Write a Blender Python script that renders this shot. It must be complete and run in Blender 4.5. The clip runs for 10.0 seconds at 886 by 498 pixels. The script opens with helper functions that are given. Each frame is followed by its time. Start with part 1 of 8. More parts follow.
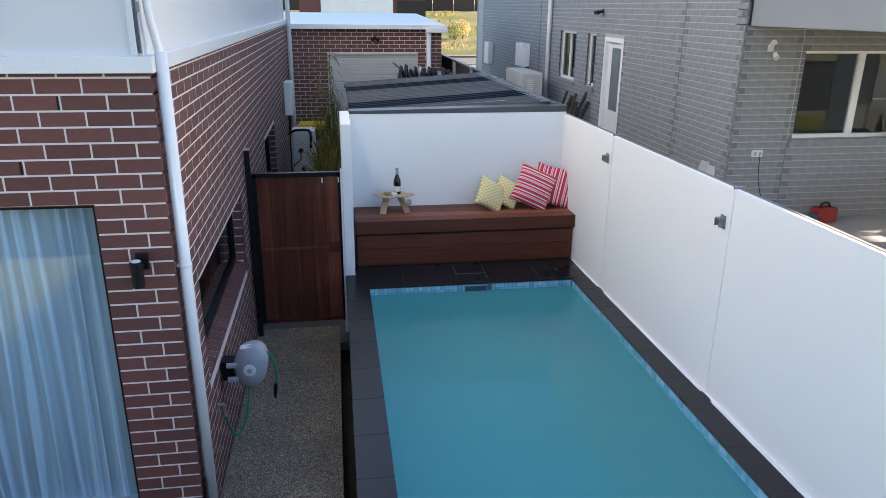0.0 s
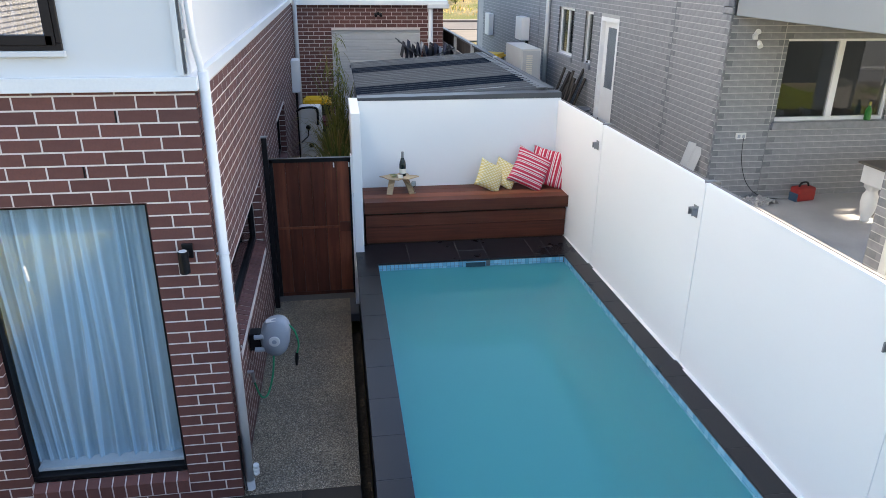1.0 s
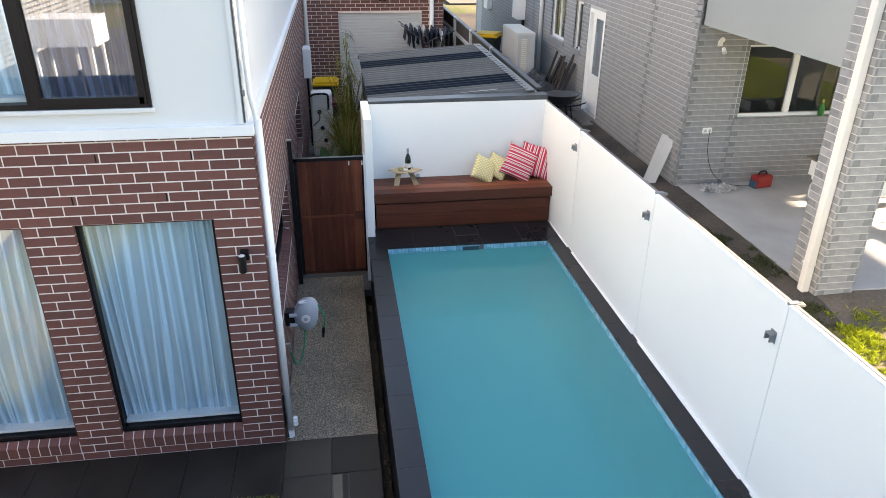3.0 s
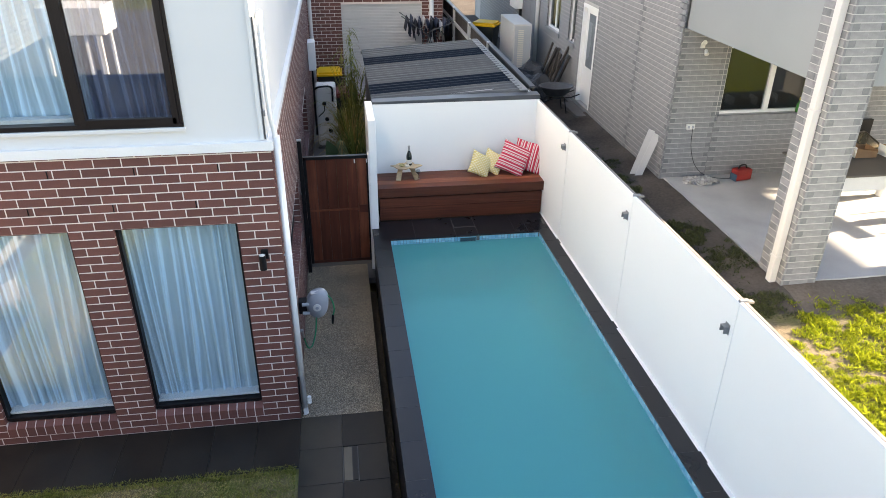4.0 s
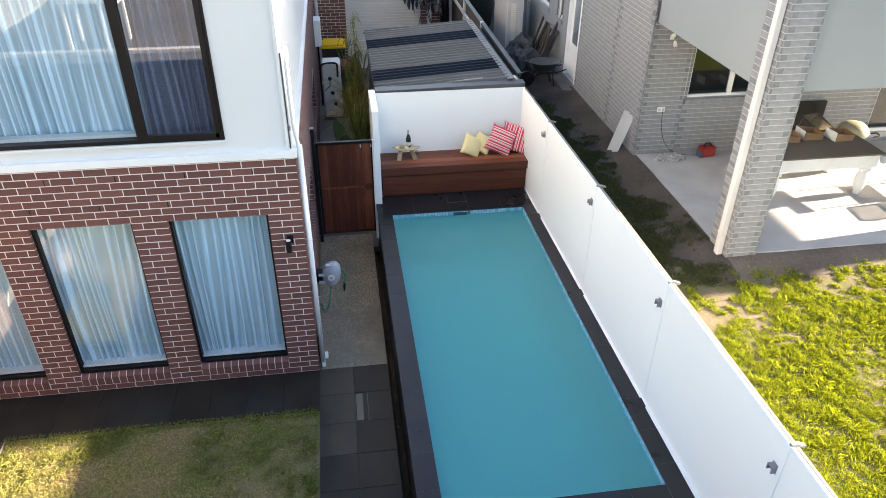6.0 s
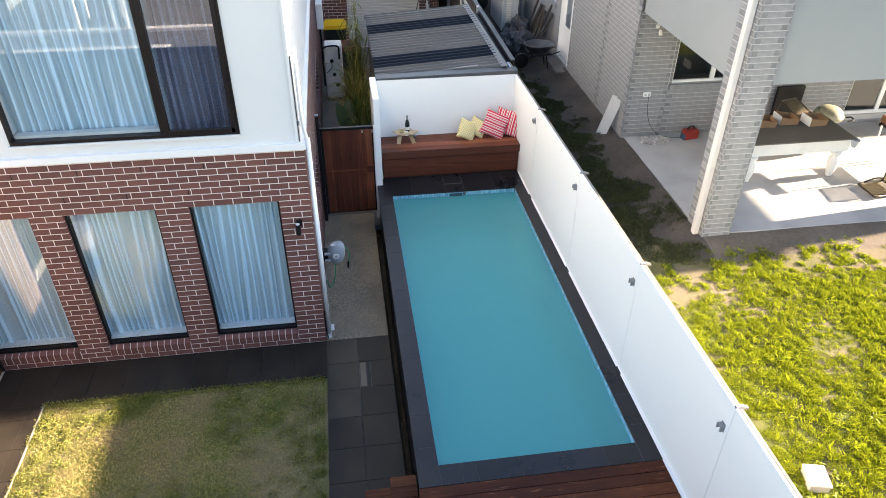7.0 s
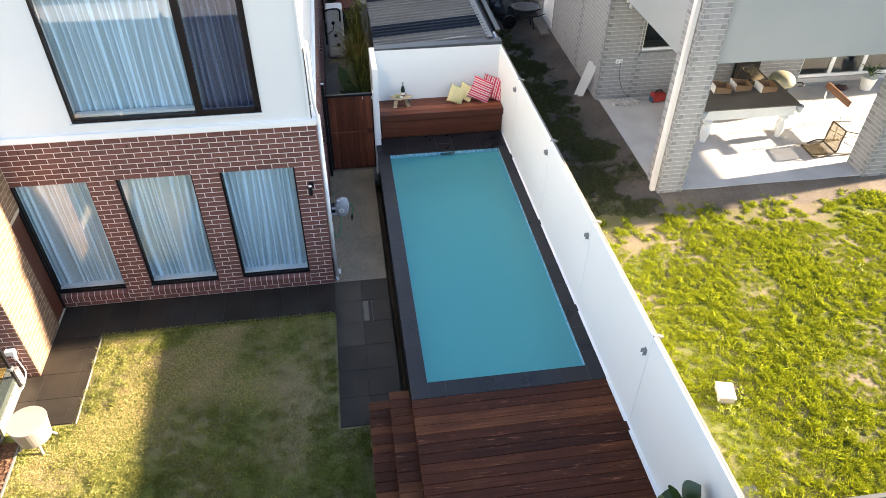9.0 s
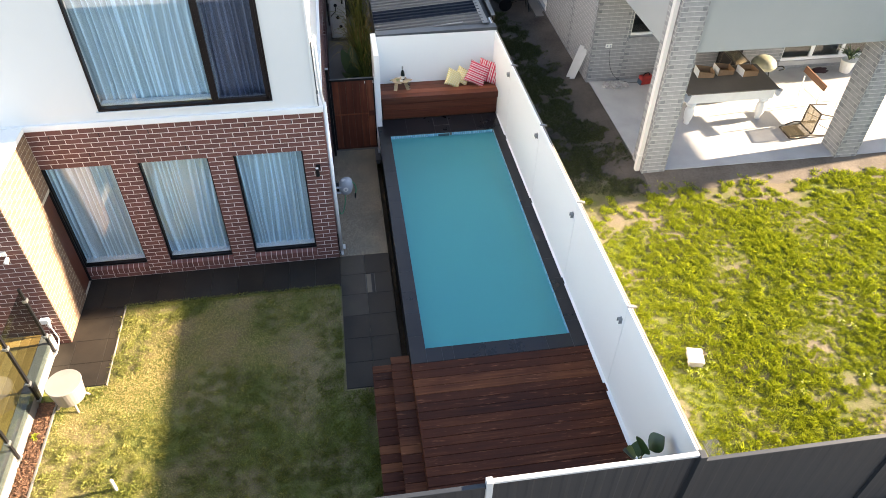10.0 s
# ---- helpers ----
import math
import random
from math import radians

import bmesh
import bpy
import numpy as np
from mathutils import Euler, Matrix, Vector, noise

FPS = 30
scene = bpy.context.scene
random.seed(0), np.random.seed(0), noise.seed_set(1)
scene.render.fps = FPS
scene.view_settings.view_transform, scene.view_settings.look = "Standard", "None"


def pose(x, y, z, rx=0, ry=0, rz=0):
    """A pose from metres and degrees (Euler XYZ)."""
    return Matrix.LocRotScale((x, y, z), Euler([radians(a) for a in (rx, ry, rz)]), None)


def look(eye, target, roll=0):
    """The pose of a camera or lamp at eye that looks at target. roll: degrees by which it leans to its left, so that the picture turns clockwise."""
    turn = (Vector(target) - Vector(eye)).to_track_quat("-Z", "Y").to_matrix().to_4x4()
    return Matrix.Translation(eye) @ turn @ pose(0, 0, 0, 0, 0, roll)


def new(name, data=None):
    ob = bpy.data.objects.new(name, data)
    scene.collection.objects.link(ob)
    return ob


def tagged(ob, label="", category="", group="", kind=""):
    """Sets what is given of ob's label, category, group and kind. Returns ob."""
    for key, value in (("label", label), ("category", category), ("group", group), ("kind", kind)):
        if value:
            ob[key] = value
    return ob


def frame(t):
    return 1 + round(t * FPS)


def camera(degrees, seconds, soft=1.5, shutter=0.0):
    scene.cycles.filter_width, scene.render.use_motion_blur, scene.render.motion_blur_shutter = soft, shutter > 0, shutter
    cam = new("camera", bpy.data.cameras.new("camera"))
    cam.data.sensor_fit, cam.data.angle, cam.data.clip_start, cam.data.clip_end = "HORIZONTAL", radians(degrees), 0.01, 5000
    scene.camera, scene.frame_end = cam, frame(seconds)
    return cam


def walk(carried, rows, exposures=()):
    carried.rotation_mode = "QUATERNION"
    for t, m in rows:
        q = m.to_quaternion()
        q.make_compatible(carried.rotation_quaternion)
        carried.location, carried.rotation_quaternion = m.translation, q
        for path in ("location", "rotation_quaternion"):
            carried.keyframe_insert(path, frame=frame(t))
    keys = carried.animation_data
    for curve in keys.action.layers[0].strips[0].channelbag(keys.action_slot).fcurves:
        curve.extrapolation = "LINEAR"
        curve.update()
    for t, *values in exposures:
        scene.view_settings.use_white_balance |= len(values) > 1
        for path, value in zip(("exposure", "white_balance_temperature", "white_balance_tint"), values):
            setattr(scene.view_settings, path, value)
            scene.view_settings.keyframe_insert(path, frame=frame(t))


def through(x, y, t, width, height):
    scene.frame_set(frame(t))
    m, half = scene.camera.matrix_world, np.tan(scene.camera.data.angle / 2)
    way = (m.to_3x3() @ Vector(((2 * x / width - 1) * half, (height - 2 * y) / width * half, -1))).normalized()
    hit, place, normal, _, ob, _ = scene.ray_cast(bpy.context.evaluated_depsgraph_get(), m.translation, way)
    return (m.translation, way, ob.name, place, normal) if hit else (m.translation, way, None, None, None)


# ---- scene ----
cam = camera(64.52, 10.0, soft=0.75)
# seconds, eye x y z, yaw, pitch, roll
PATH = [
    (0.0, 0.961, -3.990, 3.453, -8.65, -18.96, 0.54),
    (0.5, 0.909, -4.259, 3.638, -8.63, -20.80, 0.52),
    (1.0, 0.855, -4.515, 3.834, -8.65, -21.97, 0.57),
    (1.5, 0.809, -4.774, 4.037, -8.64, -22.90, 0.62),
    (2.0, 0.769, -5.032, 4.244, -8.63, -23.83, 0.62),
    (2.5, 0.730, -5.295, 4.477, -8.65, -24.77, 0.61),
    (4.0, 0.632, -6.128, 5.273, -8.63, -27.83, 0.56),
    (4.5, 0.604, -6.406, 5.553, -8.62, -28.92, 0.56),
    (5.0, 0.583, -6.667, 5.839, -8.61, -30.08, 0.53),
    (5.5, 0.569, -6.924, 6.125, -8.62, -31.27, 0.53),
    (7.0, 0.524, -7.772, 6.999, -8.63, -35.09, 0.53),
    (7.5, 0.515, -8.078, 7.319, -8.66, -36.41, 0.56),
    (8.0, 0.508, -8.387, 7.637, -8.72, -37.71, 0.63),
    (8.5, 0.504, -8.709, 7.953, -8.73, -38.95, 0.64),
    (9.0, 0.484, -9.024, 8.278, -8.80, -40.26, 0.70),
    (9.5, 0.463, -9.335, 8.608, -8.81, -41.54, 0.76),
    (10.0, 0.435, -9.642, 8.948, -8.85, -42.65, 0.77),
]
walk(cam, [(t, pose(x, y, z) @ pose(0, 0, 0, 0, 0, yaw) @ pose(0, 0, 0, 90 + pitch) @ pose(0, 0, 0, 0, 0, roll)) for t, x, y, z, yaw, pitch, roll in PATH],
     [(0.0, 2.78, 6290, 15.5), (0.6, 2.95, 6340, 15), (1.2, 3.11, 6510, 15), (2.5, 3.28, 6980, 15), (5.0, 3.28, 7080, 15), (7.5, 3.32, 7040, 15), (9.0, 3.29, 7050, 15), (10.0, 3.20, 7050, 15)])
# ---- world and sun ----
SUN_TO = Vector((1.0, 0.095, 0.352)).normalized()
world = bpy.data.worlds.new("sky")
scene.world = world
world.use_nodes = True
sky = world.node_tree.nodes.new("ShaderNodeTexSky")
sky.sky_type = "NISHITA"
sky.sun_disc = False
sky.sun_elevation = math.asin(SUN_TO.z)
sky.sun_rotation = math.atan2(SUN_TO.x, SUN_TO.y)
sky.air_density, sky.dust_density, sky.ozone_density = 1.0, 0.6, 1.0
background = world.node_tree.nodes["Background"]
background.inputs["Strength"].default_value = 0.065
world.node_tree.links.new(sky.outputs[0], background.inputs["Color"])
lamp = bpy.data.lights.new("sun", "SUN")
lamp.energy, lamp.angle, lamp.color = 4.8, radians(0.9), (1.0, 0.86, 0.66)
sun = new("sun", lamp)
sun.matrix_world = look(SUN_TO * 60, (0, 0, 0))


# ---- materials ----
class Nodes:
    """A small wrapper to write node materials in few lines."""

    def __init__(self, name):
        self.mat = bpy.data.materials.new(name)
        self.mat.use_nodes = True
        self.tree = self.mat.node_tree
        self.bsdf = self.tree.nodes["Principled BSDF"]
        self.out = self.tree.nodes["Material Output"]

    def add(self, kind, **values):
        node = self.tree.nodes.new("ShaderNode" + kind)
        for key, value in values.items():
            if key == "operation":
                node.operation = value
            elif key == "data_type":
                node.data_type = value
            elif key == "blend_type":
                node.blend_type = value
            elif key == "feature":
                node.feature = value
            elif key == "wave_type":
                node.wave_type = value
            elif key == "bands_direction":
                node.bands_direction = value
        return node

    def link(self, a, b):
        self.tree.links.new(a, b)

    def coords(self, scale=(1, 1, 1), rot=(0, 0, 0)):
        tex = self.add("TexCoord")
        mapping = self.add("Mapping")
        mapping.inputs["Scale"].default_value = scale
        mapping.inputs["Rotation"].default_value = rot
        self.link(tex.outputs["Object"], mapping.inputs["Vector"])
        return mapping.outputs["Vector"]

    def noise(self, scale, detail=4.0, rough=0.55, vec=None):
        node = self.add("TexNoise")
        node.inputs["Scale"].default_value = scale
        node.inputs["Detail"].default_value = detail
        node.inputs["Roughness"].default_value = rough
        self.link(vec if vec else self.coords(), node.inputs["Vector"])
        return node.outputs["Fac"]

    def ramp(self, fac, stops):
        node = self.add("ValToRGB")
        els = node.color_ramp.elements
        while len(els) < len(stops):
            els.new(0.5)
        for el, (p, c) in zip(els, stops):
            el.position = p
            el.color = (*c, 1) if len(c) == 3 else c
        self.link(fac, node.inputs["Fac"])
        return node.outputs["Color"]

    def mix(self, fac, a, b, how="MIX"):
        node = self.add("Mix", data_type="RGBA", blend_type=how)
        if isinstance(fac, float):
            node.inputs[0].default_value = fac
        else:
            self.link(fac, node.inputs[0])
        for i, v in ((6, a), (7, b)):
            if isinstance(v, tuple):
                node.inputs[i].default_value = (*v, 1)
            else:
                self.link(v, node.inputs[i])
        return node.outputs[2]

    def math(self, op, a, b):
        node = self.add("Math", operation=op)
        for i, v in ((0, a), (1, b)):
            if isinstance(v, (int, float)):
                node.inputs[i].default_value = v
            else:
                self.link(v, node.inputs[i])
        return node.outputs[0]

    def chance(self):
        """A random number for each object and each loose piece of a joined mesh."""
        info = self.add("ObjectInfo")
        geo = self.add("NewGeometry")
        return self.math("FRACT", self.math("ADD", info.outputs["Random"], geo.outputs["Random Per Island"]), 0)

    def bump(self, height, strength=0.3, distance=0.01):
        node = self.add("Bump")
        node.inputs["Strength"].default_value = strength
        node.inputs["Distance"].default_value = distance
        self.link(height, node.inputs["Height"])
        self.link(node.outputs[0], self.bsdf.inputs["Normal"])
        return node

    def done(self, color=None, rough=None, metal=0.0, spec=None):
        if color is not None:
            if isinstance(color, tuple):
                self.bsdf.inputs["Base Color"].default_value = (*color, 1)
            else:
                self.link(color, self.bsdf.inputs["Base Color"])
        if rough is not None:
            if isinstance(rough, float):
                self.bsdf.inputs["Roughness"].default_value = rough
            else:
                self.link(rough, self.bsdf.inputs["Roughness"])
        self.bsdf.inputs["Metallic"].default_value = metal
        if spec is not None:
            self.bsdf.inputs["Specular IOR Level"].default_value = spec
        return self.mat


def surface(name, a, b, scale=3.0, fine=60.0, rough=0.7, bump=0.15, depth=0.004, metal=0.0, vary=0.0, spec=None):
    """Two colours mixed by a coarse and a fine noise, with relief from the fine one."""
    n = Nodes(name)
    big, small = n.noise(scale), n.noise(fine, 3.0, 0.6)
    fac = n.math("ADD", n.math("MULTIPLY", big, 0.65), n.math("MULTIPLY", small, 0.35))
    color = n.ramp(fac, [(0.32, a), (0.68, b)])
    if vary:
        shade = n.math("ADD", n.math("MULTIPLY", n.chance(), vary), 1 - vary / 2)
        comb = n.add("CombineXYZ")
        for i in range(3):
            n.link(shade, comb.inputs[i])
        color = n.mix(1.0, color, comb.outputs[0], "MULTIPLY")
    n.bump(small, bump, depth)
    r = n.math("ADD", n.math("MULTIPLY", big, 0.25), rough - 0.12)
    return n.done(color, r, metal, spec)


def brick_material(name, stops, rough=0.75):
    n = Nodes(name)
    base = n.ramp(n.chance(), stops)
    small, big = n.noise(70, 5.0, 0.7), n.noise(11, 4.0, 0.6)
    color = n.mix(n.math("MULTIPLY", small, 0.85), base, n.ramp(big, [(0.3, tuple(v * 0.62 for v in stops[0][1])), (0.7, tuple(v * 1.25 for v in stops[-1][1]))]))
    n.bump(small, 0.35, 0.003)
    return n.done(color, rough)


def timber(name, dark, mid, light, along="x", rough=0.45, streak=40.0, tone=0.42, spec=0.3, worn=0.0):
    """Oiled boards: grain runs along one axis, every board has a tone of its own."""
    n = Nodes(name)
    s = {"x": (1.2, streak, streak), "y": (streak, 1.2, streak), "z": (streak, streak, 1.2)}[along]
    chance = n.chance()
    shift = n.add("CombineXYZ")
    for i in range(3):
        n.link(n.math("MULTIPLY", chance, 37.0), shift.inputs[i])
    tex = n.add("TexCoord")
    plus = n.add("VectorMath", operation="ADD")
    n.link(tex.outputs["Object"], plus.inputs[0])
    n.link(shift.outputs[0], plus.inputs[1])
    mapping = n.add("Mapping")
    mapping.inputs["Scale"].default_value = s
    n.link(plus.outputs[0], mapping.inputs["Vector"])
    grain = n.noise(1.0, 5.0, 0.62, mapping.outputs["Vector"])
    blotch = n.noise(1.7, 3.0)
    value = n.math("ADD", n.math("MULTIPLY", grain, 0.5), n.math("ADD", n.math("MULTIPLY", chance, tone), n.math("MULTIPLY", blotch, 0.58 - tone)))
    color = n.ramp(value, [(0.25, dark), (0.55, mid), (0.85, light)])
    if worn:
        scuff = n.add("Mapping")
        scuff.inputs["Scale"].default_value = tuple(3.2 if v < 2 else 34.0 for v in s)
        n.link(plus.outputs[0], scuff.inputs["Vector"])
        mask = n.ramp(n.noise(1.0, 4.0, 0.7, scuff.outputs["Vector"]), [(0.60, (0, 0, 0)), (0.70, (worn, worn, worn))])
        color = n.mix(mask, color, tuple(v * 1.25 + 0.02 for v in light))
    n.bump(grain, 0.25, 0.002)
    return n.done(color, n.math("ADD", n.math("MULTIPLY", blotch, 0.3), rough - 0.15), spec=spec)


def glass_material(name, tint=(0.9, 0.95, 0.95), base_gloss=0.075, strength=1.0):
    """A thin pane: see-through, with a clear reflection that grows at a grazing angle."""
    n = Nodes(name)
    clear, shiny = n.add("BsdfTransparent"), n.add("BsdfGlossy")
    clear.inputs["Color"].default_value = (*tint, 1)
    shiny.inputs["Roughness"].default_value = 0.01
    edge = n.add("LayerWeight")
    edge.inputs["Blend"].default_value = 0.5
    both = n.add("MixShader")
    grazing = n.math("POWER", edge.outputs["Facing"], 5.0)
    n.link(n.math("MULTIPLY", n.math("ADD", n.math("MULTIPLY", grazing, 0.95), base_gloss), strength), both.inputs[0])
    n.link(clear.outputs[0], both.inputs[1])
    n.link(shiny.outputs[0], both.inputs[2])
    n.link(both.outputs[0], n.out.inputs["Surface"])
    return n.mat


def mosaic_material():
    """Small glazed pool tiles in blues, told apart piece by piece."""
    n = Nodes("pool_mosaic")
    color = n.ramp(n.chance(), [(0.0, (0.13, 0.38, 0.53)), (0.5, (0.21, 0.48, 0.63)), (1.0, (0.30, 0.57, 0.71))])
    return n.done(color, 0.15)


def water_material():
    """Clear pool water over a milky blue body, with a smooth mirror on top."""
    n = Nodes("pool_water")
    ripple = n.noise(3.0, 3.0, 0.5)
    relief = n.bump(ripple, 0.06, 0.012)
    n.done((0.094, 0.390, 0.425), 0.4, spec=0.0)
    depth = n.add("BsdfRefraction")
    depth.inputs["Color"].default_value = (0.35, 0.79, 0.805, 1)
    depth.inputs["IOR"].default_value = 1.33
    depth.inputs["Roughness"].default_value = 0.3
    body = n.add("MixShader")
    body.inputs[0].default_value = 0.58
    n.link(n.bsdf.outputs[0], body.inputs[1])
    n.link(depth.outputs[0], body.inputs[2])
    mirror, edge, both = n.add("BsdfGlossy"), n.add("Fresnel"), n.add("MixShader")
    mirror.inputs["Roughness"].default_value = 0.09
    edge.inputs["IOR"].default_value = 1.33
    n.link(relief.outputs[0], mirror.inputs["Normal"])
    n.link(relief.outputs[0], edge.inputs["Normal"])
    n.link(edge.outputs[0], both.inputs[0])
    n.link(body.outputs[0], both.inputs[1])
    n.link(mirror.outputs[0], both.inputs[2])
    n.link(both.outputs[0], n.out.inputs["Surface"])
    return n.mat


def stripes_material(name, a, b, c, period, axis):
    """Woven stripes across a cushion, in its own coordinates."""
    n = Nodes(name)
    tex, sep = n.add("TexCoord"), n.add("SeparateXYZ")
    n.link(tex.outputs["Object"], sep.inputs[0])
    u = n.math("FRACT", n.math("DIVIDE", sep.outputs[axis], period), 0)
    ramp = n.add("ValToRGB")
    ramp.color_ramp.interpolation = "CONSTANT"
    els = ramp.color_ramp.elements
    stops = [(0.0, a), (0.36, b), (0.46, c), (0.56, b), (0.64, a), (0.84, b)]
    while len(els) < len(stops):
        els.new(0.5)
    for el, (p, col) in zip(els, stops):
        el.position, el.color = p, (*col, 1)
    n.link(u, ramp.inputs["Fac"])
    weave = n.noise(260, 2.0)
    n.bump(weave, 0.25, 0.002)
    return n.done(n.mix(0.12, ramp.outputs[0], weave, "MULTIPLY"), 0.9, spec=0.2)


def dashes_material(name, ground_color, mark):
    """Rows of small leaf-shaped dashes, slanted in turn, on plain cloth."""
    n = Nodes(name)
    tex, sep = n.add("TexCoord"), n.add("SeparateXYZ")
    n.link(tex.outputs["Object"], sep.inputs[0])
    row = n.math("DIVIDE", sep.outputs[2], 0.022)
    across = n.math("ADD", n.math("DIVIDE", sep.outputs[0], 0.055), n.math("MULTIPLY", n.math("FLOOR", row, 0), 0.5))
    u = n.math("ABSOLUTE", n.math("SUBTRACT", n.math("FRACT", across, 0), 0.5), 0)
    v = n.math("ABSOLUTE", n.math("SUBTRACT", n.math("FRACT", row, 0), 0.5), 0)
    inside = n.math("LESS_THAN", n.math("ADD", n.math("MULTIPLY", u, 1.1), n.math("MULTIPLY", v, 1.0)), 0.47)
    weave = n.noise(260, 2.0)
    n.bump(weave, 0.25, 0.002)
    return n.done(n.mix(inside, ground_color, mark), 0.9, spec=0.2)


def aggregate_material():
    """Exposed aggregate: rounded pebbles of mixed tone in grey cement."""
    n = Nodes("exposed_aggregate")
    cells = n.add("TexVoronoi")
    cells.inputs["Scale"].default_value = 120
    n.link(n.coords(), cells.inputs["Vector"])
    gray = n.add("SeparateColor")
    n.link(cells.outputs["Color"], gray.inputs[0])
    stone = n.ramp(gray.outputs[0], [(0.0, (0.135, 0.105, 0.074)), (0.4, (0.275, 0.226, 0.162)), (0.75, (0.42, 0.355, 0.262)), (1.0, (0.62, 0.55, 0.44))])
    patch = n.ramp(n.noise(1.6, 4.0), [(0.35, (0.72, 0.72, 0.72)), (0.65, (1.12, 1.08, 1.0))])
    near = n.ramp(cells.outputs["Distance"], [(0.3, (1, 1, 1)), (0.75, (0.42, 0.42, 0.42))])
    color = n.mix(1.0, n.mix(1.0, stone, patch, "MULTIPLY"), near, "MULTIPLY")
    n.bump(n.math("SUBTRACT", 1.0, cells.outputs["Distance"]), 0.6, 0.006)
    return n.done(color, 0.65)


def leaf_material(name, a, b, rough=0.5, gloss=0.3):
    n = Nodes(name)
    color = n.ramp(n.chance(), [(0.0, a), (1.0, b)])
    n.bsdf.inputs["Subsurface Weight"].default_value = 0.0
    trans = n.add("BsdfTranslucent")
    n.link(color, trans.inputs["Color"])
    both = n.add("MixShader")
    both.inputs[0].default_value = 0.3
    n.done(color, rough, spec=gloss)
    n.link(n.bsdf.outputs[0], both.inputs[1])
    n.link(trans.outputs[0], both.inputs[2])
    n.link(both.outputs[0], n.out.inputs["Surface"])
    return n.mat


def curtain_material(name, color, through=0.25, opening=0.38, least=0.0):
    """Open-weave cloth: gathered it is dense, spread thin one sees through it."""
    n = Nodes(name)
    trans = n.add("BsdfTranslucent")
    trans.inputs["Color"].default_value = (*color, 1)
    both = n.add("MixShader")
    both.inputs[0].default_value = through
    weave = n.noise(40, 3.0, 0.6, n.coords((6, 6, 0.6)))
    uv = n.add("UVMap")
    uv.uv_map = "cloth"
    across = n.add("SeparateXYZ")
    n.link(uv.outputs["UV"], across.inputs[0])
    # 0 on the gathered ridge of a fold, 1 in the thin stretch between two folds
    swing = n.math("ABSOLUTE", n.math("SINE", n.math("MULTIPLY", across.outputs[0], math.pi), 0), 0)
    crease = n.math("ABSOLUTE", n.math("SINE", n.math("MULTIPLY", across.outputs[0], 2.63 * math.pi), 0), 0)
    uneven = n.noise(1.0, 2.0, 0.5, n.coords((16, 0.0, 0.35)))
    gather = n.math("ADD", n.math("ADD", n.math("MULTIPLY", swing, 0.45), n.math("MULTIPLY", crease, 0.20)), n.math("MULTIPLY", uneven, 0.70))
    bare = n.add("BsdfTransparent")
    dense = n.add("MixShader")
    thin = n.ramp(gather, [(0.60, (least, least, least)), (0.70, (opening * 0.7, opening * 0.7, opening * 0.7)), (0.90, (opening, opening, opening))])
    n.done(n.mix(n.math("MULTIPLY", weave, 0.12), color, tuple(v * 0.8 for v in color)), 0.9, spec=0.1)
    n.link(n.bsdf.outputs[0], both.inputs[1])
    n.link(trans.outputs[0], both.inputs[2])
    n.link(thin, dense.inputs[0])
    n.link(both.outputs[0], dense.inputs[1])
    n.link(bare.outputs[0], dense.inputs[2])
    n.link(dense.outputs[0], n.out.inputs["Surface"])
    return n.mat


def lawn_soil_material(name, soil_a, soil_b, green_a, green_b, scale):
    """The ground between the blades: bare soil that changes into low green growth in patches."""
    n = Nodes(name)
    patch = n.noise(scale, 5.0, 0.6)
    fine = n.noise(45, 4.0, 0.7)
    soil = n.ramp(fine, [(0.3, soil_a), (0.7, soil_b)])
    green = n.ramp(fine, [(0.3, green_a), (0.7, green_b)])
    color = n.mix(n.ramp(patch, [(0.42, (0, 0, 0)), (0.58, (1, 1, 1))]), soil, green)
    n.bump(fine, 0.6, 0.02)
    return n.done(color, 0.95, spec=0.1)


RED = brick_material("red_brick", [(0.0, (0.118, 0.044, 0.036)), (0.5, (0.154, 0.057, 0.046)), (0.88, (0.196, 0.074, 0.058)), (1.0, (0.100, 0.043, 0.037))])
MORTAR = surface("pale_mortar", (0.63, 0.56, 0.51), (0.77, 0.69, 0.635), 5, 120, 0.9, 0.3, 0.002)
GREYBRICK = brick_material("grey_brick", [(0.0, (0.212, 0.217, 0.230)), (0.6, (0.222, 0.227, 0.239)), (1.0, (0.234, 0.239, 0.249))])
GREYDARK = brick_material("dark_grey_brick", [(0.0, (0.138, 0.144, 0.157)), (1.0, (0.182, 0.188, 0.200))])
# red brick and mortar once more, warm low sunlight mixed into both colours
SUNBRICK = brick_material("sunlit_red_brick", [(0.0, (0.115, 0.066, 0.040)), (0.5, (0.145, 0.088, 0.054)), (1.0, (0.18, 0.115, 0.070))])
SUNMORTAR = surface("sunlit_mortar", (0.37, 0.33, 0.25), (0.46, 0.41, 0.32), 5, 120, 0.9, 0.3, 0.002)
GREYMORTAR = surface("grey_mortar", (0.36, 0.357, 0.35), (0.44, 0.437, 0.43), 5, 120, 0.9, 0.3, 0.002)
RENDER_WHITE = surface("white_render", (0.61, 0.62, 0.62), (0.67, 0.67, 0.66), 0.7, 160, 0.85, 0.12, 0.002)
PIPEWHITE = surface("dull_white_pipe_paint", (0.66, 0.665, 0.67), (0.74, 0.745, 0.74), 1.5, 60, 0.5, 0.03, 0.001)
PANEL_WHITE = surface("white_panel_paint", (0.80, 0.81, 0.805), (0.85, 0.85, 0.84), 0.5, 220, 0.7, 0.06, 0.001)
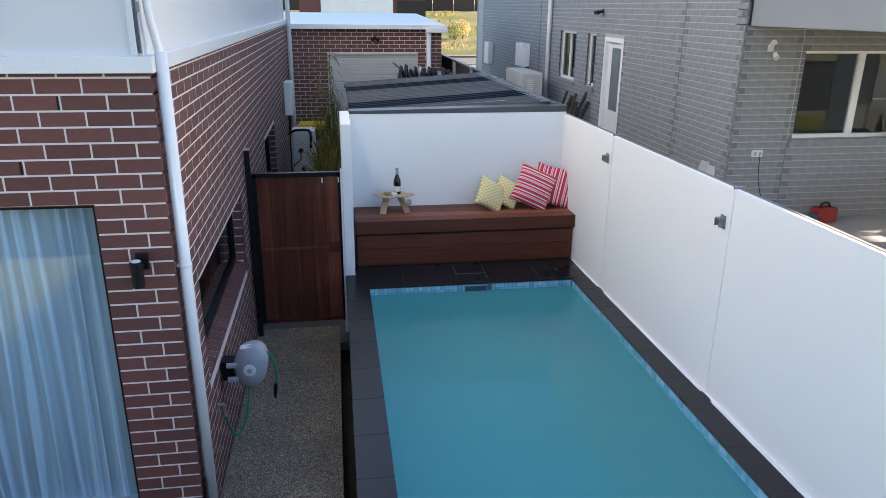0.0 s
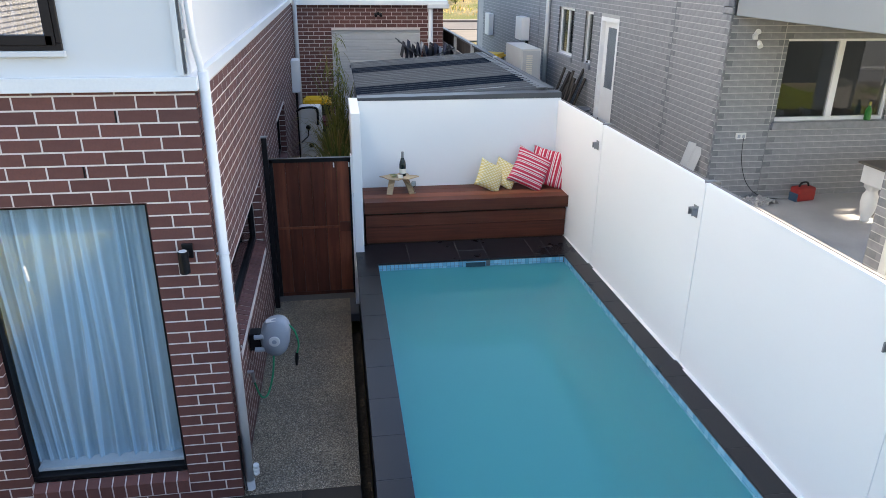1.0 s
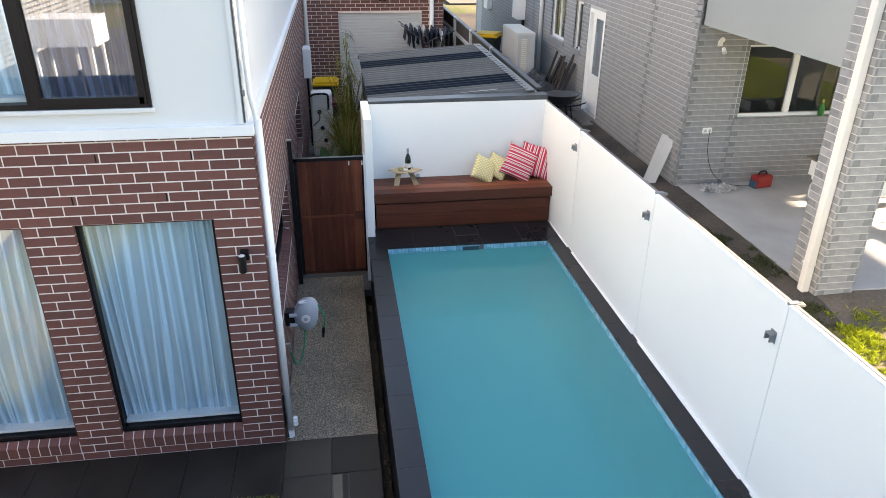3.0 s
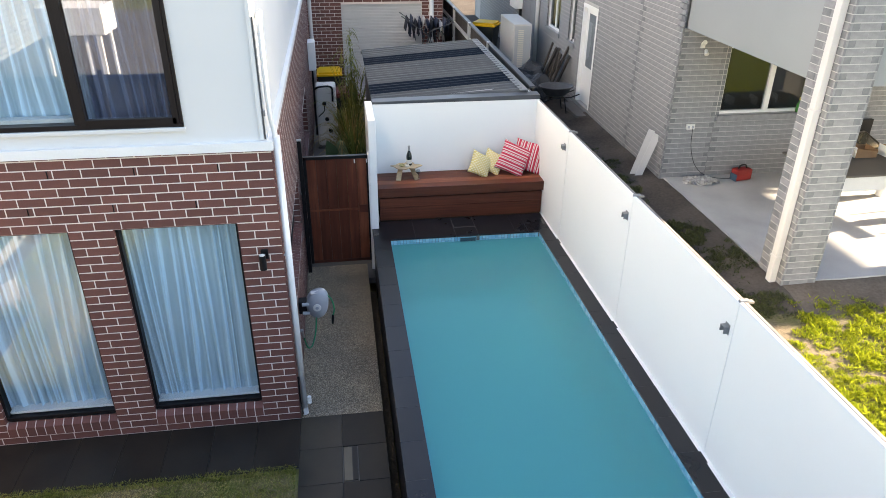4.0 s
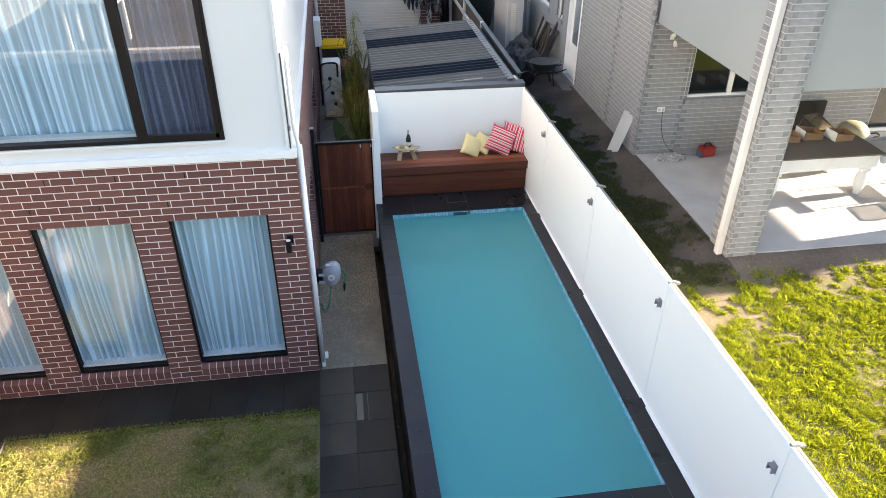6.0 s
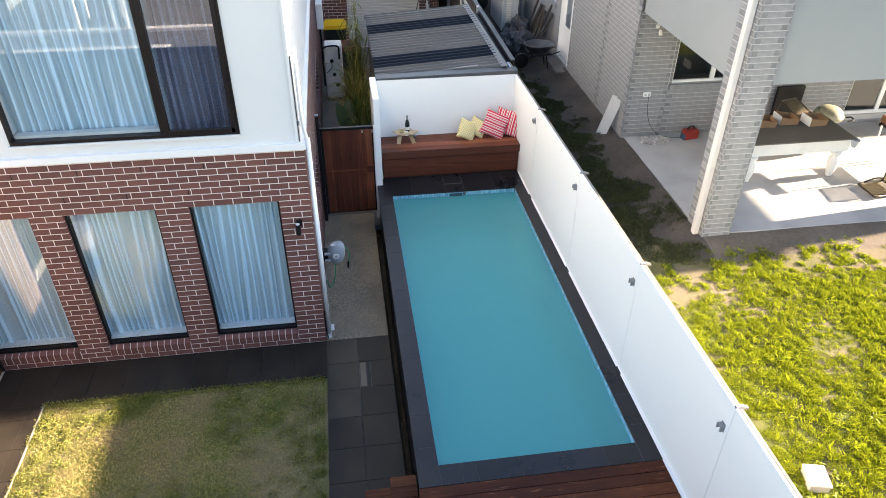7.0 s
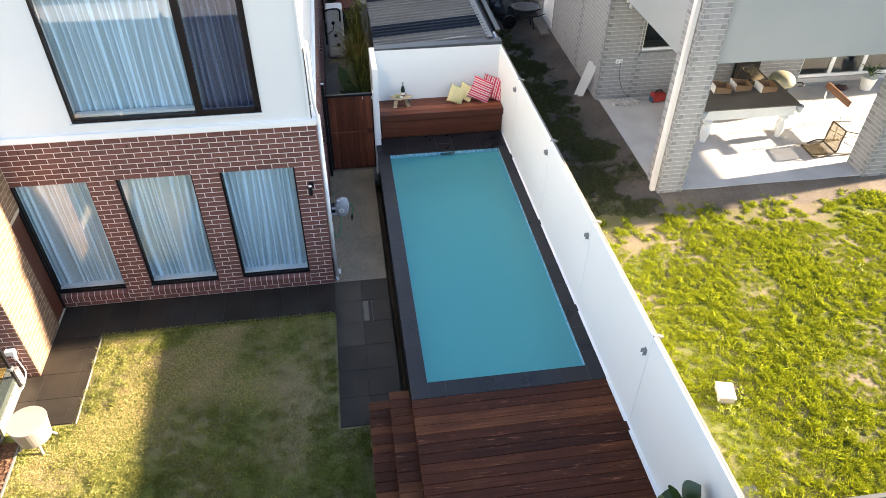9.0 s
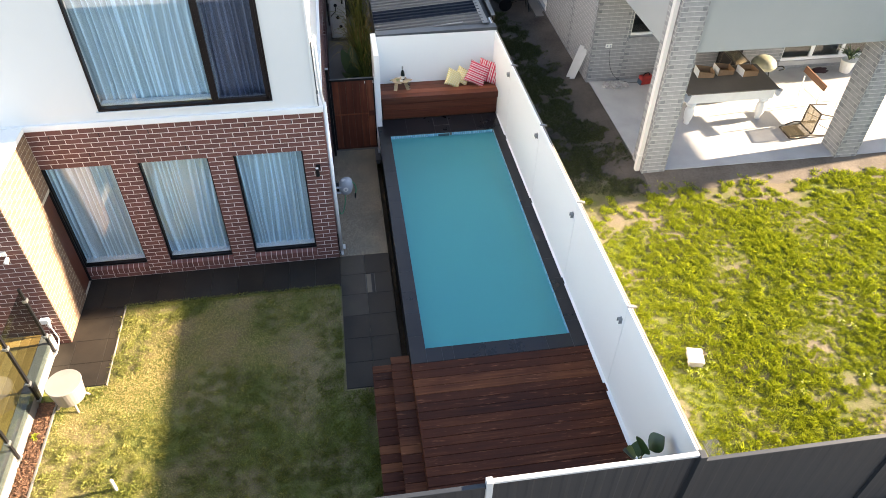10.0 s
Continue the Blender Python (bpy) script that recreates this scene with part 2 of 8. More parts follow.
WHITE_METAL = surface("white_steel", (0.70, 0.71, 0.71), (0.80, 0.80, 0.79), 1.2, 60, 0.4, 0.03, 0.001)
WHITE_PLASTIC = surface("white_plastic", (0.64, 0.64, 0.62), (0.72, 0.72, 0.70), 3, 80, 0.4, 0.03, 0.001)
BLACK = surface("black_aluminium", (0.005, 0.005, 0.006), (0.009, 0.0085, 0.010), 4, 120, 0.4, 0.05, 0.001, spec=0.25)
FRAMEBROWN = surface("dark_brown_aluminium", (0.008, 0.006, 0.007), (0.013, 0.010, 0.011), 4, 120, 0.4, 0.05, 0.001, spec=0.25)
DARK_STEEL = surface("dark_grey_steel", (0.045, 0.05, 0.058), (0.07, 0.075, 0.085), 2, 80, 0.42, 0.04, 0.001)
GLASS = glass_material("window_glass", (0.97, 0.99, 1.0), 0.095)
DARKGLASS = glass_material("dark_window_glass", (0.68, 0.70, 0.69))
FLYSCREEN = glass_material("screened_glass", (0.80, 0.81, 0.84), 0.20)
CLEARGLASS = glass_material("balustrade_glass", (0.74, 0.80, 0.80), 0.12)
CURTAIN = curtain_material("sheer_curtain", (0.68, 0.88, 1.0), 0.02, 0.40, 0.0)
CURTAIN_GREY = curtain_material("grey_curtain", (0.60, 0.72, 0.95), 0.04, 0.50, 0.0)
PAVER = surface("charcoal_paver", (0.011, 0.010, 0.0095), (0.036, 0.029, 0.022), 1.6, 110, 0.42, 0.10, 0.002, vary=0.22, spec=0.2)
COPING = surface("charcoal_coping_tile", (0.008, 0.008, 0.010), (0.016, 0.016, 0.019), 1.8, 110, 0.30, 0.03, 0.001, vary=0.25, spec=0.35)
GROUT = surface("grey_grout", (0.10, 0.10, 0.10), (0.16, 0.155, 0.15), 4, 90, 0.9, 0.1, 0.002)
AGGREGATE = aggregate_material()
SANDTONE = surface("sandy_toned_paver", (0.013, 0.0115, 0.010), (0.056, 0.046, 0.032), 1.5, 110, 0.40, 0.10, 0.002, vary=0.06, spec=0.3)
DECKING = timber("oiled_merbau", (0.020, 0.0055, 0.004), (0.072, 0.020, 0.009), (0.21, 0.076, 0.030), "x", 0.45, 26.0, 0.34, 0.13, 0.8)
BENCHWOOD = timber("bench_merbau", (0.068, 0.019, 0.010), (0.165, 0.048, 0.024), (0.29, 0.098, 0.050), "x", 0.5)
# BENCHWOOD again, darkened to carry the shade on the seat's front edge
BENCHEDGE = timber("shaded_bench_merbau", (0.034, 0.010, 0.007), (0.080, 0.024, 0.013), (0.14, 0.045, 0.024), "x", 0.45)
GATEWOOD = timber("gate_merbau", (0.030, 0.009, 0.006), (0.095, 0.027, 0.015), (0.27, 0.085, 0.042), "z", 0.40, 18, 0.30)
DOORWOOD = timber("stained_door_timber", (0.05, 0.016, 0.009), (0.10, 0.032, 0.018), (0.16, 0.055, 0.03), "z", 0.5)
GOLDWOOD = timber("golden_deck_timber", (0.22, 0.12, 0.03), (0.36, 0.21, 0.06), (0.48, 0.30, 0.10), "y", 0.5)
RAWWOOD = timber("light_raw_wood", (0.25, 0.17, 0.09), (0.40, 0.29, 0.17), (0.55, 0.43, 0.28), "x", 0.6, 60)
PLASTER = surface("pool_plaster", (0.50, 0.80, 0.83), (0.60, 0.88, 0.90), 1.2, 60, 0.7, 0.1, 0.002)
MOSAIC = mosaic_material()
WATER = water_material()
ROOFSTEEL = surface("grey_corrugated_steel", (0.084, 0.090, 0.098), (0.124, 0.131, 0.140), 1.2, 70, 0.5, 0.05, 0.001, 0.0, spec=0.2)
ROOFBLUE = surface("dark_blue_polycarbonate", (0.006, 0.010, 0.020), (0.013, 0.019, 0.034), 2.5, 80, 0.5, 0.04, 0.001, spec=0.12)
FLASHING = surface("grey_flashing", (0.105, 0.112, 0.12), (0.15, 0.158, 0.165), 2, 70, 0.45, 0.04, 0.001)
CONCRETE = surface("grey_concrete", (0.36, 0.355, 0.35), (0.47, 0.46, 0.45), 1.3, 70, 0.8, 0.2, 0.002)
PATH_CONCRETE = surface("dark_path_concrete", (0.09, 0.085, 0.078), (0.15, 0.14, 0.13), 1.0, 60, 0.85, 0.25, 0.003)
GREYRENDER = surface("grey_render", (0.225, 0.246, 0.258), (0.262, 0.280, 0.290), 0.8, 180, 0.85, 0.12, 0.002)
# one soil in two tones: the sunlit strip, then a copy darkened for shade
SANDYSTRIP = surface("trodden_sandy_soil", (0.075, 0.062, 0.050), (0.175, 0.147, 0.120), 1.1, 25, 0.95, 0.35, 0.015, spec=0.1)
PASSAGESOIL = surface("shaded_damp_soil", (0.034, 0.029, 0.025), (0.110, 0.093, 0.079), 1.1, 25, 0.95, 0.35, 0.015, spec=0.1)
CAPSTONE = surface("weathered_cap", (0.13, 0.115, 0.10), (0.25, 0.23, 0.205), 6, 60, 0.9, 0.3, 0.003)
DARKSOIL = surface("dark_soil", (0.030, 0.025, 0.019), (0.085, 0.068, 0.050), 1.3, 30, 0.95, 0.8, 0.03, spec=0.1)
MULCH = surface("bark_mulch", (0.04, 0.018, 0.010), (0.17, 0.085, 0.045), 30, 60, 0.9, 0.4, 0.01, vary=0.7)
FENCE_STEEL = surface("grey_fence_steel", (0.014, 0.017, 0.022), (0.020, 0.024, 0.030), 1.0, 60, 0.5, 0.04, 0.001)
FENCE_CAP = surface("pale_fence_cap", (0.42, 0.43, 0.44), (0.52, 0.53, 0.53), 2.0, 60, 0.4, 0.04, 0.001)
TIMBERFENCE = timber("weathered_fence_timber", (0.024, 0.020, 0.017), (0.046, 0.038, 0.032), (0.075, 0.063, 0.052), "z", 0.8)
GRASS = leaf_material("lawn_blades", (0.120, 0.145, 0.026), (0.45, 0.425, 0.128))
GRASS_LUSH = leaf_material("lush_lawn_blades", (0.085, 0.115, 0.020), (0.30, 0.31, 0.072))
GRASS_DRY = leaf_material("dry_lawn_blades", (0.36, 0.29, 0.105), (0.58, 0.475, 0.215))
# grass tone darkened to carry the shade of the passage
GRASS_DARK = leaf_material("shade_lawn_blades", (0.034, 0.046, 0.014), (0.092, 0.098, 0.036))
GRASS_N = leaf_material("fresh_lawn_blades", (0.090, 0.128, 0.005), (0.325, 0.355, 0.020))
LAWNSOIL = lawn_soil_material("lawn_soil", (0.13, 0.10, 0.055), (0.26, 0.205, 0.115), (0.075, 0.092, 0.022), (0.16, 0.17, 0.05), 0.9)
NLAWNSOIL = lawn_soil_material("sparse_lawn_soil", (0.095, 0.078, 0.054), (0.190, 0.156, 0.108), (0.050, 0.062, 0.012), (0.105, 0.120, 0.026), 0.9)
STEEL = surface("galvanised_steel", (0.42, 0.43, 0.44), (0.55, 0.56, 0.57), 8, 90, 0.35, 0.05, 0.001, 0.9)
HOOKSTEEL = surface("dull_grey_steel", (0.16, 0.165, 0.17), (0.24, 0.245, 0.25), 8, 90, 0.5, 0.05, 0.001)


# ---- building helpers ----
def thing(name, label, category, base=(0, 0, 0), group="", kind=""):
    """An Empty at the base of a thing that has parts."""
    ob = new(name)
    ob.matrix_basis = Matrix.Translation(base)
    ob.empty_display_size = 0.1
    return tagged(ob, label, category, group, kind)


def part(name, bm, material, parent=None, label="", smooth=False):
    """Links a bmesh, whose corners are in world metres, as one mesh object under parent."""
    me = bpy.data.meshes.new(name)
    if smooth:
        for f in bm.faces:
            f.smooth = True
    bm.to_mesh(me)
    bm.free()
    return put_mesh(name, me, material, parent, label)


def put_mesh(name, me, material, parent=None, label=""):
    if material is not None and not me.materials:
        me.materials.append(material)
    ob = new(name, me)
    if parent is not None:
        ob.parent = parent
        ob.matrix_parent_inverse = parent.matrix_basis.inverted() if parent.type == "EMPTY" else Matrix()
    if label:
        tagged(ob, label)
    return ob


def box(bm, x0, x1, y0, y1, z0, z1, m=None):
    vs = [bm.verts.new(m @ Vector(p) if m else p) for p in ((x0, y0, z0), (x1, y0, z0), (x1, y1, z0), (x0, y1, z0), (x0, y0, z1), (x1, y0, z1), (x1, y1, z1), (x0, y1, z1))]
    for q in ((3, 2, 1, 0), (4, 5, 6, 7), (0, 1, 5, 4), (1, 2, 6, 5), (2, 3, 7, 6), (3, 0, 4, 7)):
        bm.faces.new([vs[i] for i in q])
    return bm


def cube(x0, x1, y0, y1, z0, z1, bevel=0.0, m=None, segments=2):
    bm = bmesh.new()
    box(bm, x0, x1, y0, y1, z0, z1, m)
    if bevel:
        bmesh.ops.bevel(bm, geom=bm.edges[:], offset=bevel, segments=segments, affect="EDGES", profile=0.6)
    return bm


def tube(bm, points, radius, seg=10, caps=True):
    """A round bar along a line of points; radius may be a list."""
    pts = [Vector(p) for p in points]
    rad = radius if isinstance(radius, (list, tuple)) else [radius] * len(pts)
    rings, side = [], None
    for i, p in enumerate(pts):
        d = (pts[min(i + 1, len(pts) - 1)] - pts[max(i - 1, 0)]).normalized()
        if side is None:
            side = d.orthogonal().normalized()
        side = (side - d * side.dot(d)).normalized()
        up = d.cross(side)
        rings.append([bm.verts.new(p + (side * math.cos(a) + up * math.sin(a)) * rad[i]) for a in (k * math.tau / seg for k in range(seg))])
    for a, b in zip(rings, rings[1:]):
        for k in range(seg):
            bm.faces.new((a[k], a[(k + 1) % seg], b[(k + 1) % seg], b[k]))
    if caps:
        bm.faces.new(rings[0][::-1])
        bm.faces.new(rings[-1])
    return bm


def lathe(bm, profile, seg=24, centre=(0, 0, 0)):
    """A turned shape about the z axis: profile is (radius, height) from the bottom up."""
    cx, cy, cz = centre
    rings = [[bm.verts.new((cx + r * math.cos(k * math.tau / seg), cy + r * math.sin(k * math.tau / seg), cz + h)) for k in range(seg)] for r, h in profile]
    for a, b in zip(rings, rings[1:]):
        for k in range(seg):
            bm.faces.new((a[k], a[(k + 1) % seg], b[(k + 1) % seg], b[k]))
    bm.faces.new(rings[0][::-1])
    bm.faces.new(rings[-1])
    return bm


def curve_points(points, steps=8):
    """A smooth line through the points (Catmull-Rom)."""
    p = [Vector(q) for q in points]
    p = [p[0] * 2 - p[1]] + p + [p[-1] * 2 - p[-2]]
    line = []
    for a, b, c, d in zip(p, p[1:], p[2:], p[3:]):
        for i in range(steps):
            t = i / steps
            line.append(0.5 * (2 * b + (c - a) * t + (2 * a - 5 * b + 4 * c - d) * t * t + (3 * b - a - 3 * c + d) * t ** 3))
    return line + [p[-2]]


def sheet(name, verts, faces, material, parent=None, label=""):
    me = bpy.data.meshes.new(name)
    me.from_pydata(verts, [], faces)
    me.update()
    return put_mesh(name, me, material, parent, label)


class Face:
    """A flat wall face: u runs along it, z up; out is the side one sees. 'y-' looks towards -y, 'x+' towards +x and so on."""

    def __init__(self, side, at):
        self.side, self.at = side, at

    def box(self, bm, u0, u1, z0, z1, back, front):
        """A block from back (depth behind the face) to front (how far it stands proud)."""
        s, a = self.side, self.at
        if s == "y-":
            box(bm, u0, u1, a - front, a + back, z0, z1)
        elif s == "y+":
            box(bm, u0, u1, a - back, a + front, z0, z1)
        elif s == "x+":
            box(bm, a - back, a + front, u0, u1, z0, z1)
        else:
            box(bm, a - front, a + back, u0, u1, z0, z1)

    def point(self, u, z, proud=0.0):
        s, a = self.side, self.at
        return {"y-": (u, a - proud, z), "y+": (u, a + proud, z), "x+": (a + proud, u, z), "x-": (a - proud, u, z)}[s]


def pierced(bm, face, u0, u1, z0, z1, thick, holes, set_back=0.0):
    """A wall of real thickness with openings that go through it."""
    us = sorted({u0, u1, *[v for h in holes for v in h[:2] if u0 < v < u1]})
    zs = sorted({z0, z1, *[v for h in holes for v in h[2:] if z0 < v < z1]})
    for a, b in zip(us, us[1:]):
        for c, d in zip(zs, zs[1:]):
            mu, mz = (a + b) / 2, (c + d) / 2
            if not any(h[0] < mu < h[1] and h[2] < mz < h[3] for h in holes):
                face.box(bm, a, b, c, d, thick, -set_back)
    bmesh.ops.remove_doubles(bm, verts=bm.verts[:], dist=0.0005)


def courses(u0, u1, z0, z1, holes, length=0.24, height=0.086, joint=0.011, perp=0.011, phase=0.0):
    """The bricks of a stretcher bond between u0 and u1, cut at the openings."""
    made = []
    for k in range(int(math.ceil((z1 - z0) / height - 1e-6))):
        za, zb = z0 + k * height, min(z0 + (k + 1) * height - joint, z1)
        if zb - za < 0.012:
            continue
        spans = [(u0, u1)]
        for h in holes:
            if h[2] < zb - 0.008 and h[3] > za + 0.008:
                spans = [s for a, b in spans for s in ((a, min(b, h[0])), (max(a, h[1]), b)) if s[1] - s[0] > 0.02]
        shift = phase + (k % 2) * length / 2
        for a, b in spans:
            row = []
            i0 = math.floor((a - shift) / length)
            i1 = math.ceil((b - shift) / length)
            for i in range(i0, i1 + 1):
                ua, ub = max(a, shift + i * length), min(b, shift + (i + 1) * length - perp)
                ua, ub = (a if ua - a < 0.022 else ua), (b if b - ub < 0.022 else ub)
                if ub - ua > 0.004:
                    row.append([ua, ub])
            if len(row) > 1 and row[0][1] - row[0][0] < 0.055:
                row[1][0] = row[0][0]
                row.pop(0)
            if len(row) > 1 and row[-1][1] - row[-1][0] < 0.055:
                row[-2][1] = row[-1][1]
                row.pop()
            made += [(p, q, za, zb, abs(p - a) < 0.001 or abs(q - b) < 0.012, k) for p, q in row]
    return made


brick_meshes = {}


def brick_objects(face, pieces, material, parent, proud=-0.002, depth=0.03):
    """Bricks as objects of their own that share their meshes by size."""
    for ua, ub, za, zb, *_ in pieces:
        key = (face.side, round(ub - ua, 3), round(zb - za, 3), material.name)
        if key not in brick_meshes:
            bm = bmesh.new()
            lu, lz = key[1] / 2, key[2] / 2
            Face(face.side, 0).box(bm, -lu, lu, -lz, lz, depth, proud)
            me = bpy.data.meshes.new("brick")
            bm.to_mesh(me)
            bm.free()
            me.materials.append(material)
            brick_meshes[key] = me
        ob = new("brick", brick_meshes[key])
        ob.parent = parent
        ob.location = face.point((ua + ub) / 2, (za + zb) / 2)


def bricks_joined(face, pieces, material, parent, name="brickwork", proud=-0.002, depth=0.03, label=""):
    """The rest of a wall's bricks as one mesh."""
    verts, faces = [], []
    for ua, ub, za, zb, *_ in pieces:
        n = len(verts)
        for d in (-depth, proud):
            for u, z in ((ua, za), (ub, za), (ub, zb), (ua, zb)):
                verts.append(face.point(u, z, d))
        quads = ((4, 5, 6, 7), (0, 1, 5, 4), (1, 2, 6, 5), (2, 3, 7, 6), (3, 0, 4, 7))
        flip = face.side in ("x-", "y+")
        faces += [tuple(n + i for i in (q[::-1] if flip else q)) for q in quads]
    ob = sheet(name, verts, faces, material, parent, label)
    return tagged(ob, kind="stuff")


# ---- ground ----
def grid_sheet(name, x0, x1, y0, y1, z, step, wobble, material, label, category="ground", seed=0.0, kind="structure"):
    nx, ny = max(1, round((x1 - x0) / step)), max(1, round((y1 - y0) / step))
    verts = []
    for j in range(ny + 1):
        for i in range(nx + 1):
            x, y = x0 + (x1 - x0) * i / nx, y0 + (y1 - y0) * j / ny
            h = wobble * (noise.noise((x * 0.9 + seed, y * 0.9, 0)) + 0.5 * noise.noise((x * 3.1, y * 3.1 + seed, 4)))
            verts.append((x, y, z + h))
    faces = [(j * (nx + 1) + i, j * (nx + 1) + i + 1, (j + 1) * (nx + 1) + i + 1, (j + 1) * (nx + 1) + i) for j in range(ny) for i in range(nx)]
    ob = sheet(name, verts, faces, material)
    for p in ob.data.polygons:
        p.use_smooth = True
    return tagged(ob, label, category, kind=kind)


FIELD = lawn_soil_material("dry_field", (0.115, 0.10, 0.055), (0.18, 0.16, 0.09), (0.06, 0.072, 0.022), (0.105, 0.115, 0.04), 0.16)
ASPHALT = surface("asphalt", (0.045, 0.045, 0.047), (0.075, 0.074, 0.073), 0.6, 90, 0.9, 0.3, 0.004)
# one sheet to the horizon, with the pit for the pool left open
bm = bmesh.new()
gx, gy = (-900, 1.10, 3.50, 900), (-900, -3.05, 3.0, 900)
spots = [[bm.verts.new((x, y, -0.36)) for x in gx] for y in gy]
for j in range(3):
    for i in range(3):
        if (i, j) != (1, 1):
            bm.faces.new((spots[j][i], spots[j][i + 1], spots[j + 1][i + 1], spots[j + 1][i]))
tagged(part("ground", bm, FIELD), "dry grassy open ground around the houses", "ground", kind="structure")
grid_sheet("yard_soil", -12, 0.90, -6.2, 14, -0.07, 1.0, 0.0, DARKSOIL, "dark bare soil under the paving and the lawn")
bm = cube(3.80, 34, -6.2, 26, -0.6, 0.72)
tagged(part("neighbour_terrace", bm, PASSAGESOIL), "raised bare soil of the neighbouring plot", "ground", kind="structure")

# ---- paving, aggregate path, channel ----
bm = bmesh.new()
box(bm, -4.50, 0.0, -0.74, 0.0, -0.06, -0.012)
box(bm, 0.0, 0.90, -3.0, 0.0, -0.06, -0.012)
box(bm, -4.60, -3.67, -2.40, -0.74, -0.06, -0.012)
pavement = tagged(part("pavement", bm, GROUT), "dark charcoal stone paving with pale joints beside the house", "pavement", kind="structure")


def paver(x0, x1, y0, y1, z=0.0, material=PAVER, parent=None, name="paver", gap=0.002, thick=0.03):
    bm = cube(x0 + gap, x1 - gap, y0 + gap, y1 - gap, z - thick, z, 0.002, segments=1)
    return part(name, bm, material, parent or pavement)


xs = [0.0 - 0.455 * i for i in range(11)]
for a, b in zip(xs[1:], xs):
    paver(max(a, -4.40), b, -0.74, 0.0) if b > -4.40 else None
for i in range(6):
    y1 = 0.0 - 0.5 * i
    paver(0.0, 0.44, y1 - 0.5, y1, material=SANDTONE if i < 3 else PAVER)
    if i != 1:
        paver(0.44, 0.90, y1 - 0.5, y1)
paver(0.60, 0.90, -1.0, -0.5)
for y0, y1 in ((-0.97, -0.74), (-1.455, -0.97), (-1.93, -1.455), (-2.40, -1.93)):
    paver(-3.84, -3.67, y0, y1)
    paver(-4.40 if y1 > -1.4 else -4.33, -3.84, y0, y1)
    if y1 < -1.4:
        paver(-4.60, -4.33, y0, y1)
tagged(part("edging", cube(-3.685, -3.667, -2.42, -0.742, -0.05, 0.004, 0.003), CAPSTONE), "pale mortar edging between paving and lawn", "edging", kind="structure")
aggregate = grid_sheet("path", 0.0, 0.90, 0.0, 3.42, 0.0, 0.3, 0.0, AGGREGATE, "exposed aggregate concrete path between house and pool", "path")
tagged(part("passage_floor", cube(0.0, 1.10, 3.42, 12.6, -0.05, -0.004), PATH_CONCRETE), "dark concrete side passage behind the gate", "path", kind="structure")
tagged(part("rear_slab", cube(1.10, 3.78, 8.2, 12.6, -0.05, -0.004), PATH_CONCRETE), "dark concrete slab in front of the garage", "path", kind="structure")
channel = thing("drain_channel", "dark open drainage slot beside the raised pool", "drain", (0.95, 0, -0.2), kind="structure")
part("channel_bed", cube(0.90, 1.0, -2.95, 2.98, -0.30, -0.25), DARKSOIL, channel)
part("channel_side", cube(0.895, 0.90, -2.95, 2.98, -0.26, -0.004), DARK_STEEL, channel)
tagged(part("path_edge", cube(0.90, 1.0, 2.98, 3.42, -0.1, 0.0), DARK_STEEL), "dark concrete strip where the drainage slot ends", "path", kind="structure")
grate = thing("drain_grate", "tile-insert floor drain with a steel slot in the paving", "drain", (0.52, -0.75, 0))
part("grate_tray", cube(0.445, 0.595, -0.995, -0.505, -0.03, -0.006), COPING, grate)
part("tile_insert", cube(0.455, 0.535, -0.98, -0.52, -0.006, 0.0), surface("sandy_tile", (0.085, 0.070, 0.047), (0.14, 0.118, 0.08), 3, 90, 0.5), grate, "sandy tile insert")
part("slot", cube(0.545, 0.585, -0.98, -0.52, -0.006, -0.001), BLACK, grate, "black slot")


# ---- lawns ----
def blades(name, spots, heights, widths, material, label, seed, lean=0.6, z=0.0):
    """Bent blades of grass, two triangles each, as one mesh."""
    rng = np.random.default_rng(seed)
    n = len(spots)
    ang = rng.uniform(0, math.tau, n)
    tilt = rng.uniform(0.1, lean, n) * heights
    dirx, diry = np.cos(ang), np.sin(ang)
    side = rng.uniform(0, math.tau, n)
    sx, sy = np.cos(side) * widths / 2, np.sin(side) * widths / 2
    zz = z if np.ndim(z) else np.full(n, z)
    v = np.empty((n, 4, 3))
    v[:, 0] = np.column_stack([spots[:, 0] - sx, spots[:, 1] - sy, zz])
    v[:, 1] = np.column_stack([spots[:, 0] + sx, spots[:, 1] + sy, zz])
    v[:, 2] = np.column_stack([spots[:, 0] + dirx * tilt * 0.4 + sx * 0.8, spots[:, 1] + diry * tilt * 0.4 + sy * 0.8, zz + heights * 0.65])
    v[:, 3] = np.column_stack([spots[:, 0] + dirx * tilt, spots[:, 1] + diry * tilt, zz + heights])
    idx = np.arange(n)[:, None] * 4
    faces = np.concatenate([idx + np.array([[0, 1, 2]]), idx + np.array([[0, 2, 3]])])
    me = bpy.data.meshes.new(name)
    me.vertices.add(n * 4)
    me.vertices.foreach_set("co", v.reshape(-1))
    me.loops.add(len(faces) * 3)
    me.loops.foreach_set("vertex_index", faces.reshape(-1).astype(np.int32))
    me.polygons.add(len(faces))
    me.polygons.foreach_set("loop_start", np.arange(len(faces), dtype=np.int32) * 3)
    me.update(calc_edges=True)
    ob = put_mesh(name, me, material)
    return tagged(ob, label, "grass", kind="stuff")


def field_noise(pts, scale, seed):
    return np.array([noise.noise((x * scale + seed, y * scale, seed)) for x, y in pts])


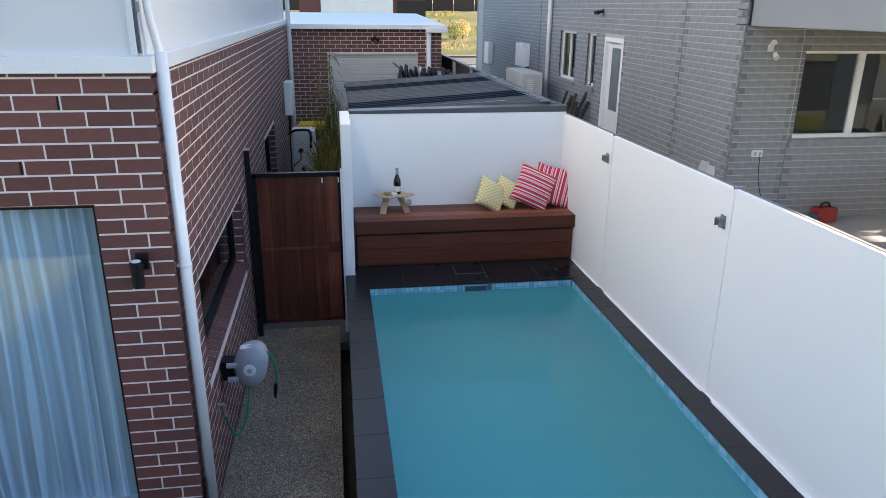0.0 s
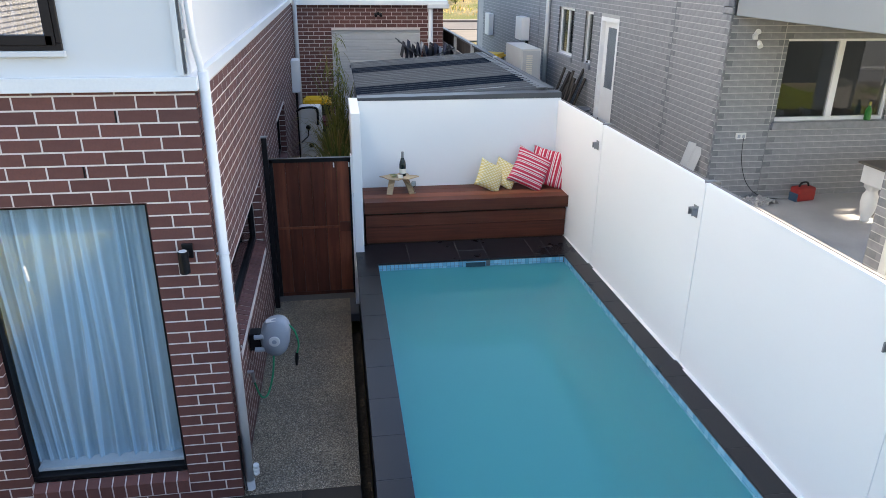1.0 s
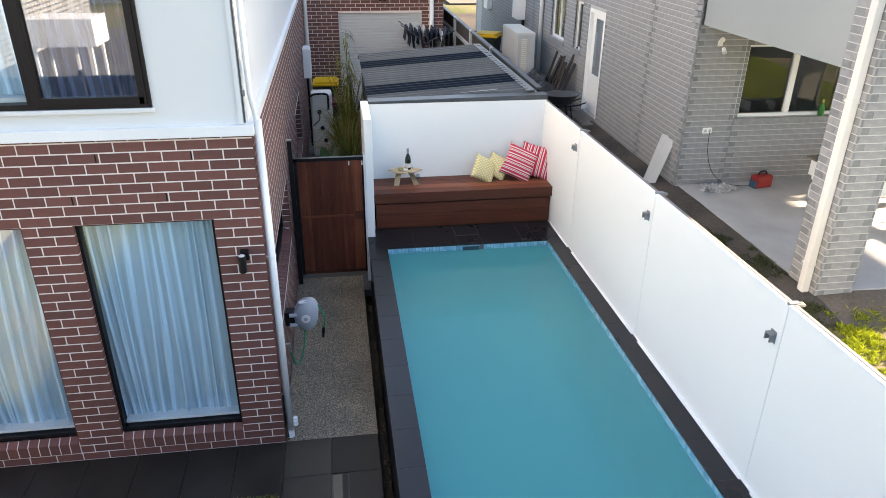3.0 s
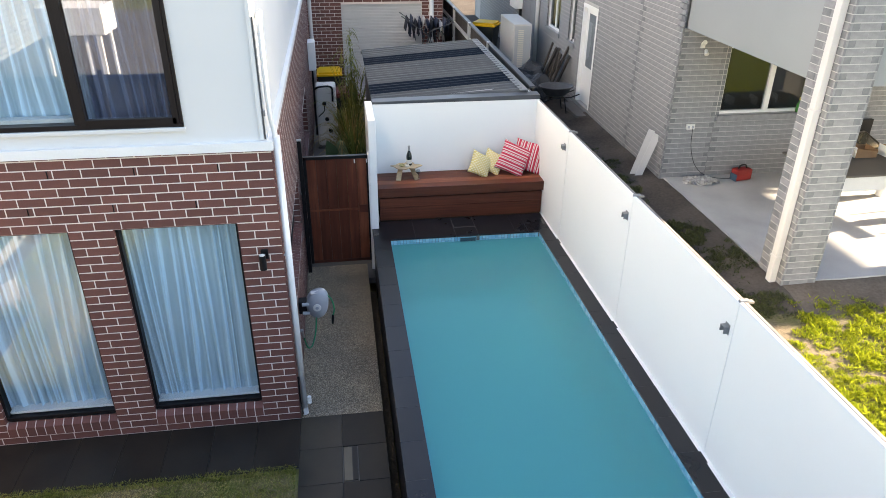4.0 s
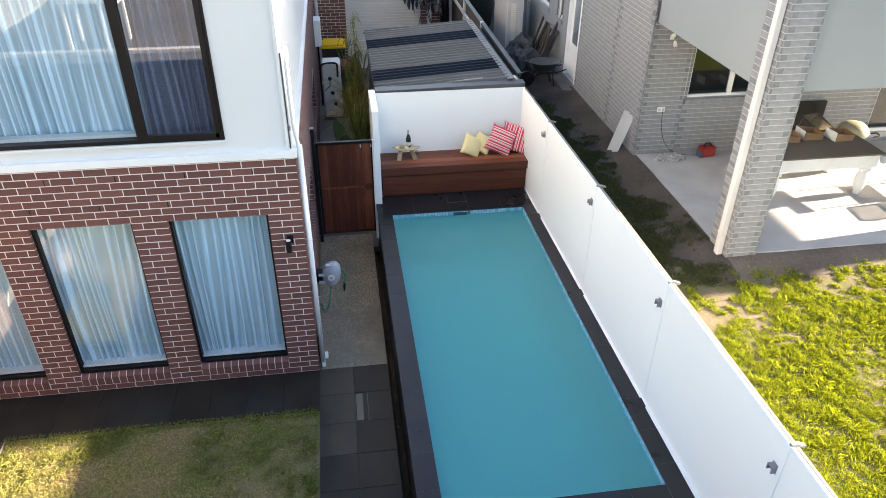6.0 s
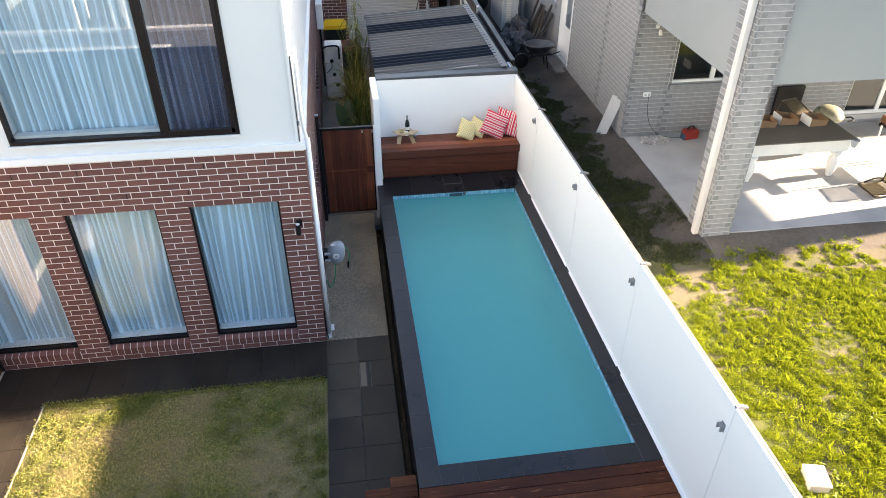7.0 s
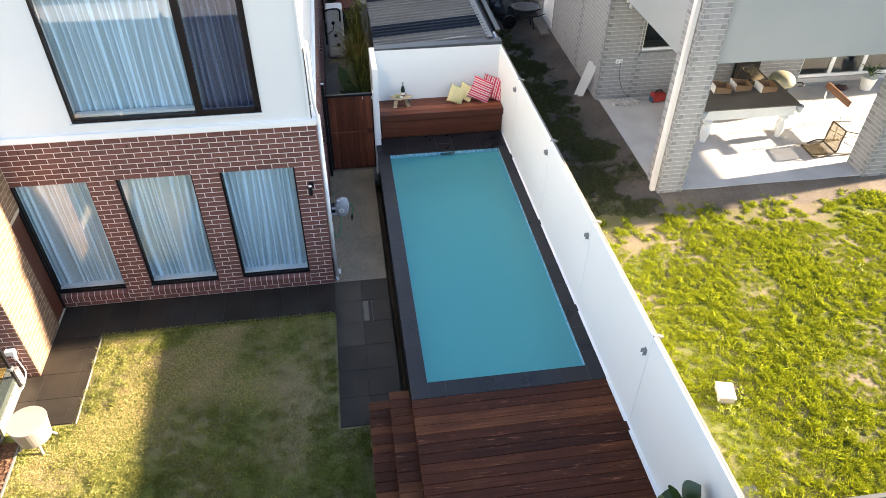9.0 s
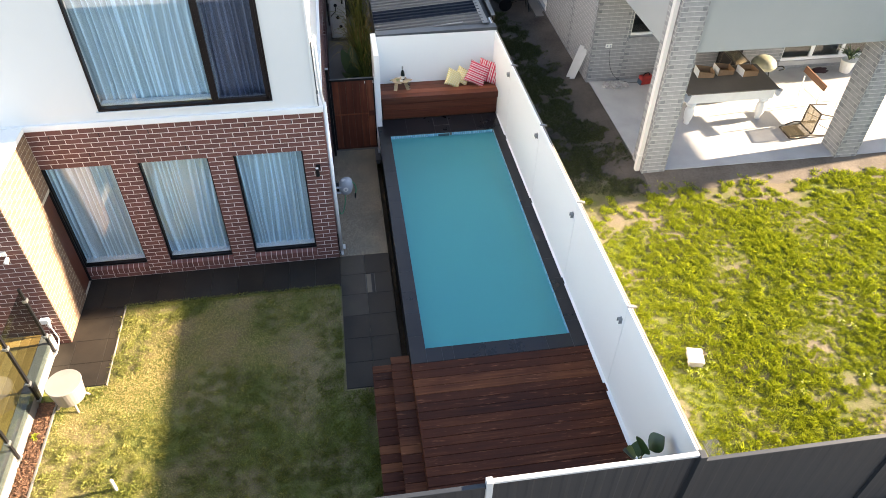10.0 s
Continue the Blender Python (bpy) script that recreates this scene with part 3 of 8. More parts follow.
def lawn_spots(n, x0, x1, y0, y1, seed):
    rng = np.random.default_rng(seed)
    return np.column_stack([rng.uniform(x0, x1, n), rng.uniform(y0, y1, n)])


lawn = grid_sheet("lawn_bed", -4.62, 0.42, -6.05, -0.74, -0.022, 0.15, 0.012, LAWNSOIL, "low lawn bed of soil and short growth", "ground")
pts = lawn_spots(300000, -4.36, 0.40, -6.05, -0.72, 3)
keep = ((pts[:, 0] < -0.03) | (pts[:, 1] < -3.03)) & ((pts[:, 0] > -3.70) | (pts[:, 1] < -2.45))
pts = pts[keep]
dens = field_noise(pts, 0.8, 2.0) + 0.4 * field_noise(pts, 2.6, 7.0)
rng = np.random.default_rng(5)
worn = np.exp(-((pts[:, 0] + 1.7) / 1.5) ** 2 - ((pts[:, 1] + 2.05) / 0.42) ** 2) + 0.6 * np.exp(-((pts[:, 0] + 2.3) / 0.7) ** 2 - ((pts[:, 1] + 1.35) / 0.25) ** 2)
dry = dens - 0.75 * worn + rng.uniform(-0.30, 0.30, len(pts)) < -0.17 - 0.10 * (pts[:, 0] + 2.0) - 0.30 * np.clip(-2.5 - pts[:, 1], 0, 1)
corner = np.clip((pts[:, 0] + 1.3) * 0.5, 0, 0.6) * np.clip((-2.6 - pts[:, 1]) * 0.8, 0, 1) + 0.5 * np.exp(-((pts[:, 0] + 0.1) / 0.16) ** 2) + 0.6 * (pts[:, 0] > 0.0) + 0.35 * np.exp(-((pts[:, 1] + 0.85) / 0.22) ** 2)
lush = ~dry & (field_noise(pts, 1.1, 21.0) + 0.5 * field_noise(pts, 4.5, 13.0) + corner + rng.uniform(-0.3, 0.3, len(pts)) > 0.28)
green_pts, lush_pts, dry_pts = pts[~dry & ~lush], pts[lush], pts[dry]
dry_pts = dry_pts[: int(len(dry_pts) * 0.75)]
for name, spots, material, label, seed in (("lawn_grass", green_pts, GRASS, "short olive-green lawn in the back yard", 11), ("lush_lawn_grass", lush_pts, GRASS_LUSH, "darker green patches of short lawn", 16)):
    tufty = np.clip(0.95 + 1.1 * field_noise(spots, 7.0, 5.0) + 0.6 * field_noise(spots, 2.2, 1.0), 0.45, 1.9)
    blades(name, spots, rng.uniform(0.016, 0.036, len(spots)) * tufty, rng.uniform(0.003, 0.006, len(spots)), material, label, seed, 1.5, -0.02)
blades("dry_lawn_grass", dry_pts, rng.uniform(0.010, 0.024, len(dry_pts)), rng.uniform(0.003, 0.006, len(dry_pts)), GRASS_DRY, "dry straw-coloured patches of short lawn", 15, 2.0, -0.02)
edge = lawn_spots(5000, -3.70, -0.03, -0.80, -0.70, 8)
blades("lawn_edge_grass", edge, rng.uniform(0.02, 0.045, len(edge)), rng.uniform(0.004, 0.007, len(edge)), GRASS, "longer ragged grass along the paving edge", 12, 0.9, -0.02)

grid_sheet("neighbour_lawn_bed", 3.80, 16.0, -6.1, 0.85, 0.735, 0.12, 0.02, NLAWNSOIL, "sandy ground under a patchy new lawn", "ground", 5.0)
tufts = lawn_spots(21000, 3.85, 13.5, -6.1, 0.45, 21)
mats = np.abs(field_noise(tufts, 1.55, 17.0))
dens = field_noise(tufts, 0.75, 9.0) + 0.5 * field_noise(tufts, 2.6, 3.0) + 0.9 * field_noise(tufts, 6.0, 6.0)
bare = np.clip((tufts[:, 1] + 0.60 + 0.40 * np.clip(6.6 - tufts[:, 0], 0, 1)) * 1.2, 0, 1.5) + np.clip((4.7 - tufts[:, 0]) * 0.8, 0, 0.6)
rng = np.random.default_rng(9)
sel = dens - bare + 0.84 + rng.uniform(-0.12, 0.12, len(tufts)) > 0
tufts, lush = tufts[sel], np.clip(dens[sel] * 1.2 + 0.55 + 0.5 * mats[sel], 0.15, 1.5)
PER_TUFT = 46
spread = rng.normal(0, 1, (len(tufts), PER_TUFT, 2)) * (0.024 + 0.022 * lush)[:, None, None]
pts = (tufts[:, None, :] + spread).reshape(-1, 2)
rise = np.exp(-(spread ** 2).sum(2) / 0.004) * (0.45 + 0.75 * lush)[:, None] * rng.uniform(0.6, 1.25, (len(tufts), 1))
blades("neighbour_grass", pts, rng.uniform(0.038, 0.066, len(pts)) * rise.reshape(-1), rng.uniform(0.0042, 0.0078, len(pts)), GRASS_N, "bright yellow-green patchy new lawn with tufts and bare sandy gaps", 13, 1.05, 0.735)


def bank(x, y):
    """Height of the soil that is heaped against the edge of the patio slab."""
    d = math.hypot(max(0.0, 5.96 - x), max(0.0, 0.74 - y, y - 8.0))
    lift = max(0.0, 1.0 - d / 0.75)
    return 0.722 + 0.105 * lift * lift * (3 - 2 * lift) + 0.012 * noise.noise((x * 2.1, y * 2.1, 3)) + 0.006 * noise.noise((x * 7, y * 7, 5))


for name, material, label, x0, x1, y0, y1 in (("soil_bank", PASSAGESOIL, "damp grey-brown soil heaped against the patio slab, its shade in the colour", 3.80, 5.955, 0.20, 9.0),
                                               ("soil_strip", SANDYSTRIP, "trodden sandy soil before the patio slab", 3.80, 14.2, -0.10, 0.20),
                                               ("soil_strip", SANDYSTRIP, "trodden sandy soil along the patio slab", 5.955, 14.2, 0.20, 0.738)):
    nx, ny = round((x1 - x0) / 0.09), round((y1 - y0) / 0.09)
    verts = [(x0 + (x1 - x0) * i / nx, y0 + (y1 - y0) * j / ny, bank(x0 + (x1 - x0) * i / nx, y0 + (y1 - y0) * j / ny)) for j in range(ny + 1) for i in range(nx + 1)]
    faces = [(j * (nx + 1) + i, j * (nx + 1) + i + 1, (j + 1) * (nx + 1) + i + 1, (j + 1) * (nx + 1) + i) for j in range(ny) for i in range(nx)]
    soil = sheet(name, verts, faces, material)
    for p in soil.data.polygons:
        p.use_smooth = True
    tagged(soil, label, "ground", kind="structure")
pts = lawn_spots(190000, 3.86, 5.9, 0.1, 8.4, 31)
rng = np.random.default_rng(10)
belt = 5.30 + 0.6 * np.clip((3.6 - pts[:, 1]) / 2.0, 0, 1) - 0.45 * np.clip((pts[:, 1] - 6.2) / 1.5, 0, 1)
fade = np.clip((0.55 - pts[:, 1]) / 0.4, 0, 1) * 0.40
dens = 0.75 * field_noise(pts, 1.5, 4.0) + 0.6 * field_noise(pts, 3.4, 8.0) + 0.4 * field_noise(pts, 8.0, 2.0)
pts = pts[dens - fade + np.clip((belt - pts[:, 0]) * 1.8, -0.9, 0.22) + rng.uniform(-0.25, 0.25, len(pts)) > 0.15]
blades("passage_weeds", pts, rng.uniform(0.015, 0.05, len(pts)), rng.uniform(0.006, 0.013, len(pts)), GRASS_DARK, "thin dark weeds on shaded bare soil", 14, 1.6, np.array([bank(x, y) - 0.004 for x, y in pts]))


# ---- pool ----
pool = thing("pool", "raised rectangular plunge pool with pale blue plaster and a mosaic waterline", "pool", (2.3, 0, 0))
PX0, PX1, PY0, PY1, PZ, WZ = 1.225, 3.435, -2.93, 2.86, 0.68, 0.592
JOINT = surface("pale_joint", (0.055, 0.055, 0.06), (0.10, 0.10, 0.105), 4, 90, 0.9, 0.1, 0.002)
bm = bmesh.new()
box(bm, 1.01, PX0, -3.18, 3.50, -0.3, PZ - 0.02)
box(bm, PX1, 3.60, -3.18, 3.50, -0.3, PZ - 0.02)
box(bm, PX0, PX1, -3.18, PY0, -0.3, PZ - 0.02)
box(bm, PX0, PX1, PY1, 3.50, -0.3, PZ - 0.02)
part("shell", bm, COPING, pool, "dark tiled outer pool wall")
bm = bmesh.new()
rings = []
for inset, z in ((0.012, PZ - 0.16), (0.012, -0.60), (0.05, -0.70), (0.14, -0.75)):
    rings.append([bm.verts.new(p) for p in ((PX0 + inset, PY0 + inset, z), (PX1 - inset, PY0 + inset, z), (PX1 - inset, PY1 - inset, z), (PX0 + inset, PY1 - inset, z))])
for lo, hi in zip(rings[1:], rings):
    for k in range(4):
        bm.faces.new((lo[k], hi[k], hi[(k + 1) % 4], lo[(k + 1) % 4]))
bm.faces.new(rings[-1])
bmesh.ops.recalc_face_normals(bm, faces=bm.faces[:])
bmesh.ops.reverse_faces(bm, faces=bm.faces[:])
part("basin", bm, PLASTER, pool, "pale blue plaster basin")
bm = bmesh.new()
for a in ((PX0, PX0 + 0.006, PY0, PY1), (PX1 - 0.006, PX1, PY0, PY1), (PX0 + 0.006, PX1 - 0.006, PY0, PY0 + 0.006), (PX0 + 0.006, PX1 - 0.006, PY1 - 0.006, PY1)):
    box(bm, *a, PZ - 0.16, PZ - 0.02)
part("tile_backing", bm, GROUT, pool)
bm = bmesh.new()
P = 0.0465
for r in range(3):
    z0 = PZ - 0.16 + r * P
    for i in range(int((PX1 - PX0) / P)):
        x = PX0 + 0.006 + i * P
        if not 2.22 < x < 2.49:
            box(bm, x + 0.002, x + P - 0.002, PY1 - 0.011, PY1 - 0.006, z0 + 0.002, z0 + P - 0.002)
        box(bm, x + 0.002, x + P - 0.002, PY0 + 0.006, PY0 + 0.011, z0 + 0.002, z0 + P - 0.002)
    for i in range(int((PY1 - PY0) / P)):
        y = PY0 + 0.006 + i * P
        box(bm, PX0 + 0.006, PX0 + 0.011, y + 0.002, y + P - 0.002, z0 + 0.002, z0 + P - 0.002)
        box(bm, PX1 - 0.011, PX1 - 0.006, y + 0.002, y + P - 0.002, z0 + 0.002, z0 + P - 0.002)
tagged(part("waterline_tiles", bm, MOSAIC, pool, "small blue glazed mosaic tiles"), kind="stuff")
skim = part("skimmer", cube(2.235, 2.485, PY1 - 0.02, PY1 - 0.004, PZ - 0.15, PZ - 0.026, 0.004), MOSAIC, pool, "pale blue skimmer mouth")
part("skimmer_throat", cube(2.245, 2.475, PY1 - 0.024, PY1 - 0.0195, PZ - 0.145, PZ - 0.032), surface("skimmer_inside", (0.015, 0.05, 0.065), (0.025, 0.07, 0.085), 4, 60, 0.5), skim)
for x in (1.95, 2.85):
    bm = bmesh.new()
    lathe(bm, [(0.05, 0), (0.05, 0.012), (0.03, 0.02)], 14)
    bmesh.ops.transform(bm, matrix=pose(x, PY1 - 0.012, 0.25, 90), verts=bm.verts[:])
    part("return_jet", bm, WHITE_PLASTIC, pool, "white return jet")


def coping_run(x0, x1, y0, y1, cuts, axis):
    edges = sorted(cuts)
    for a, b in zip(edges, edges[1:]):
        args = (a, b, y0, y1) if axis == "x" else (x0, x1, a, b)
        paver(*args, PZ, COPING, pool, "coping_tile", 0.0018, 0.018)


ys = [-3.19] + [-2.67 + 0.4735 * i for i in range(12)] + [2.868]
coping_run(0.99, PX0 + 0.008, 0, 0, ys, "y")
for a, b in zip(ys, ys[1:]):
    coping_run(PX1 - 0.008, 3.625 - 0.0040 * (a + b) / 2, 0, 0, [a, b], "y")
coping_run(0, 0, -3.19, PY0 + 0.008, [PX0 + 0.01, 1.468, 1.634, 2.104, 2.573, 3.043, PX1 - 0.01], "x")
coping_run(0, 0, PY1 - 0.008, 3.47, [0.99, 1.60, 2.19, 2.52, 3.08, 3.27, 3.612], "x")
bm = bmesh.new()
for a in ((1.0, PX0, -3.18, 2.86), (PX1, 3.60, -3.18, 2.86), (PX0, PX1, -3.18, PY0), (1.0, 3.60, 2.862, 3.46)):
    box(bm, *a, PZ - 0.0195, PZ - 0.0025)
part("coping_grout", bm, JOINT, pool, "pale tile joints")
lid = thing("skimmer_lid", "dark tile-filled skimmer lid with a pale metal edge", "lid", (2.375, 3.3, PZ))
part("rim", cube(2.195, 2.515, 3.125, 3.405, PZ - 0.002, PZ + 0.003), GROUT, lid)
part("tile_fill", cube(2.199, 2.511, 3.131, 3.405, PZ, PZ + 0.005), COPING, lid)
bm = bmesh.new()
bm.faces.new([bm.verts.new(p) for p in ((PX0 + 0.01, PY0 + 0.01, WZ), (PX1 - 0.01, PY0 + 0.01, WZ), (PX1 - 0.01, PY1 - 0.01, WZ), (PX0 + 0.01, PY1 - 0.01, WZ))])
water = tagged(part("water", bm, WATER), "still milky turquoise pool water", "water", kind="structure")
water.visible_shadow = False
# the pool's wall side runs parallel to the boundary wall, not square to the ends
for ob in [*pool.children, water]:
    if ob.name.startswith("coping_tile") and ob.data.vertices[0].co.y > 2.8:
        continue
    for v in ob.data.vertices:
        v.co.x += 0.0088 * max(0.0, v.co.x - PX0) / (PX1 - PX0) * (2.86 - v.co.y)

# ---- white boundary wall ----
SKEW = pose(3.69, 0, 0, 0, 0, 0.92)
wall = thing("boundary_wall", "smooth white painted panel wall along the pool", "wall", (3.68, 0, 0.6), kind="structure")
joints = [4.80, 2.59, 0.425, -1.725, -3.90, -6.10]
for a, b in zip(joints[1:], joints):
    part("panel", cube(0.0, 0.055, a + 0.008, b - 0.008, 0.30, 2.278, 0.004, SKEW, 1), PANEL_WHITE, wall)
for y in joints[1:-1]:
    part("joint_cover", cube(-0.006, 0.0, y - 0.025, y + 0.025, 0.30, 2.272, 0.002, SKEW, 1), PANEL_WHITE, wall)
    part("joint_post", cube(0.004, 0.085, y - 0.02, y + 0.02, 0.2, 2.292, 0.002, SKEW, 1), HOOKSTEEL, wall, "thin grey steel post end")
    part("post_lug", cube(0.05, 0.12, y - 0.03, y + 0.012, 2.262, 2.284, 0.003, SKEW, 1), CAPSTONE, wall, "short grey lug on the post end")
part("capping", cube(0.030, 0.062, -6.10, 4.80, 2.250, 2.281, 0.003, SKEW, 1), CAPSTONE, wall, "weathered grey-brown edge strip")
for a, b in zip(joints[1:], joints):
    part("retaining_board", cube(0.056, 0.11, a, b, -0.3, 0.75, 0, SKEW), CONCRETE, wall)
# a low plinth fills the wedge between the wall and the pool's edge tiles
foot_bm = bmesh.new()
lo = [foot_bm.verts.new((x, y, 0.2)) for x, y in ((3.645 + 0.0125 * 6.1, -6.1), (3.69 + 0.01606 * 6.1, -6.1), (3.69 - 0.01606 * 3.45, 3.45), (3.645 - 0.0125 * 3.45, 3.45))]
hi = [foot_bm.verts.new((v.co.x, v.co.y, PZ - 0.003)) for v in lo]
foot_bm.faces.new(lo[::-1])
foot_bm.faces.new(hi)
for k in range(4):
    foot_bm.faces.new((lo[k], lo[(k + 1) % 4], hi[(k + 1) % 4], hi[k]))
part("wall_foot", foot_bm, PANEL_WHITE, wall)
# rear part of the boundary: dark timber paling fence beside the shed and the garage
rearfence = thing("timber_fence", "dark weathered timber fence with paler posts", "fence", (3.8, 9, 0.5), kind="structure")
y = 4.81
while y < 17.5:
    part("paling", cube(3.74, 3.76, y, y + 0.29, 0.2, 2.28, 0.002), TIMBERFENCE, rearfence)
    y += 0.296
for y in (8.2, 10.4, 12.6, 14.8, 17.0):
    part("post", cube(3.68, 3.74, y, y + 0.09, 0.0, 2.33, 0.004), FENCE_CAP, rearfence, "pale post")
part("rail", cube(3.70, 3.74, 8.2, 17.4, 1.9, 1.98, 0.003), FENCE_CAP, rearfence, "pale rail")
# black strip covers the palings where the gap lies in shade
part("fence_lining", cube(3.70, 3.738, 4.83, 8.10, 2.02, 2.279), BLACK, rearfence, "black strip standing in for shade beside the shed")
part("top_rail", cube(3.69, 3.78, 4.81, 17.5, 2.28, 2.315, 0.004), DARK_STEEL, rearfence)

# ---- white end walls round the bench ----
tagged(part("wall_rear", cube(1.096, 3.66, 4.105, 4.23, 0.0, 2.302, 0.006), PANEL_WHITE), "smooth white rendered wall behind the bench", "wall", kind="structure")
tagged(part("wall_return", cube(0.990, 1.095, 3.235, 4.23, 0.0, 2.324, 0.008), PANEL_WHITE), "white rendered end wall beside the gate", "wall", kind="structure")

# ---- our house ----
house = thing("house", "two-storey house with dark red brick below and white render above", "house", (-3, 4, 0))
HZ = 3.115
W = [(-1.495, -0.385), (-2.970, -1.880), (-4.43, -3.355)]
WZ0, WZ1 = 0.26, 2.405
front, side = Face("y-", 0.0), Face("x+", 0.0)
holes = [(a, b, 0.094, WZ1) for a, b in W]
glazed = [(a, b, WZ0, WZ1) for a, b in W]
side_holes = [(0.62, 2.93, 1.02, 1.70), (5.6, 7.2, 0.95, 1.75)]
bm = bmesh.new()
pierced(bm, front, -4.42, -0.006, -0.3, HZ, 0.22, holes, 0.005)
front_wall = part("front_wall", bm, MORTAR, house, "dark red brick wall with pale mortar")
bm = bmesh.new()
pierced(bm, side, 0.215, 11.4, -0.3, HZ, 0.22, [(a, b, c - 0.115, d) for a, b, c, d in side_holes], 0.005)
box(bm, -0.22, -0.006, 0.006, 0.215, -0.3, HZ)
side_wall = part("side_wall", bm, MORTAR, house, "dark red brick side wall with pale mortar")
# window reveals and rowlock sills in brick
def sill_block(bm, x0, x1, inset):
    """A brick on edge: upright front, sloping top."""
    line = ((-0.010 + inset, 0.094 + inset), (-0.010 + inset, 0.203 - inset), (0.056, 0.246 - inset), (0.056, 0.094 + inset))
    l, r = [bm.verts.new((x0, y, z)) for y, z in line], [bm.verts.new((x1, y, z)) for y, z in line]
    bm.faces.new(l[::-1])
    bm.faces.new(r)
    for k in range(4):
        bm.faces.new((l[k], r[k], r[(k + 1) % 4], l[(k + 1) % 4]))
    bmesh.ops.recalc_face_normals(bm, faces=bm.faces[-6:])


for a, b in W:
    bm = bmesh.new()
    count = int((b - a) / 0.086)
    step = (b - a) / count
    for i in range(count):
        sill_block(bm, a + i * step + 0.005, a + (i + 1) * step - 0.005, 0.0)
    tagged(part("sill_bricks", bm, RED, front_wall, "sloping brick-on-edge window sill"), kind="stuff")
    bm = bmesh.new()
    sill_block(bm, a, b, 0.0025)
    part("sill_mortar", bm, MORTAR, front_wall)

    for fc, u0, u1 in ((Face("x+", a), 0.004, 0.05), (Face("x-", b), 0.004, 0.05)):
        bricks_joined(fc, courses(u0, u1, 0.258, WZ1, []), RED, front_wall, "reveal_bricks", 0.003, 0.001)
    bm = bmesh.new()
    for i in range(int((b - a) / 0.24) + 1):
        u = a + 0.24 * i
        box(bm, u, min(u + 0.229, b), 0.004, 0.05, WZ1 - 0.003, WZ1 + 0.001)
    tagged(part("reveal_bricks", bm, RED, front_wall), kind="stuff")

# white render and bands of the upper storey
UW = (-3.245, -0.715, 3.355, 5.30)
bm = bmesh.new()
pierced(bm, Face("y-", 0.012), -9.0, -0.03, HZ + 0.085, 6.3, 0.2, [UW])
part("upper_front_wall", bm, RENDER_WHITE, house, "smooth white rendered upper wall")
bm = bmesh.new()
pierced(bm, Face("x+", -0.03), 0.212, 11.4, HZ + 0.085, 6.3, 0.2, [])
part("upper_side_wall", bm, RENDER_WHITE, house, "smooth white rendered upper wall")
bm = cube(-9.0, 0.02, -0.035, 0.10, HZ, HZ + 0.085, 0.004)
part("front_band", bm, WHITE_METAL, house, "white metal band over the brickwork")
bm = cube(-0.10, 0.02, 0.10, 11.4, HZ, HZ + 0.085, 0.004)
part("side_band", bm, WHITE_METAL, house, "white metal band over the brickwork")
part("parapet_cap", cube(-9.05, 0.06, -0.05, 11.45, 6.3, 6.36, 0.004), WHITE_METAL, house)
bm = bmesh.new()
box(bm, -9.0, -0.22, 11.2, 11.4, -0.3, 6.3)
box(bm, -9.0, -8.8, 0.0, 11.2, -0.3, 6.3)
part("rear_wall", bm, RENDER_WHITE, house)
bm = bmesh.new()
box(bm, -8.8, -0.23, 0.23, 11.2, -0.02, 0.02)
box(bm, -8.8, -0.23, 0.23, 11.2, 2.75, 3.10)
box(bm, -8.8, -0.23, 2.6, 2.7, 0.02, 2.75)
box(bm, -8.8, -0.23, 2.6, 2.7, 3.10, 6.2)
part("inner_floor", bm, GREYRENDER, house)
# dark strip draws the shadow gap along the upper pipe, up to its top
part("vertical_trim", cube(-0.047, -0.036, -0.006, 0.012, HZ + 0.1, 4.26), DARK_STEEL, house, "narrow dark strip drawn for the shadow gap beside the upper pipe")
part("corner_strip", cube(-0.088, -0.052, -0.006, 0.010, HZ + 0.09, 6.2, 0.002), RENDER_WHITE, house, "narrow white corner strip")

# wing
wing = thing("house_wing", "single-storey red brick wing of the house with a white coping", "house", (-6, -1, 0))
WX, WY = -4.40, -1.46
wf, ws = Face("y-", WY), Face("x+", WX)
bm = bmesh.new()
pierced(bm, wf, -9.0, WX - 0.006, -0.3, HZ, 0.2, [], 0.005)
wing_front = part("front_wall", bm, MORTAR, wing, "dark red brick wall with pale mortar")
bm = bmesh.new()
pierced(bm, ws, WY + 0.20, -0.006, -0.3, HZ, 0.12, [(-0.40, -0.02, 0.0, 2.0)], 0.005)
wing_side = part("side_wall", bm, SUNMORTAR, wing, "red brick wall with low sunlight toned into its colours")
part("coping", cube(-9.0, WX + 0.03, WY - 0.03, -0.04, HZ, HZ + 0.075, 0.004), WHITE_METAL, wing, "white metal coping")
# made-up strip: blackens the pale mortar edge left beside the door panel
part("door_frame", cube(WX - 0.06, WX + 0.006, -0.024, -0.004, 0.0, 2.02, 0.002), BLACK, wing, "black strip laid over the mortar edge beside the panel")
part("door_panel", cube(WX - 0.06, WX - 0.03, -0.40, -0.026, 0.0, 2.0, 0.004), DOORWOOD, wing, "reddish brown timber panel")


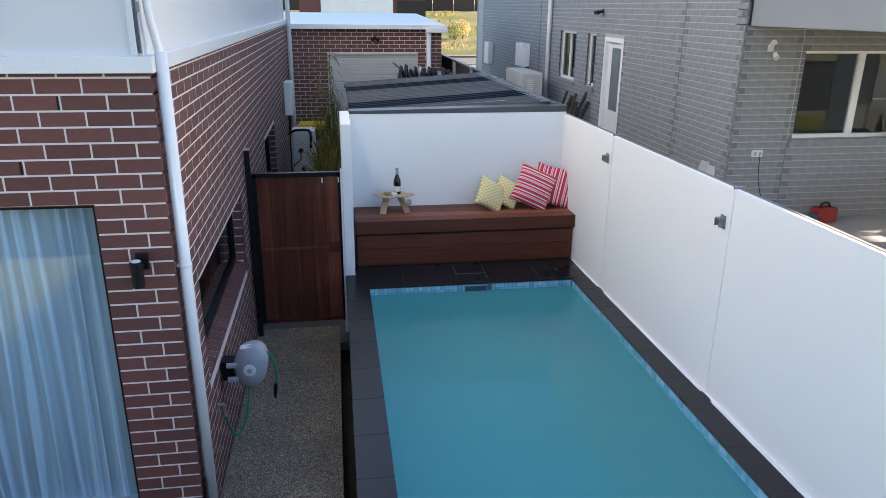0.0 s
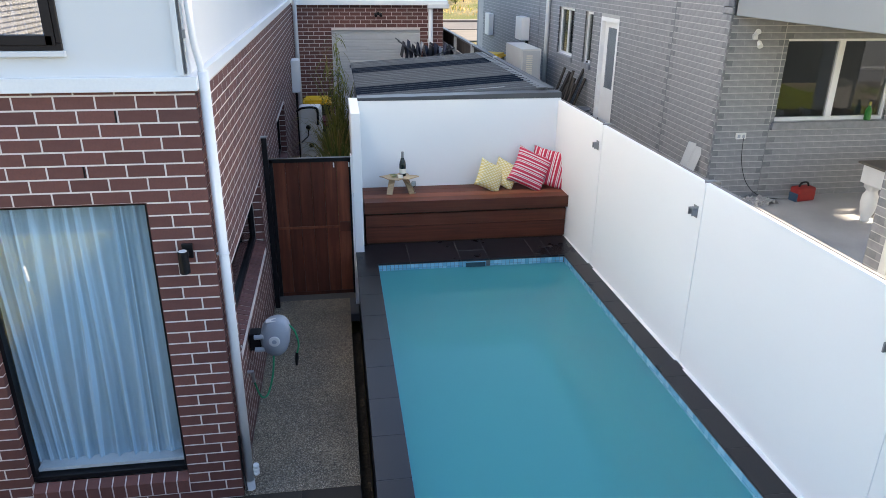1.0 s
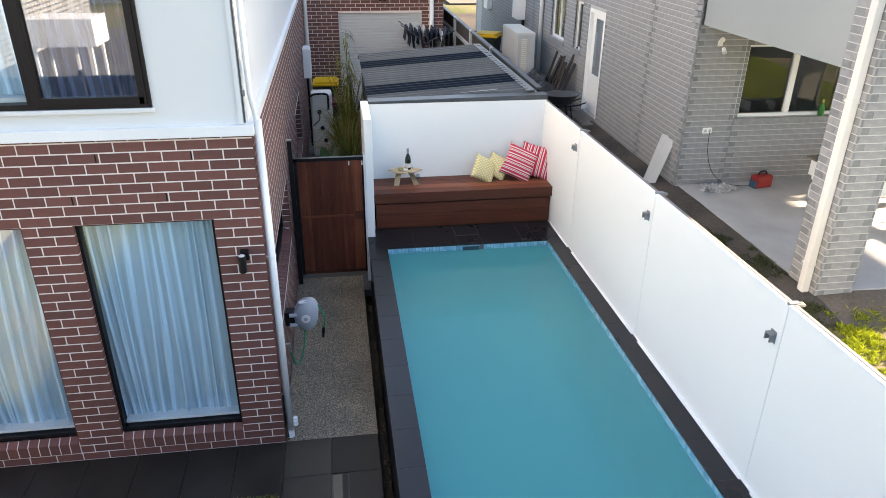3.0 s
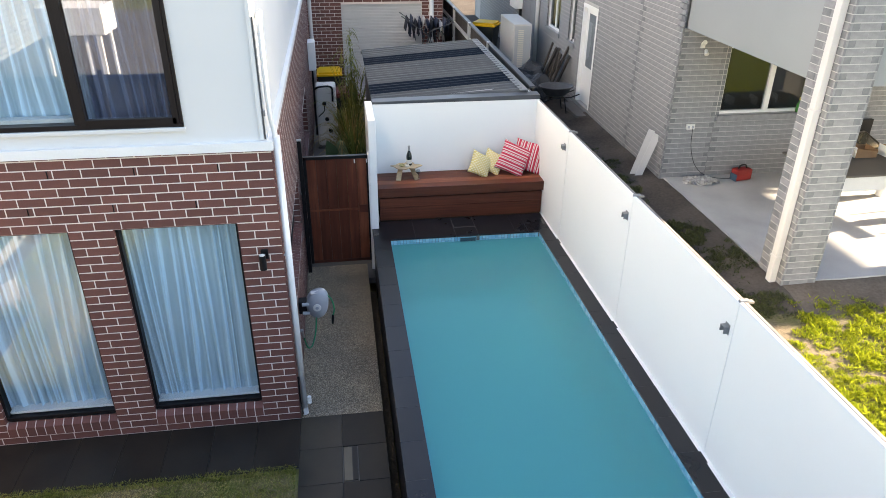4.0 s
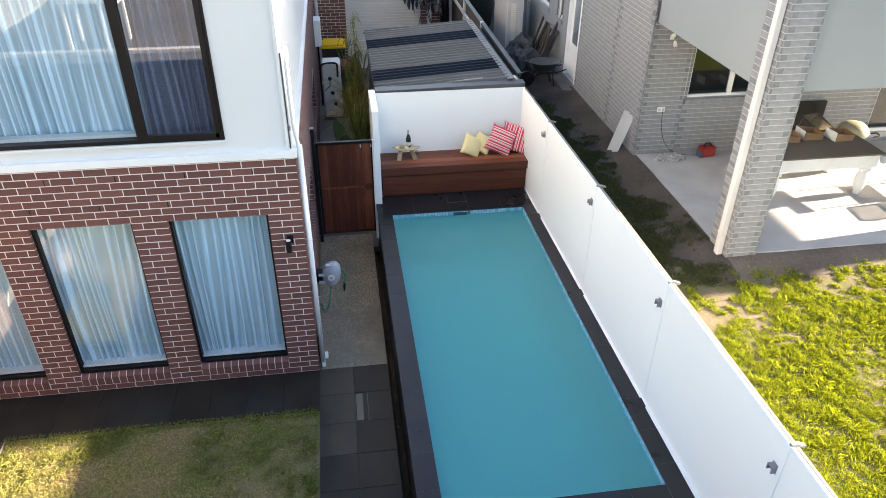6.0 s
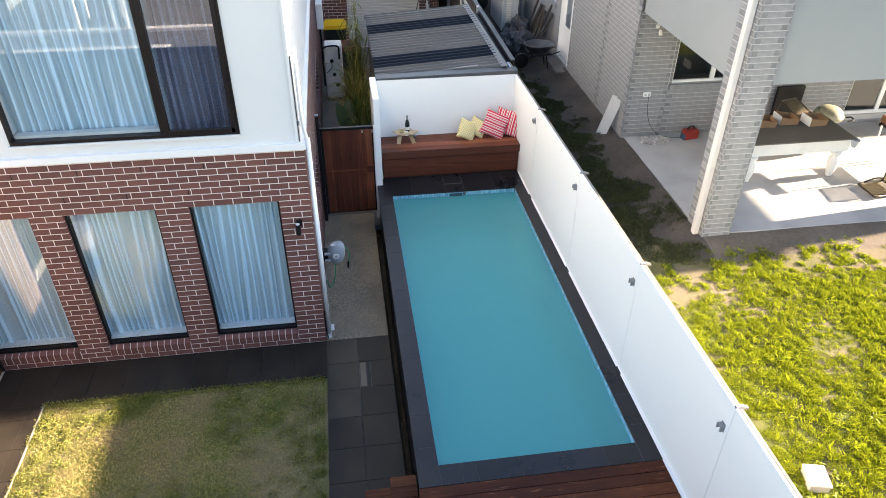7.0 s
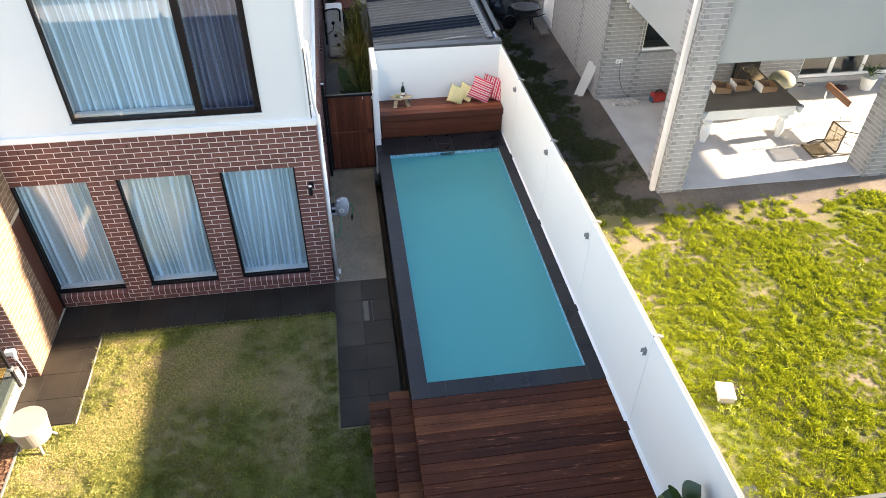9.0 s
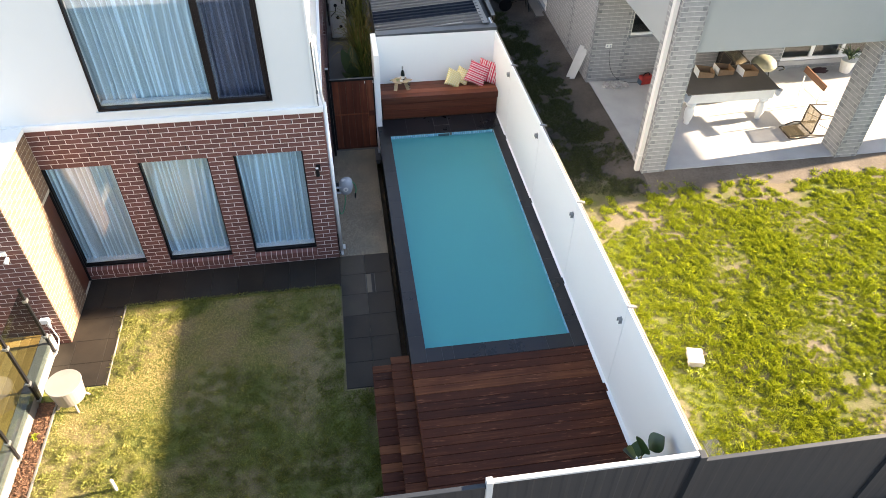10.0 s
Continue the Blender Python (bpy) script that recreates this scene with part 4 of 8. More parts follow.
def glazed_window(name, parent, label, x0, x1, z0, z1, y, bars=(), pane_mats=(), thick=0.042, deep=0.09, outer=BLACK):
    """A black metal window facing -y: outer frame, panes, inner sill board."""
    ob = part(name, cube(x0, x1, y, y + deep, z0, z0 + thick, 0.003, segments=1), outer, parent, label)
    part("window_frame", cube(x0, x1, y, y + deep, z1 - thick * 0.7, z1, 0.003, segments=1), outer, ob)
    part("window_frame", cube(x0, x0 + thick * 0.7, y, y + deep, z0 + thick, z1 - thick * 0.7, 0.003, segments=1), outer, ob)
    part("window_frame", cube(x1 - thick * 0.7, x1, y, y + deep, z0 + thick, z1 - thick * 0.7, 0.003, segments=1), outer, ob)
    edges = [x0 + thick * 0.7, *bars, x1 - thick * 0.7]
    for b in bars:
        part("mullion", cube(b - 0.045, b + 0.045, y + 0.005, y + deep, z0 + thick, z1 - thick * 0.7, 0.003, segments=1), outer, ob)
    for i, (a, b) in enumerate(zip(edges, edges[1:])):
        mat = pane_mats[i] if i < len(pane_mats) else GLASS
        part("pane", cube(a, b, y + 0.035, y + 0.041, z0 + thick, z1 - thick * 0.7), mat, ob)
    return ob


for a, b in W:
    w = glazed_window("window", house, "tall black-framed fixed window", a, b, WZ0, WZ1, 0.05)
    part("window_sill", cube(a - 0.1, b + 0.1, 0.222, 0.30, WZ0 + 0.02, WZ0 + 0.085, 0.003), WHITE_PLASTIC, w, "white inner sill")
    part("window_sill", cube(a + 0.03, b - 0.03, 0.094, 0.2215, WZ0 + 0.058, WZ0 + 0.086, 0.003), WHITE_METAL, w, "white inner sill")
    part("inner_reveal", cube(a - 0.0, b, 0.14, 0.30, WZ1, WZ1 + 0.05), WHITE_PLASTIC, w)
upper = glazed_window("window", house, "wide black-framed sliding window", *UW, -0.005, (-1.555,), (GLASS, FLYSCREEN), 0.042, 0.10, FRAMEBROWN)
part("sash", cube(-1.555, -1.50, -0.012, 0.03, UW[2] + 0.03, UW[3] - 0.03, 0.003), FRAMEBROWN, upper)
part("sash", cube(-1.50, -0.76, -0.012, 0.03, UW[2] + 0.03, UW[2] + 0.085, 0.003), FRAMEBROWN, upper)
part("sash", cube(-0.80, -0.745, -0.012, 0.03, UW[2] + 0.03, UW[3] - 0.03, 0.003), FRAMEBROWN, upper)
part("window_sill", cube(UW[0] + 0.03, -1.6, 0.10, 0.2, UW[2] + 0.03, UW[2] + 0.075, 0.003), WHITE_PLASTIC, upper, "white inner sill")
part("window_sill", cube(UW[0] - 0.03, UW[1] + 0.012, -0.022, 0.012, UW[2] - 0.035, UW[2] - 0.002, 0.004), RENDER_WHITE, upper, "thin white outer ledge")
for (y0, y1, z0, z1) in side_holes:
    w = part("window", cube(-0.16, -0.10, y0, y1, z0, z0 + 0.05, 0.002), BLACK, house, "narrow black-framed side window")
    part("window_frame", cube(-0.16, -0.10, y0, y1, z1 - 0.05, z1, 0.002), BLACK, w)
    part("window_frame", cube(-0.16, -0.10, y0, y0 + 0.05, z0 + 0.05, z1 - 0.05, 0.002), BLACK, w)
    part("window_frame", cube(-0.16, -0.10, y1 - 0.05, y1, z0 + 0.05, z1 - 0.05, 0.002), BLACK, w)
    part("pane", cube(-0.135, -0.129, y0 + 0.05, y1 - 0.05, z0 + 0.05, z1 - 0.05), DARKGLASS, w)
    bm = bmesh.new()
    count = round((y1 - y0) / 0.086)
    for i in range(count):
        yy = y0 + (i + 0.5) * (y1 - y0) / count
        box(bm, -0.12, 0.012, -0.037, 0.037, -0.10, 0.0, Matrix.Translation((0, yy, z0 - 0.030)) @ pose(0, 0, 0, 0, 16))
    tagged(part("sill_bricks", bm, RED, side_wall, "brick-on-edge sill"), kind="stuff")
    part("sill_mortar", cube(-0.118, 0.008, y0, y1, -0.096, -0.005, 0, Matrix.Translation((0, 0, z0 - 0.030)) @ pose(0, 0, 0, 0, 16)), MORTAR, side_wall)
    # dark panel stands in for the unlit room behind the pane
    part("blind", cube(-0.30, -0.29, y0, y1, z0, z1), DARK_STEEL, w, "dark panel in place of the unlit room behind the glass")
    bricks_joined(Face("y-", y1), courses(-0.098, -0.004, z0, z1, []), RED, side_wall, "reveal_bricks", 0.003, 0.001)
    bricks_joined(Face("y+", y0), courses(-0.098, -0.004, z0, z1, []), RED, side_wall, "reveal_bricks", 0.003, 0.001)
    part("sill_bed", cube(-0.218, -0.012, y0, y1, z0 - 0.114, z0 - 0.058), MORTAR, side_wall)
    part("lintel_edge", cube(-0.098, -0.004, y0, y1, z1 - 0.006, z1 - 0.001), DARK_STEEL, side_wall, "dark steel lintel")


def curtain(name, x0, x1, z0, z1, y, material, label, seed, fold=0.098, deep=0.028):
    """Hanging cloth with uneven folds that spread towards the hem."""
    nx, nz = int((x1 - x0) / 0.0065), 16
    verts, faces, phase = [], [], []
    for j in range(nz + 1):
        t = j / nz
        for i in range(nx + 1):
            x = x0 + (x1 - x0) * i / nx
            flow = 0.10 * t * noise.noise((x * 1.6, seed, 0.3)) + 0.05 * noise.noise((x * 2.2, seed, t * 0.9))
            ph = (x + flow) / fold + 1.1 * noise.noise((x * 3.4, seed + 3, t * 0.5)) + 0.35 * noise.noise((x * 11.0, seed + 5, t * 0.3))
            amp = deep * (0.7 + 0.5 * t) * (0.8 + 0.9 * noise.noise((x * 4.0, seed + 9, t * 0.8)))
            ridge = 1.0 - 2.0 * abs(math.sin(ph * math.pi)) ** 0.6
            small = 0.22 * (1.0 - 2.0 * abs(math.sin(ph * 2.63 * math.pi + seed)))
            verts.append((x, y - amp * (ridge + small), z1 + (z0 - z1) * t))
            phase.append((ph, t))
    for j in range(nz):
        for i in range(nx):
            k = j * (nx + 1) + i
            faces.append((k, k + nx + 1, k + nx + 2, k + 1))
    ob = sheet(name, verts, faces, material)
    cloth_uv = ob.data.uv_layers.new(name="cloth")
    for loop in ob.data.loops:
        cloth_uv.data[loop.index].uv = phase[loop.vertex_index]
    for p in ob.data.polygons:
        p.use_smooth = True
    return tagged(ob, label, "curtain", group="curtains")


for k, (a, b) in enumerate(W):
    curtain("curtain", a - 0.08, b + 0.08, WZ0 + 0.088, WZ1 + 0.15, 0.176, CURTAIN, "pale blue-white sheer curtain in loose folds", 2.0 + 5 * k)
curtain("curtain", UW[0] - 0.1, -1.50, 3.15, UW[3] + 0.1, 0.22, CURTAIN, "pale blue-white sheer curtain in close folds", 31.0, 0.10)
curtain("curtain", -1.62, UW[1] + 0.1, 3.15, UW[3] + 0.1, 0.33, CURTAIN_GREY, "grey-violet sheer curtain behind a dark pane", 45.0, 0.085)

# ---- downpipes ----
def bracketed_pipe(name, label, x, y, z0, z1, r=0.045, material=PIPEWHITE, foot=True):
    pipe = thing(name, label, "downpipe", (x, y, z0))
    bm = bmesh.new()
    tube(bm, [(x, y, z0), (x, y, z1)], r, 14)
    part("pipe", bm, material, pipe, smooth=True)
    z = z0 + 1.9
    while z < z1 - 0.2:
        bm = bmesh.new()
        lathe(bm, [(r + 0.001, 0), (r + 0.003, 0.003), (r + 0.003, 0.018), (r + 0.001, 0.021)], 14, (x, y, z))
        box(bm, x - r - 0.012, x - r + 0.01, y - 0.012, y + 0.012, z + 0.003, z + 0.018)
        part("bracket", bm, material, pipe)
        z += 1.9
    if foot:
        bm = bmesh.new()
        lathe(bm, [(r + 0.006, 0), (r + 0.010, 0.01), (r + 0.010, 0.09), (r + 0.004, 0.10)], 14, (x, y, z0))
        part("collar", bm, material, pipe)
    return pipe


dp = bracketed_pipe("downpipe", "round white downpipe at the brick corner", 0.046, 0.062, 0.10, 3.22, 0.034, foot=False)
bm = bmesh.new()
tube(bm, curve_points([(0.046, 0.062, 3.18), (0.030, 0.050, 3.30), (0.016, 0.036, 3.42), (0.010, 0.030, 3.7), (0.010, 0.030, 4.12), (0.010, 0.06, 4.24), (0.010, 0.18, 4.27)], 6), 0.022, 14)
part("upper_pipe", bm, PIPEWHITE, dp, smooth=True)
part("bracket", cube(-0.052, -0.02, -0.004, 0.02, 3.42, 3.47, 0.004), HOOKSTEEL, dp, "small grey clamp")
bm = bmesh.new()
tube(bm, [(0.046, 0.062, 0.10), (0.048, 0.055, 0.02)], 0.036, 14)
part("shoe", bm, PIPEWHITE, dp)
bm = bmesh.new()
for i in range(3):
    lathe(bm, [(0.018, 0), (0.024, 0.008), (0.024, 0.022), (0.018, 0.03)], 12, (0.105, 0.045, 0.16 + 0.034 * i))
part("cleanout_caps", bm, WHITE_PLASTIC, dp, "white ribbed outlet fitting")
bm = bmesh.new()
tube(bm, curve_points([(0.012, 0.015, 0.55), (0.012, 0.0, 0.40), (0.014, 0.004, 0.2), (0.035, -0.06, 0.10)], 6), 0.009, 8)
part("drain_hose", bm, BLACK, dp, "black drain hose")
bracketed_pipe("downpipe", "round white downpipe at the rear corner of the house", 0.06, 11.30, 0.0, 5.9)

# ---- wall light on the brick pier ----
wl = thing("wall_light", "charcoal cylinder wall light on the brick pier", "wall lamp", (-0.19, 0, 2.0))
part("back_plate", cube(-0.205, -0.135, -0.02, -0.002, 2.02, 2.12, 0.004), BLACK, wl)
bm = bmesh.new()
lathe(bm, [(0.030, 0), (0.034, 0.004), (0.034, 0.151), (0.030, 0.155)], 18, (-0.188, -0.075, 1.935))
part("lamp_body", bm, BLACK, wl, smooth=False)
part("arm", cube(-0.200, -0.160, -0.05, -0.018, 2.04, 2.08, 0.003), BLACK, wl)
bm = bmesh.new()
lathe(bm, [(0.026, 0), (0.026, 0.004)], 18, (-0.188, -0.075, 2.09))
part("lens", bm, WHITE_PLASTIC, wl, "pale lens")

# ---- hose reel ----
reel = thing("hose_reel", "light grey wall-mounted retractable hose reel with a green hose", "hose reel", (0.0, 1.15, 0.8))
REEL = surface("grey_reel_plastic", (0.30, 0.33, 0.37), (0.36, 0.39, 0.43), 4, 90, 0.45, 0.05, 0.001)
GREEN_HOSE = surface("green_hose", (0.01, 0.20, 0.09), (0.02, 0.27, 0.12), 6, 90, 0.45, 0.05, 0.001)
RC = Vector((0.222, 1.07, 0.805))
bm = bmesh.new()
seg = 28
profile = [(-0.08, 0.08), (-0.07, 0.13), (-0.045, 0.152), (0.045, 0.152), (0.075, 0.13), (0.09, 0.085), (0.10, 0.065)]
rings = []
for off, r in profile:
    ring = []
    for k in range(seg):
        a = k * math.tau / seg
        c, s = math.cos(a), math.sin(a)
        rr = r * (1.0 + 0.22 * max(0.0, math.cos(a - 0.75)) ** 5)
        ring.append(bm.verts.new(RC + Vector((c * rr * 0.82, -off, s * rr * 1.16))))
    rings.append(ring)
for a, b in zip(rings, rings[1:]):
    for k in range(seg):
        bm.faces.new((a[k], b[k], b[(k + 1) % seg], a[(k + 1) % seg]))
bm.faces.new(rings[0])
bm.faces.new(rings[-1][::-1])
bmesh.ops.recalc_face_normals(bm, faces=bm.faces[:])
part("drum_case", bm, REEL, reel, smooth=True)
bm = bmesh.new()
lathe(bm, [(0.048, 0), (0.048, 0.006), (0.04, 0.009)], 24)
bmesh.ops.transform(bm, matrix=Matrix.Translation(RC + Vector((0, -0.10, 0))) @ pose(0, 0, 0, 90), verts=bm.verts[:])
part("hub_cap", bm, WHITE_PLASTIC, reel, "round white hub badge")
bm = bmesh.new()
lathe(bm, [(0.02, 0), (0.02, 0.004)], 16)
bmesh.ops.transform(bm, matrix=Matrix.Translation(RC + Vector((0, -0.109, 0))) @ pose(0, 0, 0, 90), verts=bm.verts[:])
part("hub_ring", bm, REEL, reel)
bm = cube(-0.045, 0.045, -0.022, 0.022, 0.0, 0.012, 0.005, Matrix.Translation(RC + Vector((-0.02, -0.035, 0.166))) @ pose(0, 0, 0, 18, -6))
part("carry_handle", bm, WHITE_PLASTIC, reel, "pale handle")
part("wall_bracket", cube(0.006, 0.10, 1.02, 1.14, 0.70, 0.86, 0.008), BLACK, reel, "black swivel bracket")
bm = bmesh.new()
for z in (0.72, 0.84):
    bm = bmesh.new()
    tube(bm, [(0.05, 1.0, z), (0.13, 1.0, z)], 0.022, 12)
    part("bracket_knob", bm, REEL, reel)
bm = bmesh.new()
tube(bm, curve_points([(0.20, 1.02, 0.64), (0.18, 0.98, 0.46), (0.13, 0.92, 0.31), (0.085, 0.82, 0.36), (0.055, 0.72, 0.58)], 8), 0.009, 8)
part("feed_hose", bm, GREEN_HOSE, reel, "green feed hose", smooth=True)
bm = bmesh.new()
tube(bm, curve_points([(0.33, 1.06, 0.93), (0.39, 1.08, 0.84), (0.415, 1.09, 0.70), (0.395, 1.10, 0.60)], 8), 0.009, 8)
part("outlet_hose", bm, GREEN_HOSE, reel, "green hose end", smooth=True)
bm = bmesh.new()
tube(bm, [(0.395, 1.10, 0.61), (0.390, 1.10, 0.55), (0.384, 1.10, 0.48)], [0.014, 0.018, 0.011], 10)
part("nozzle", bm, BLACK, reel, "black nozzle")
bm = bmesh.new()
tube(bm, [(0.006, 0.72, 0.67), (0.06, 0.72, 0.67)], 0.014, 10)
tube(bm, [(0.05, 0.72, 0.67), (0.055, 0.72, 0.57)], 0.014, 10)
part("tap", bm, STEEL, reel, "brass-coloured tap")

# ---- gate ----
gate = thing("gate", "closed merbau side gate of vertical boards in a black steel frame", "gate", (0.5, 3.3, 0))
GX0, GX1, GY, GZ0, GZ1 = 0.10, 0.955, 3.30, 0.16, 1.80
x = GX0
for w in (0.142, 0.142, 0.142, 0.142, 0.142, 0.142):
    part("board", cube(x + 0.001, x + w - 0.001, GY - 0.012, GY + 0.010, GZ0 + 0.02, GZ1 - 0.01, 0.002, segments=1), GATEWOOD, gate)
    x += w
part("top_rail", cube(GX0 - 0.03, GX1 + 0.03, GY - 0.03, GY + 0.03, GZ1 - 0.02, GZ1 + 0.025, 0.003), BLACK, gate)
part("bottom_rail", cube(GX0 - 0.03, GX1 + 0.03, GY - 0.02, GY + 0.02, GZ0 - 0.02, GZ0 + 0.022, 0.003), GATEWOOD, gate)
part("mid_rail", cube(GX0, GX1, GY - 0.02, GY - 0.012, 0.985, 1.015, 0.002), GATEWOOD, gate)
part("stile", cube(GX0 - 0.03, GX0 + 0.012, GY - 0.03, GY + 0.03, GZ0 - 0.02, GZ1 + 0.02, 0.003), BLACK, gate)
part("stile", cube(GX1 - 0.008, GX1 + 0.03, GY - 0.03, GY + 0.03, GZ0 - 0.02, GZ1 + 0.02, 0.003), BLACK, gate)
part("latch_box", cube(GX1 - 0.13, GX1 - 0.01, GY - 0.022, GY - 0.013, 0.94, 1.06, 0.003), GATEWOOD, gate, "small square timber latch plate")
part("latch", cube(GX1 + 0.005, GX1 + 0.06, GY - 0.05, GY - 0.02, 1.36, 1.40, 0.003), BLACK, gate, "black latch")
for xx in (GX1 - 0.18, GX1 - 0.01):
    part("white_tag", cube(xx, xx + 0.014, GY - 0.034, GY - 0.030, GZ1 - 0.085, GZ1 - 0.03), WHITE_PLASTIC, gate, "small white tag")
post = thing("gate_post", "slim black steel gate post with a pale cap", "post", (0.045, 3.28, 0))
part("shaft", cube(0.012, 0.066, 3.25, 3.305, 0.0, 2.07, 0.003), BLACK, post)
part("cap", cube(0.008, 0.070, 3.246, 3.309, 2.07, 2.085, 0.002), STEEL, post)
tagged(part("gate_jamb", cube(0.970, 0.988, 3.24, 3.36, 0.0, 1.85, 0.003), WHITE_METAL), "white steel gate jamb on the end wall", "post")

# ---- bench ----
bench = thing("bench", "built-in merbau bench box with a thick overhanging seat", "bench", (2.4, 3.8, 0.68))
BX0, BX1, BY0 = 1.115, 3.640, 3.49
yy = BY0
for i, w in enumerate((0.1525, 0.1525, 0.1525, 0.1525)):
    part("seat_board", cube(BX0, BX1, yy, yy + w - 0.003, 1.175, 1.21, 0.003, segments=1), BENCHWOOD, bench)
    yy += w
part("seat_edge", cube(BX0, BX1, BY0 - 0.025, BY0 - 0.001, 1.068, 1.212, 0.004), BENCHEDGE, bench, "deep front edge board, shade darkened into its colour")
for z0, z1 in ((0.682, 0.884), (0.888, 1.040)):
    part("front_board", cube(BX0 + 0.015, BX1 - 0.015, BY0 + 0.012, BY0 + 0.034, z0, z1, 0.002, segments=1), BENCHWOOD, bench)
part("carcass", cube(BX0 + 0.02, BX1 - 0.02, BY0 + 0.04, 4.10, 0.6, 1.17), DARKSOIL, bench, "dark inside")

# ---- cushions ----
def cushion(name, label, size, thick, material, place, group):
    """A stuffed square cushion, standing on an edge in its own x-z plane."""
    n = 16
    verts, faces = [], []
    for s in (1, -1):
        for j in range(n + 1):
            for i in range(n + 1):
                u, v = 2 * i / n - 1, 2 * j / n - 1
                pinch = 1 - 0.10 * (1 - abs(u) ** 2) * abs(v) ** 3 - 0.0
                pinch_v = 1 - 0.10 * (1 - abs(v) ** 2) * abs(u) ** 3
                puff = ((1 - u * u) * (1 - v * v)) ** 0.38
                wr = 0.05 * noise.noise((u * 2.5 + size * 9, v * 2.5, s * 3)) * (1 - 0.5 * puff)
                verts.append((u * size / 2 * pinch_v, s * (thick / 2) * (puff + wr * min(1, puff * 3)), v * size / 2 * pinch))
    m = (n + 1) ** 2
    for k, flip in ((0, False), (m, True)):
        for j in range(n):
            for i in range(n):
                q = (k + j * (n + 1) + i, k + j * (n + 1) + i + 1, k + (j + 1) * (n + 1) + i + 1, k + (j + 1) * (n + 1) + i)
                faces.append(q if flip else q[::-1])
    me = bpy.data.meshes.new(name)
    me.from_pydata(verts, [], faces)
    me.update()
    bm = bmesh.new()
    bm.from_mesh(me)
    bmesh.ops.remove_doubles(bm, verts=bm.verts[:], dist=0.0004)
    for f in bm.faces:
        f.smooth = True
    bm.to_mesh(me)
    bm.free()
    me.materials.append(material)
    ob = new(name, me)
    ob.matrix_basis = place
    return tagged(ob, label, "cushion", group)


REDS = stripes_material("red_white_stripes", (0.60, 0.045, 0.085), (0.80, 0.68, 0.65), (0.56, 0.20, 0.23), 0.098, 0)
REDS_H = stripes_material("red_white_stripes_across", (0.60, 0.055, 0.10), (0.80, 0.68, 0.65), (0.56, 0.20, 0.23), 0.090, 2)
YELLOWS = dashes_material("yellow_leaf_print", (0.66, 0.52, 0.19), (0.78, 0.72, 0.50))
cushion("cushion", "large red and white striped cushion leaning in the bench corner", 0.49, 0.18, REDS, pose(3.490, 3.905, 1.452, -20, 9, -24), "cushions on the bench")
cushion("cushion", "large cushion with slanting red and white stripes on the bench", 0.48, 0.18, REDS_H, pose(3.232, 3.84, 1.452, -22, 24, -8), "cushions on the bench")
cushion("cushion", "small yellow cushion with a pale leaf print, half hidden", 0.34, 0.14, YELLOWS, pose(2.925, 3.91, 1.385, -24, 24, -18), "cushions on the bench")
cushion("cushion", "yellow cushion with a pale leaf print leaning forward", 0.37, 0.15, YELLOWS, pose(2.715, 3.84, 1.382, -26, 28, 8), "cushions on the bench")

# ---- little picnic table, bottle ----
table = thing("picnic_table", "small folding wooden wine table with crossed legs on the bench", "table", (1.57, 3.83, 1.21))
TC, TZ = Vector((1.57, 3.83, 0)), 1.41
bm = bmesh.new()
outline = [(-0.245, 0.03), (-0.20, 0.0), (-0.14, -0.115), (-0.02, -0.15), (0.03, -0.10), (0.10, -0.13), (0.245, -0.01), (0.21, 0.03), (0.13, 0.05), (0.12, 0.12), (0.02, 0.165), (-0.02, 0.11), (-0.10, 0.12), (-0.15, 0.07)]
tops = [bm.verts.new((TC.x + x, TC.y + y, TZ + 0.014)) for x, y in outline]
lows = [bm.verts.new((TC.x + x * 0.98, TC.y + y * 0.98, TZ)) for x, y in outline]
bm.faces.new(tops)
bm.faces.new(lows[::-1])
for k in range(14):
    bm.faces.new((lows[k], lows[(k + 1) % 14], tops[(k + 1) % 14], tops[k]))
part("tabletop", bm, RAWWOOD, table)
for a, b in (((1.44, 3.76), (1.50, 3.93)), ((1.72, 3.76), (1.64, 3.92))):
    for (xa, ya), (xb, yb) in ((a, b), ((a[0] + 0.02, b[1]), (b[0] - 0.02, a[1] + 0.03))):
        bm = bmesh.new()
        d = Vector((xb - xa, yb - ya, TZ - 1.21))
        m = Matrix.Translation((xa, ya, 1.212)) @ d.to_track_quat("Z", "Y").to_matrix().to_4x4()
        box(bm, -0.036, 0.036, -0.008, 0.008, 0, d.length, m)
        part("leg", bm, RAWWOOD, table)
bottle = thing("wine_bottle", "dark green sparkling wine bottle with a pale label", "bottle", (1.615, 3.85, TZ + 0.014))
BOTTLE_GLASS = surface("dark_bottle_glass", (0.006, 0.012, 0.008), (0.010, 0.018, 0.012), 9, 90, 0.12, 0.02, 0.001)
FOIL = surface("silver_foil", (0.28, 0.28, 0.27), (0.42, 0.42, 0.40), 9, 120, 0.35, 0.2, 0.001, 0.6)
CREAM = surface("cream_paper", (0.66, 0.62, 0.54), (0.74, 0.70, 0.62), 9, 90, 0.8, 0.05, 0.001)
bm = bmesh.new()
lathe(bm, [(0.036, 0), (0.042, 0.006), (0.042, 0.14), (0.036, 0.175), (0.02, 0.215), (0.0155, 0.24)], 20, (1.615, 3.85, TZ + 0.014))
part("glass_body", bm, BOTTLE_GLASS, bottle, smooth=True)
bm = bmesh.new()
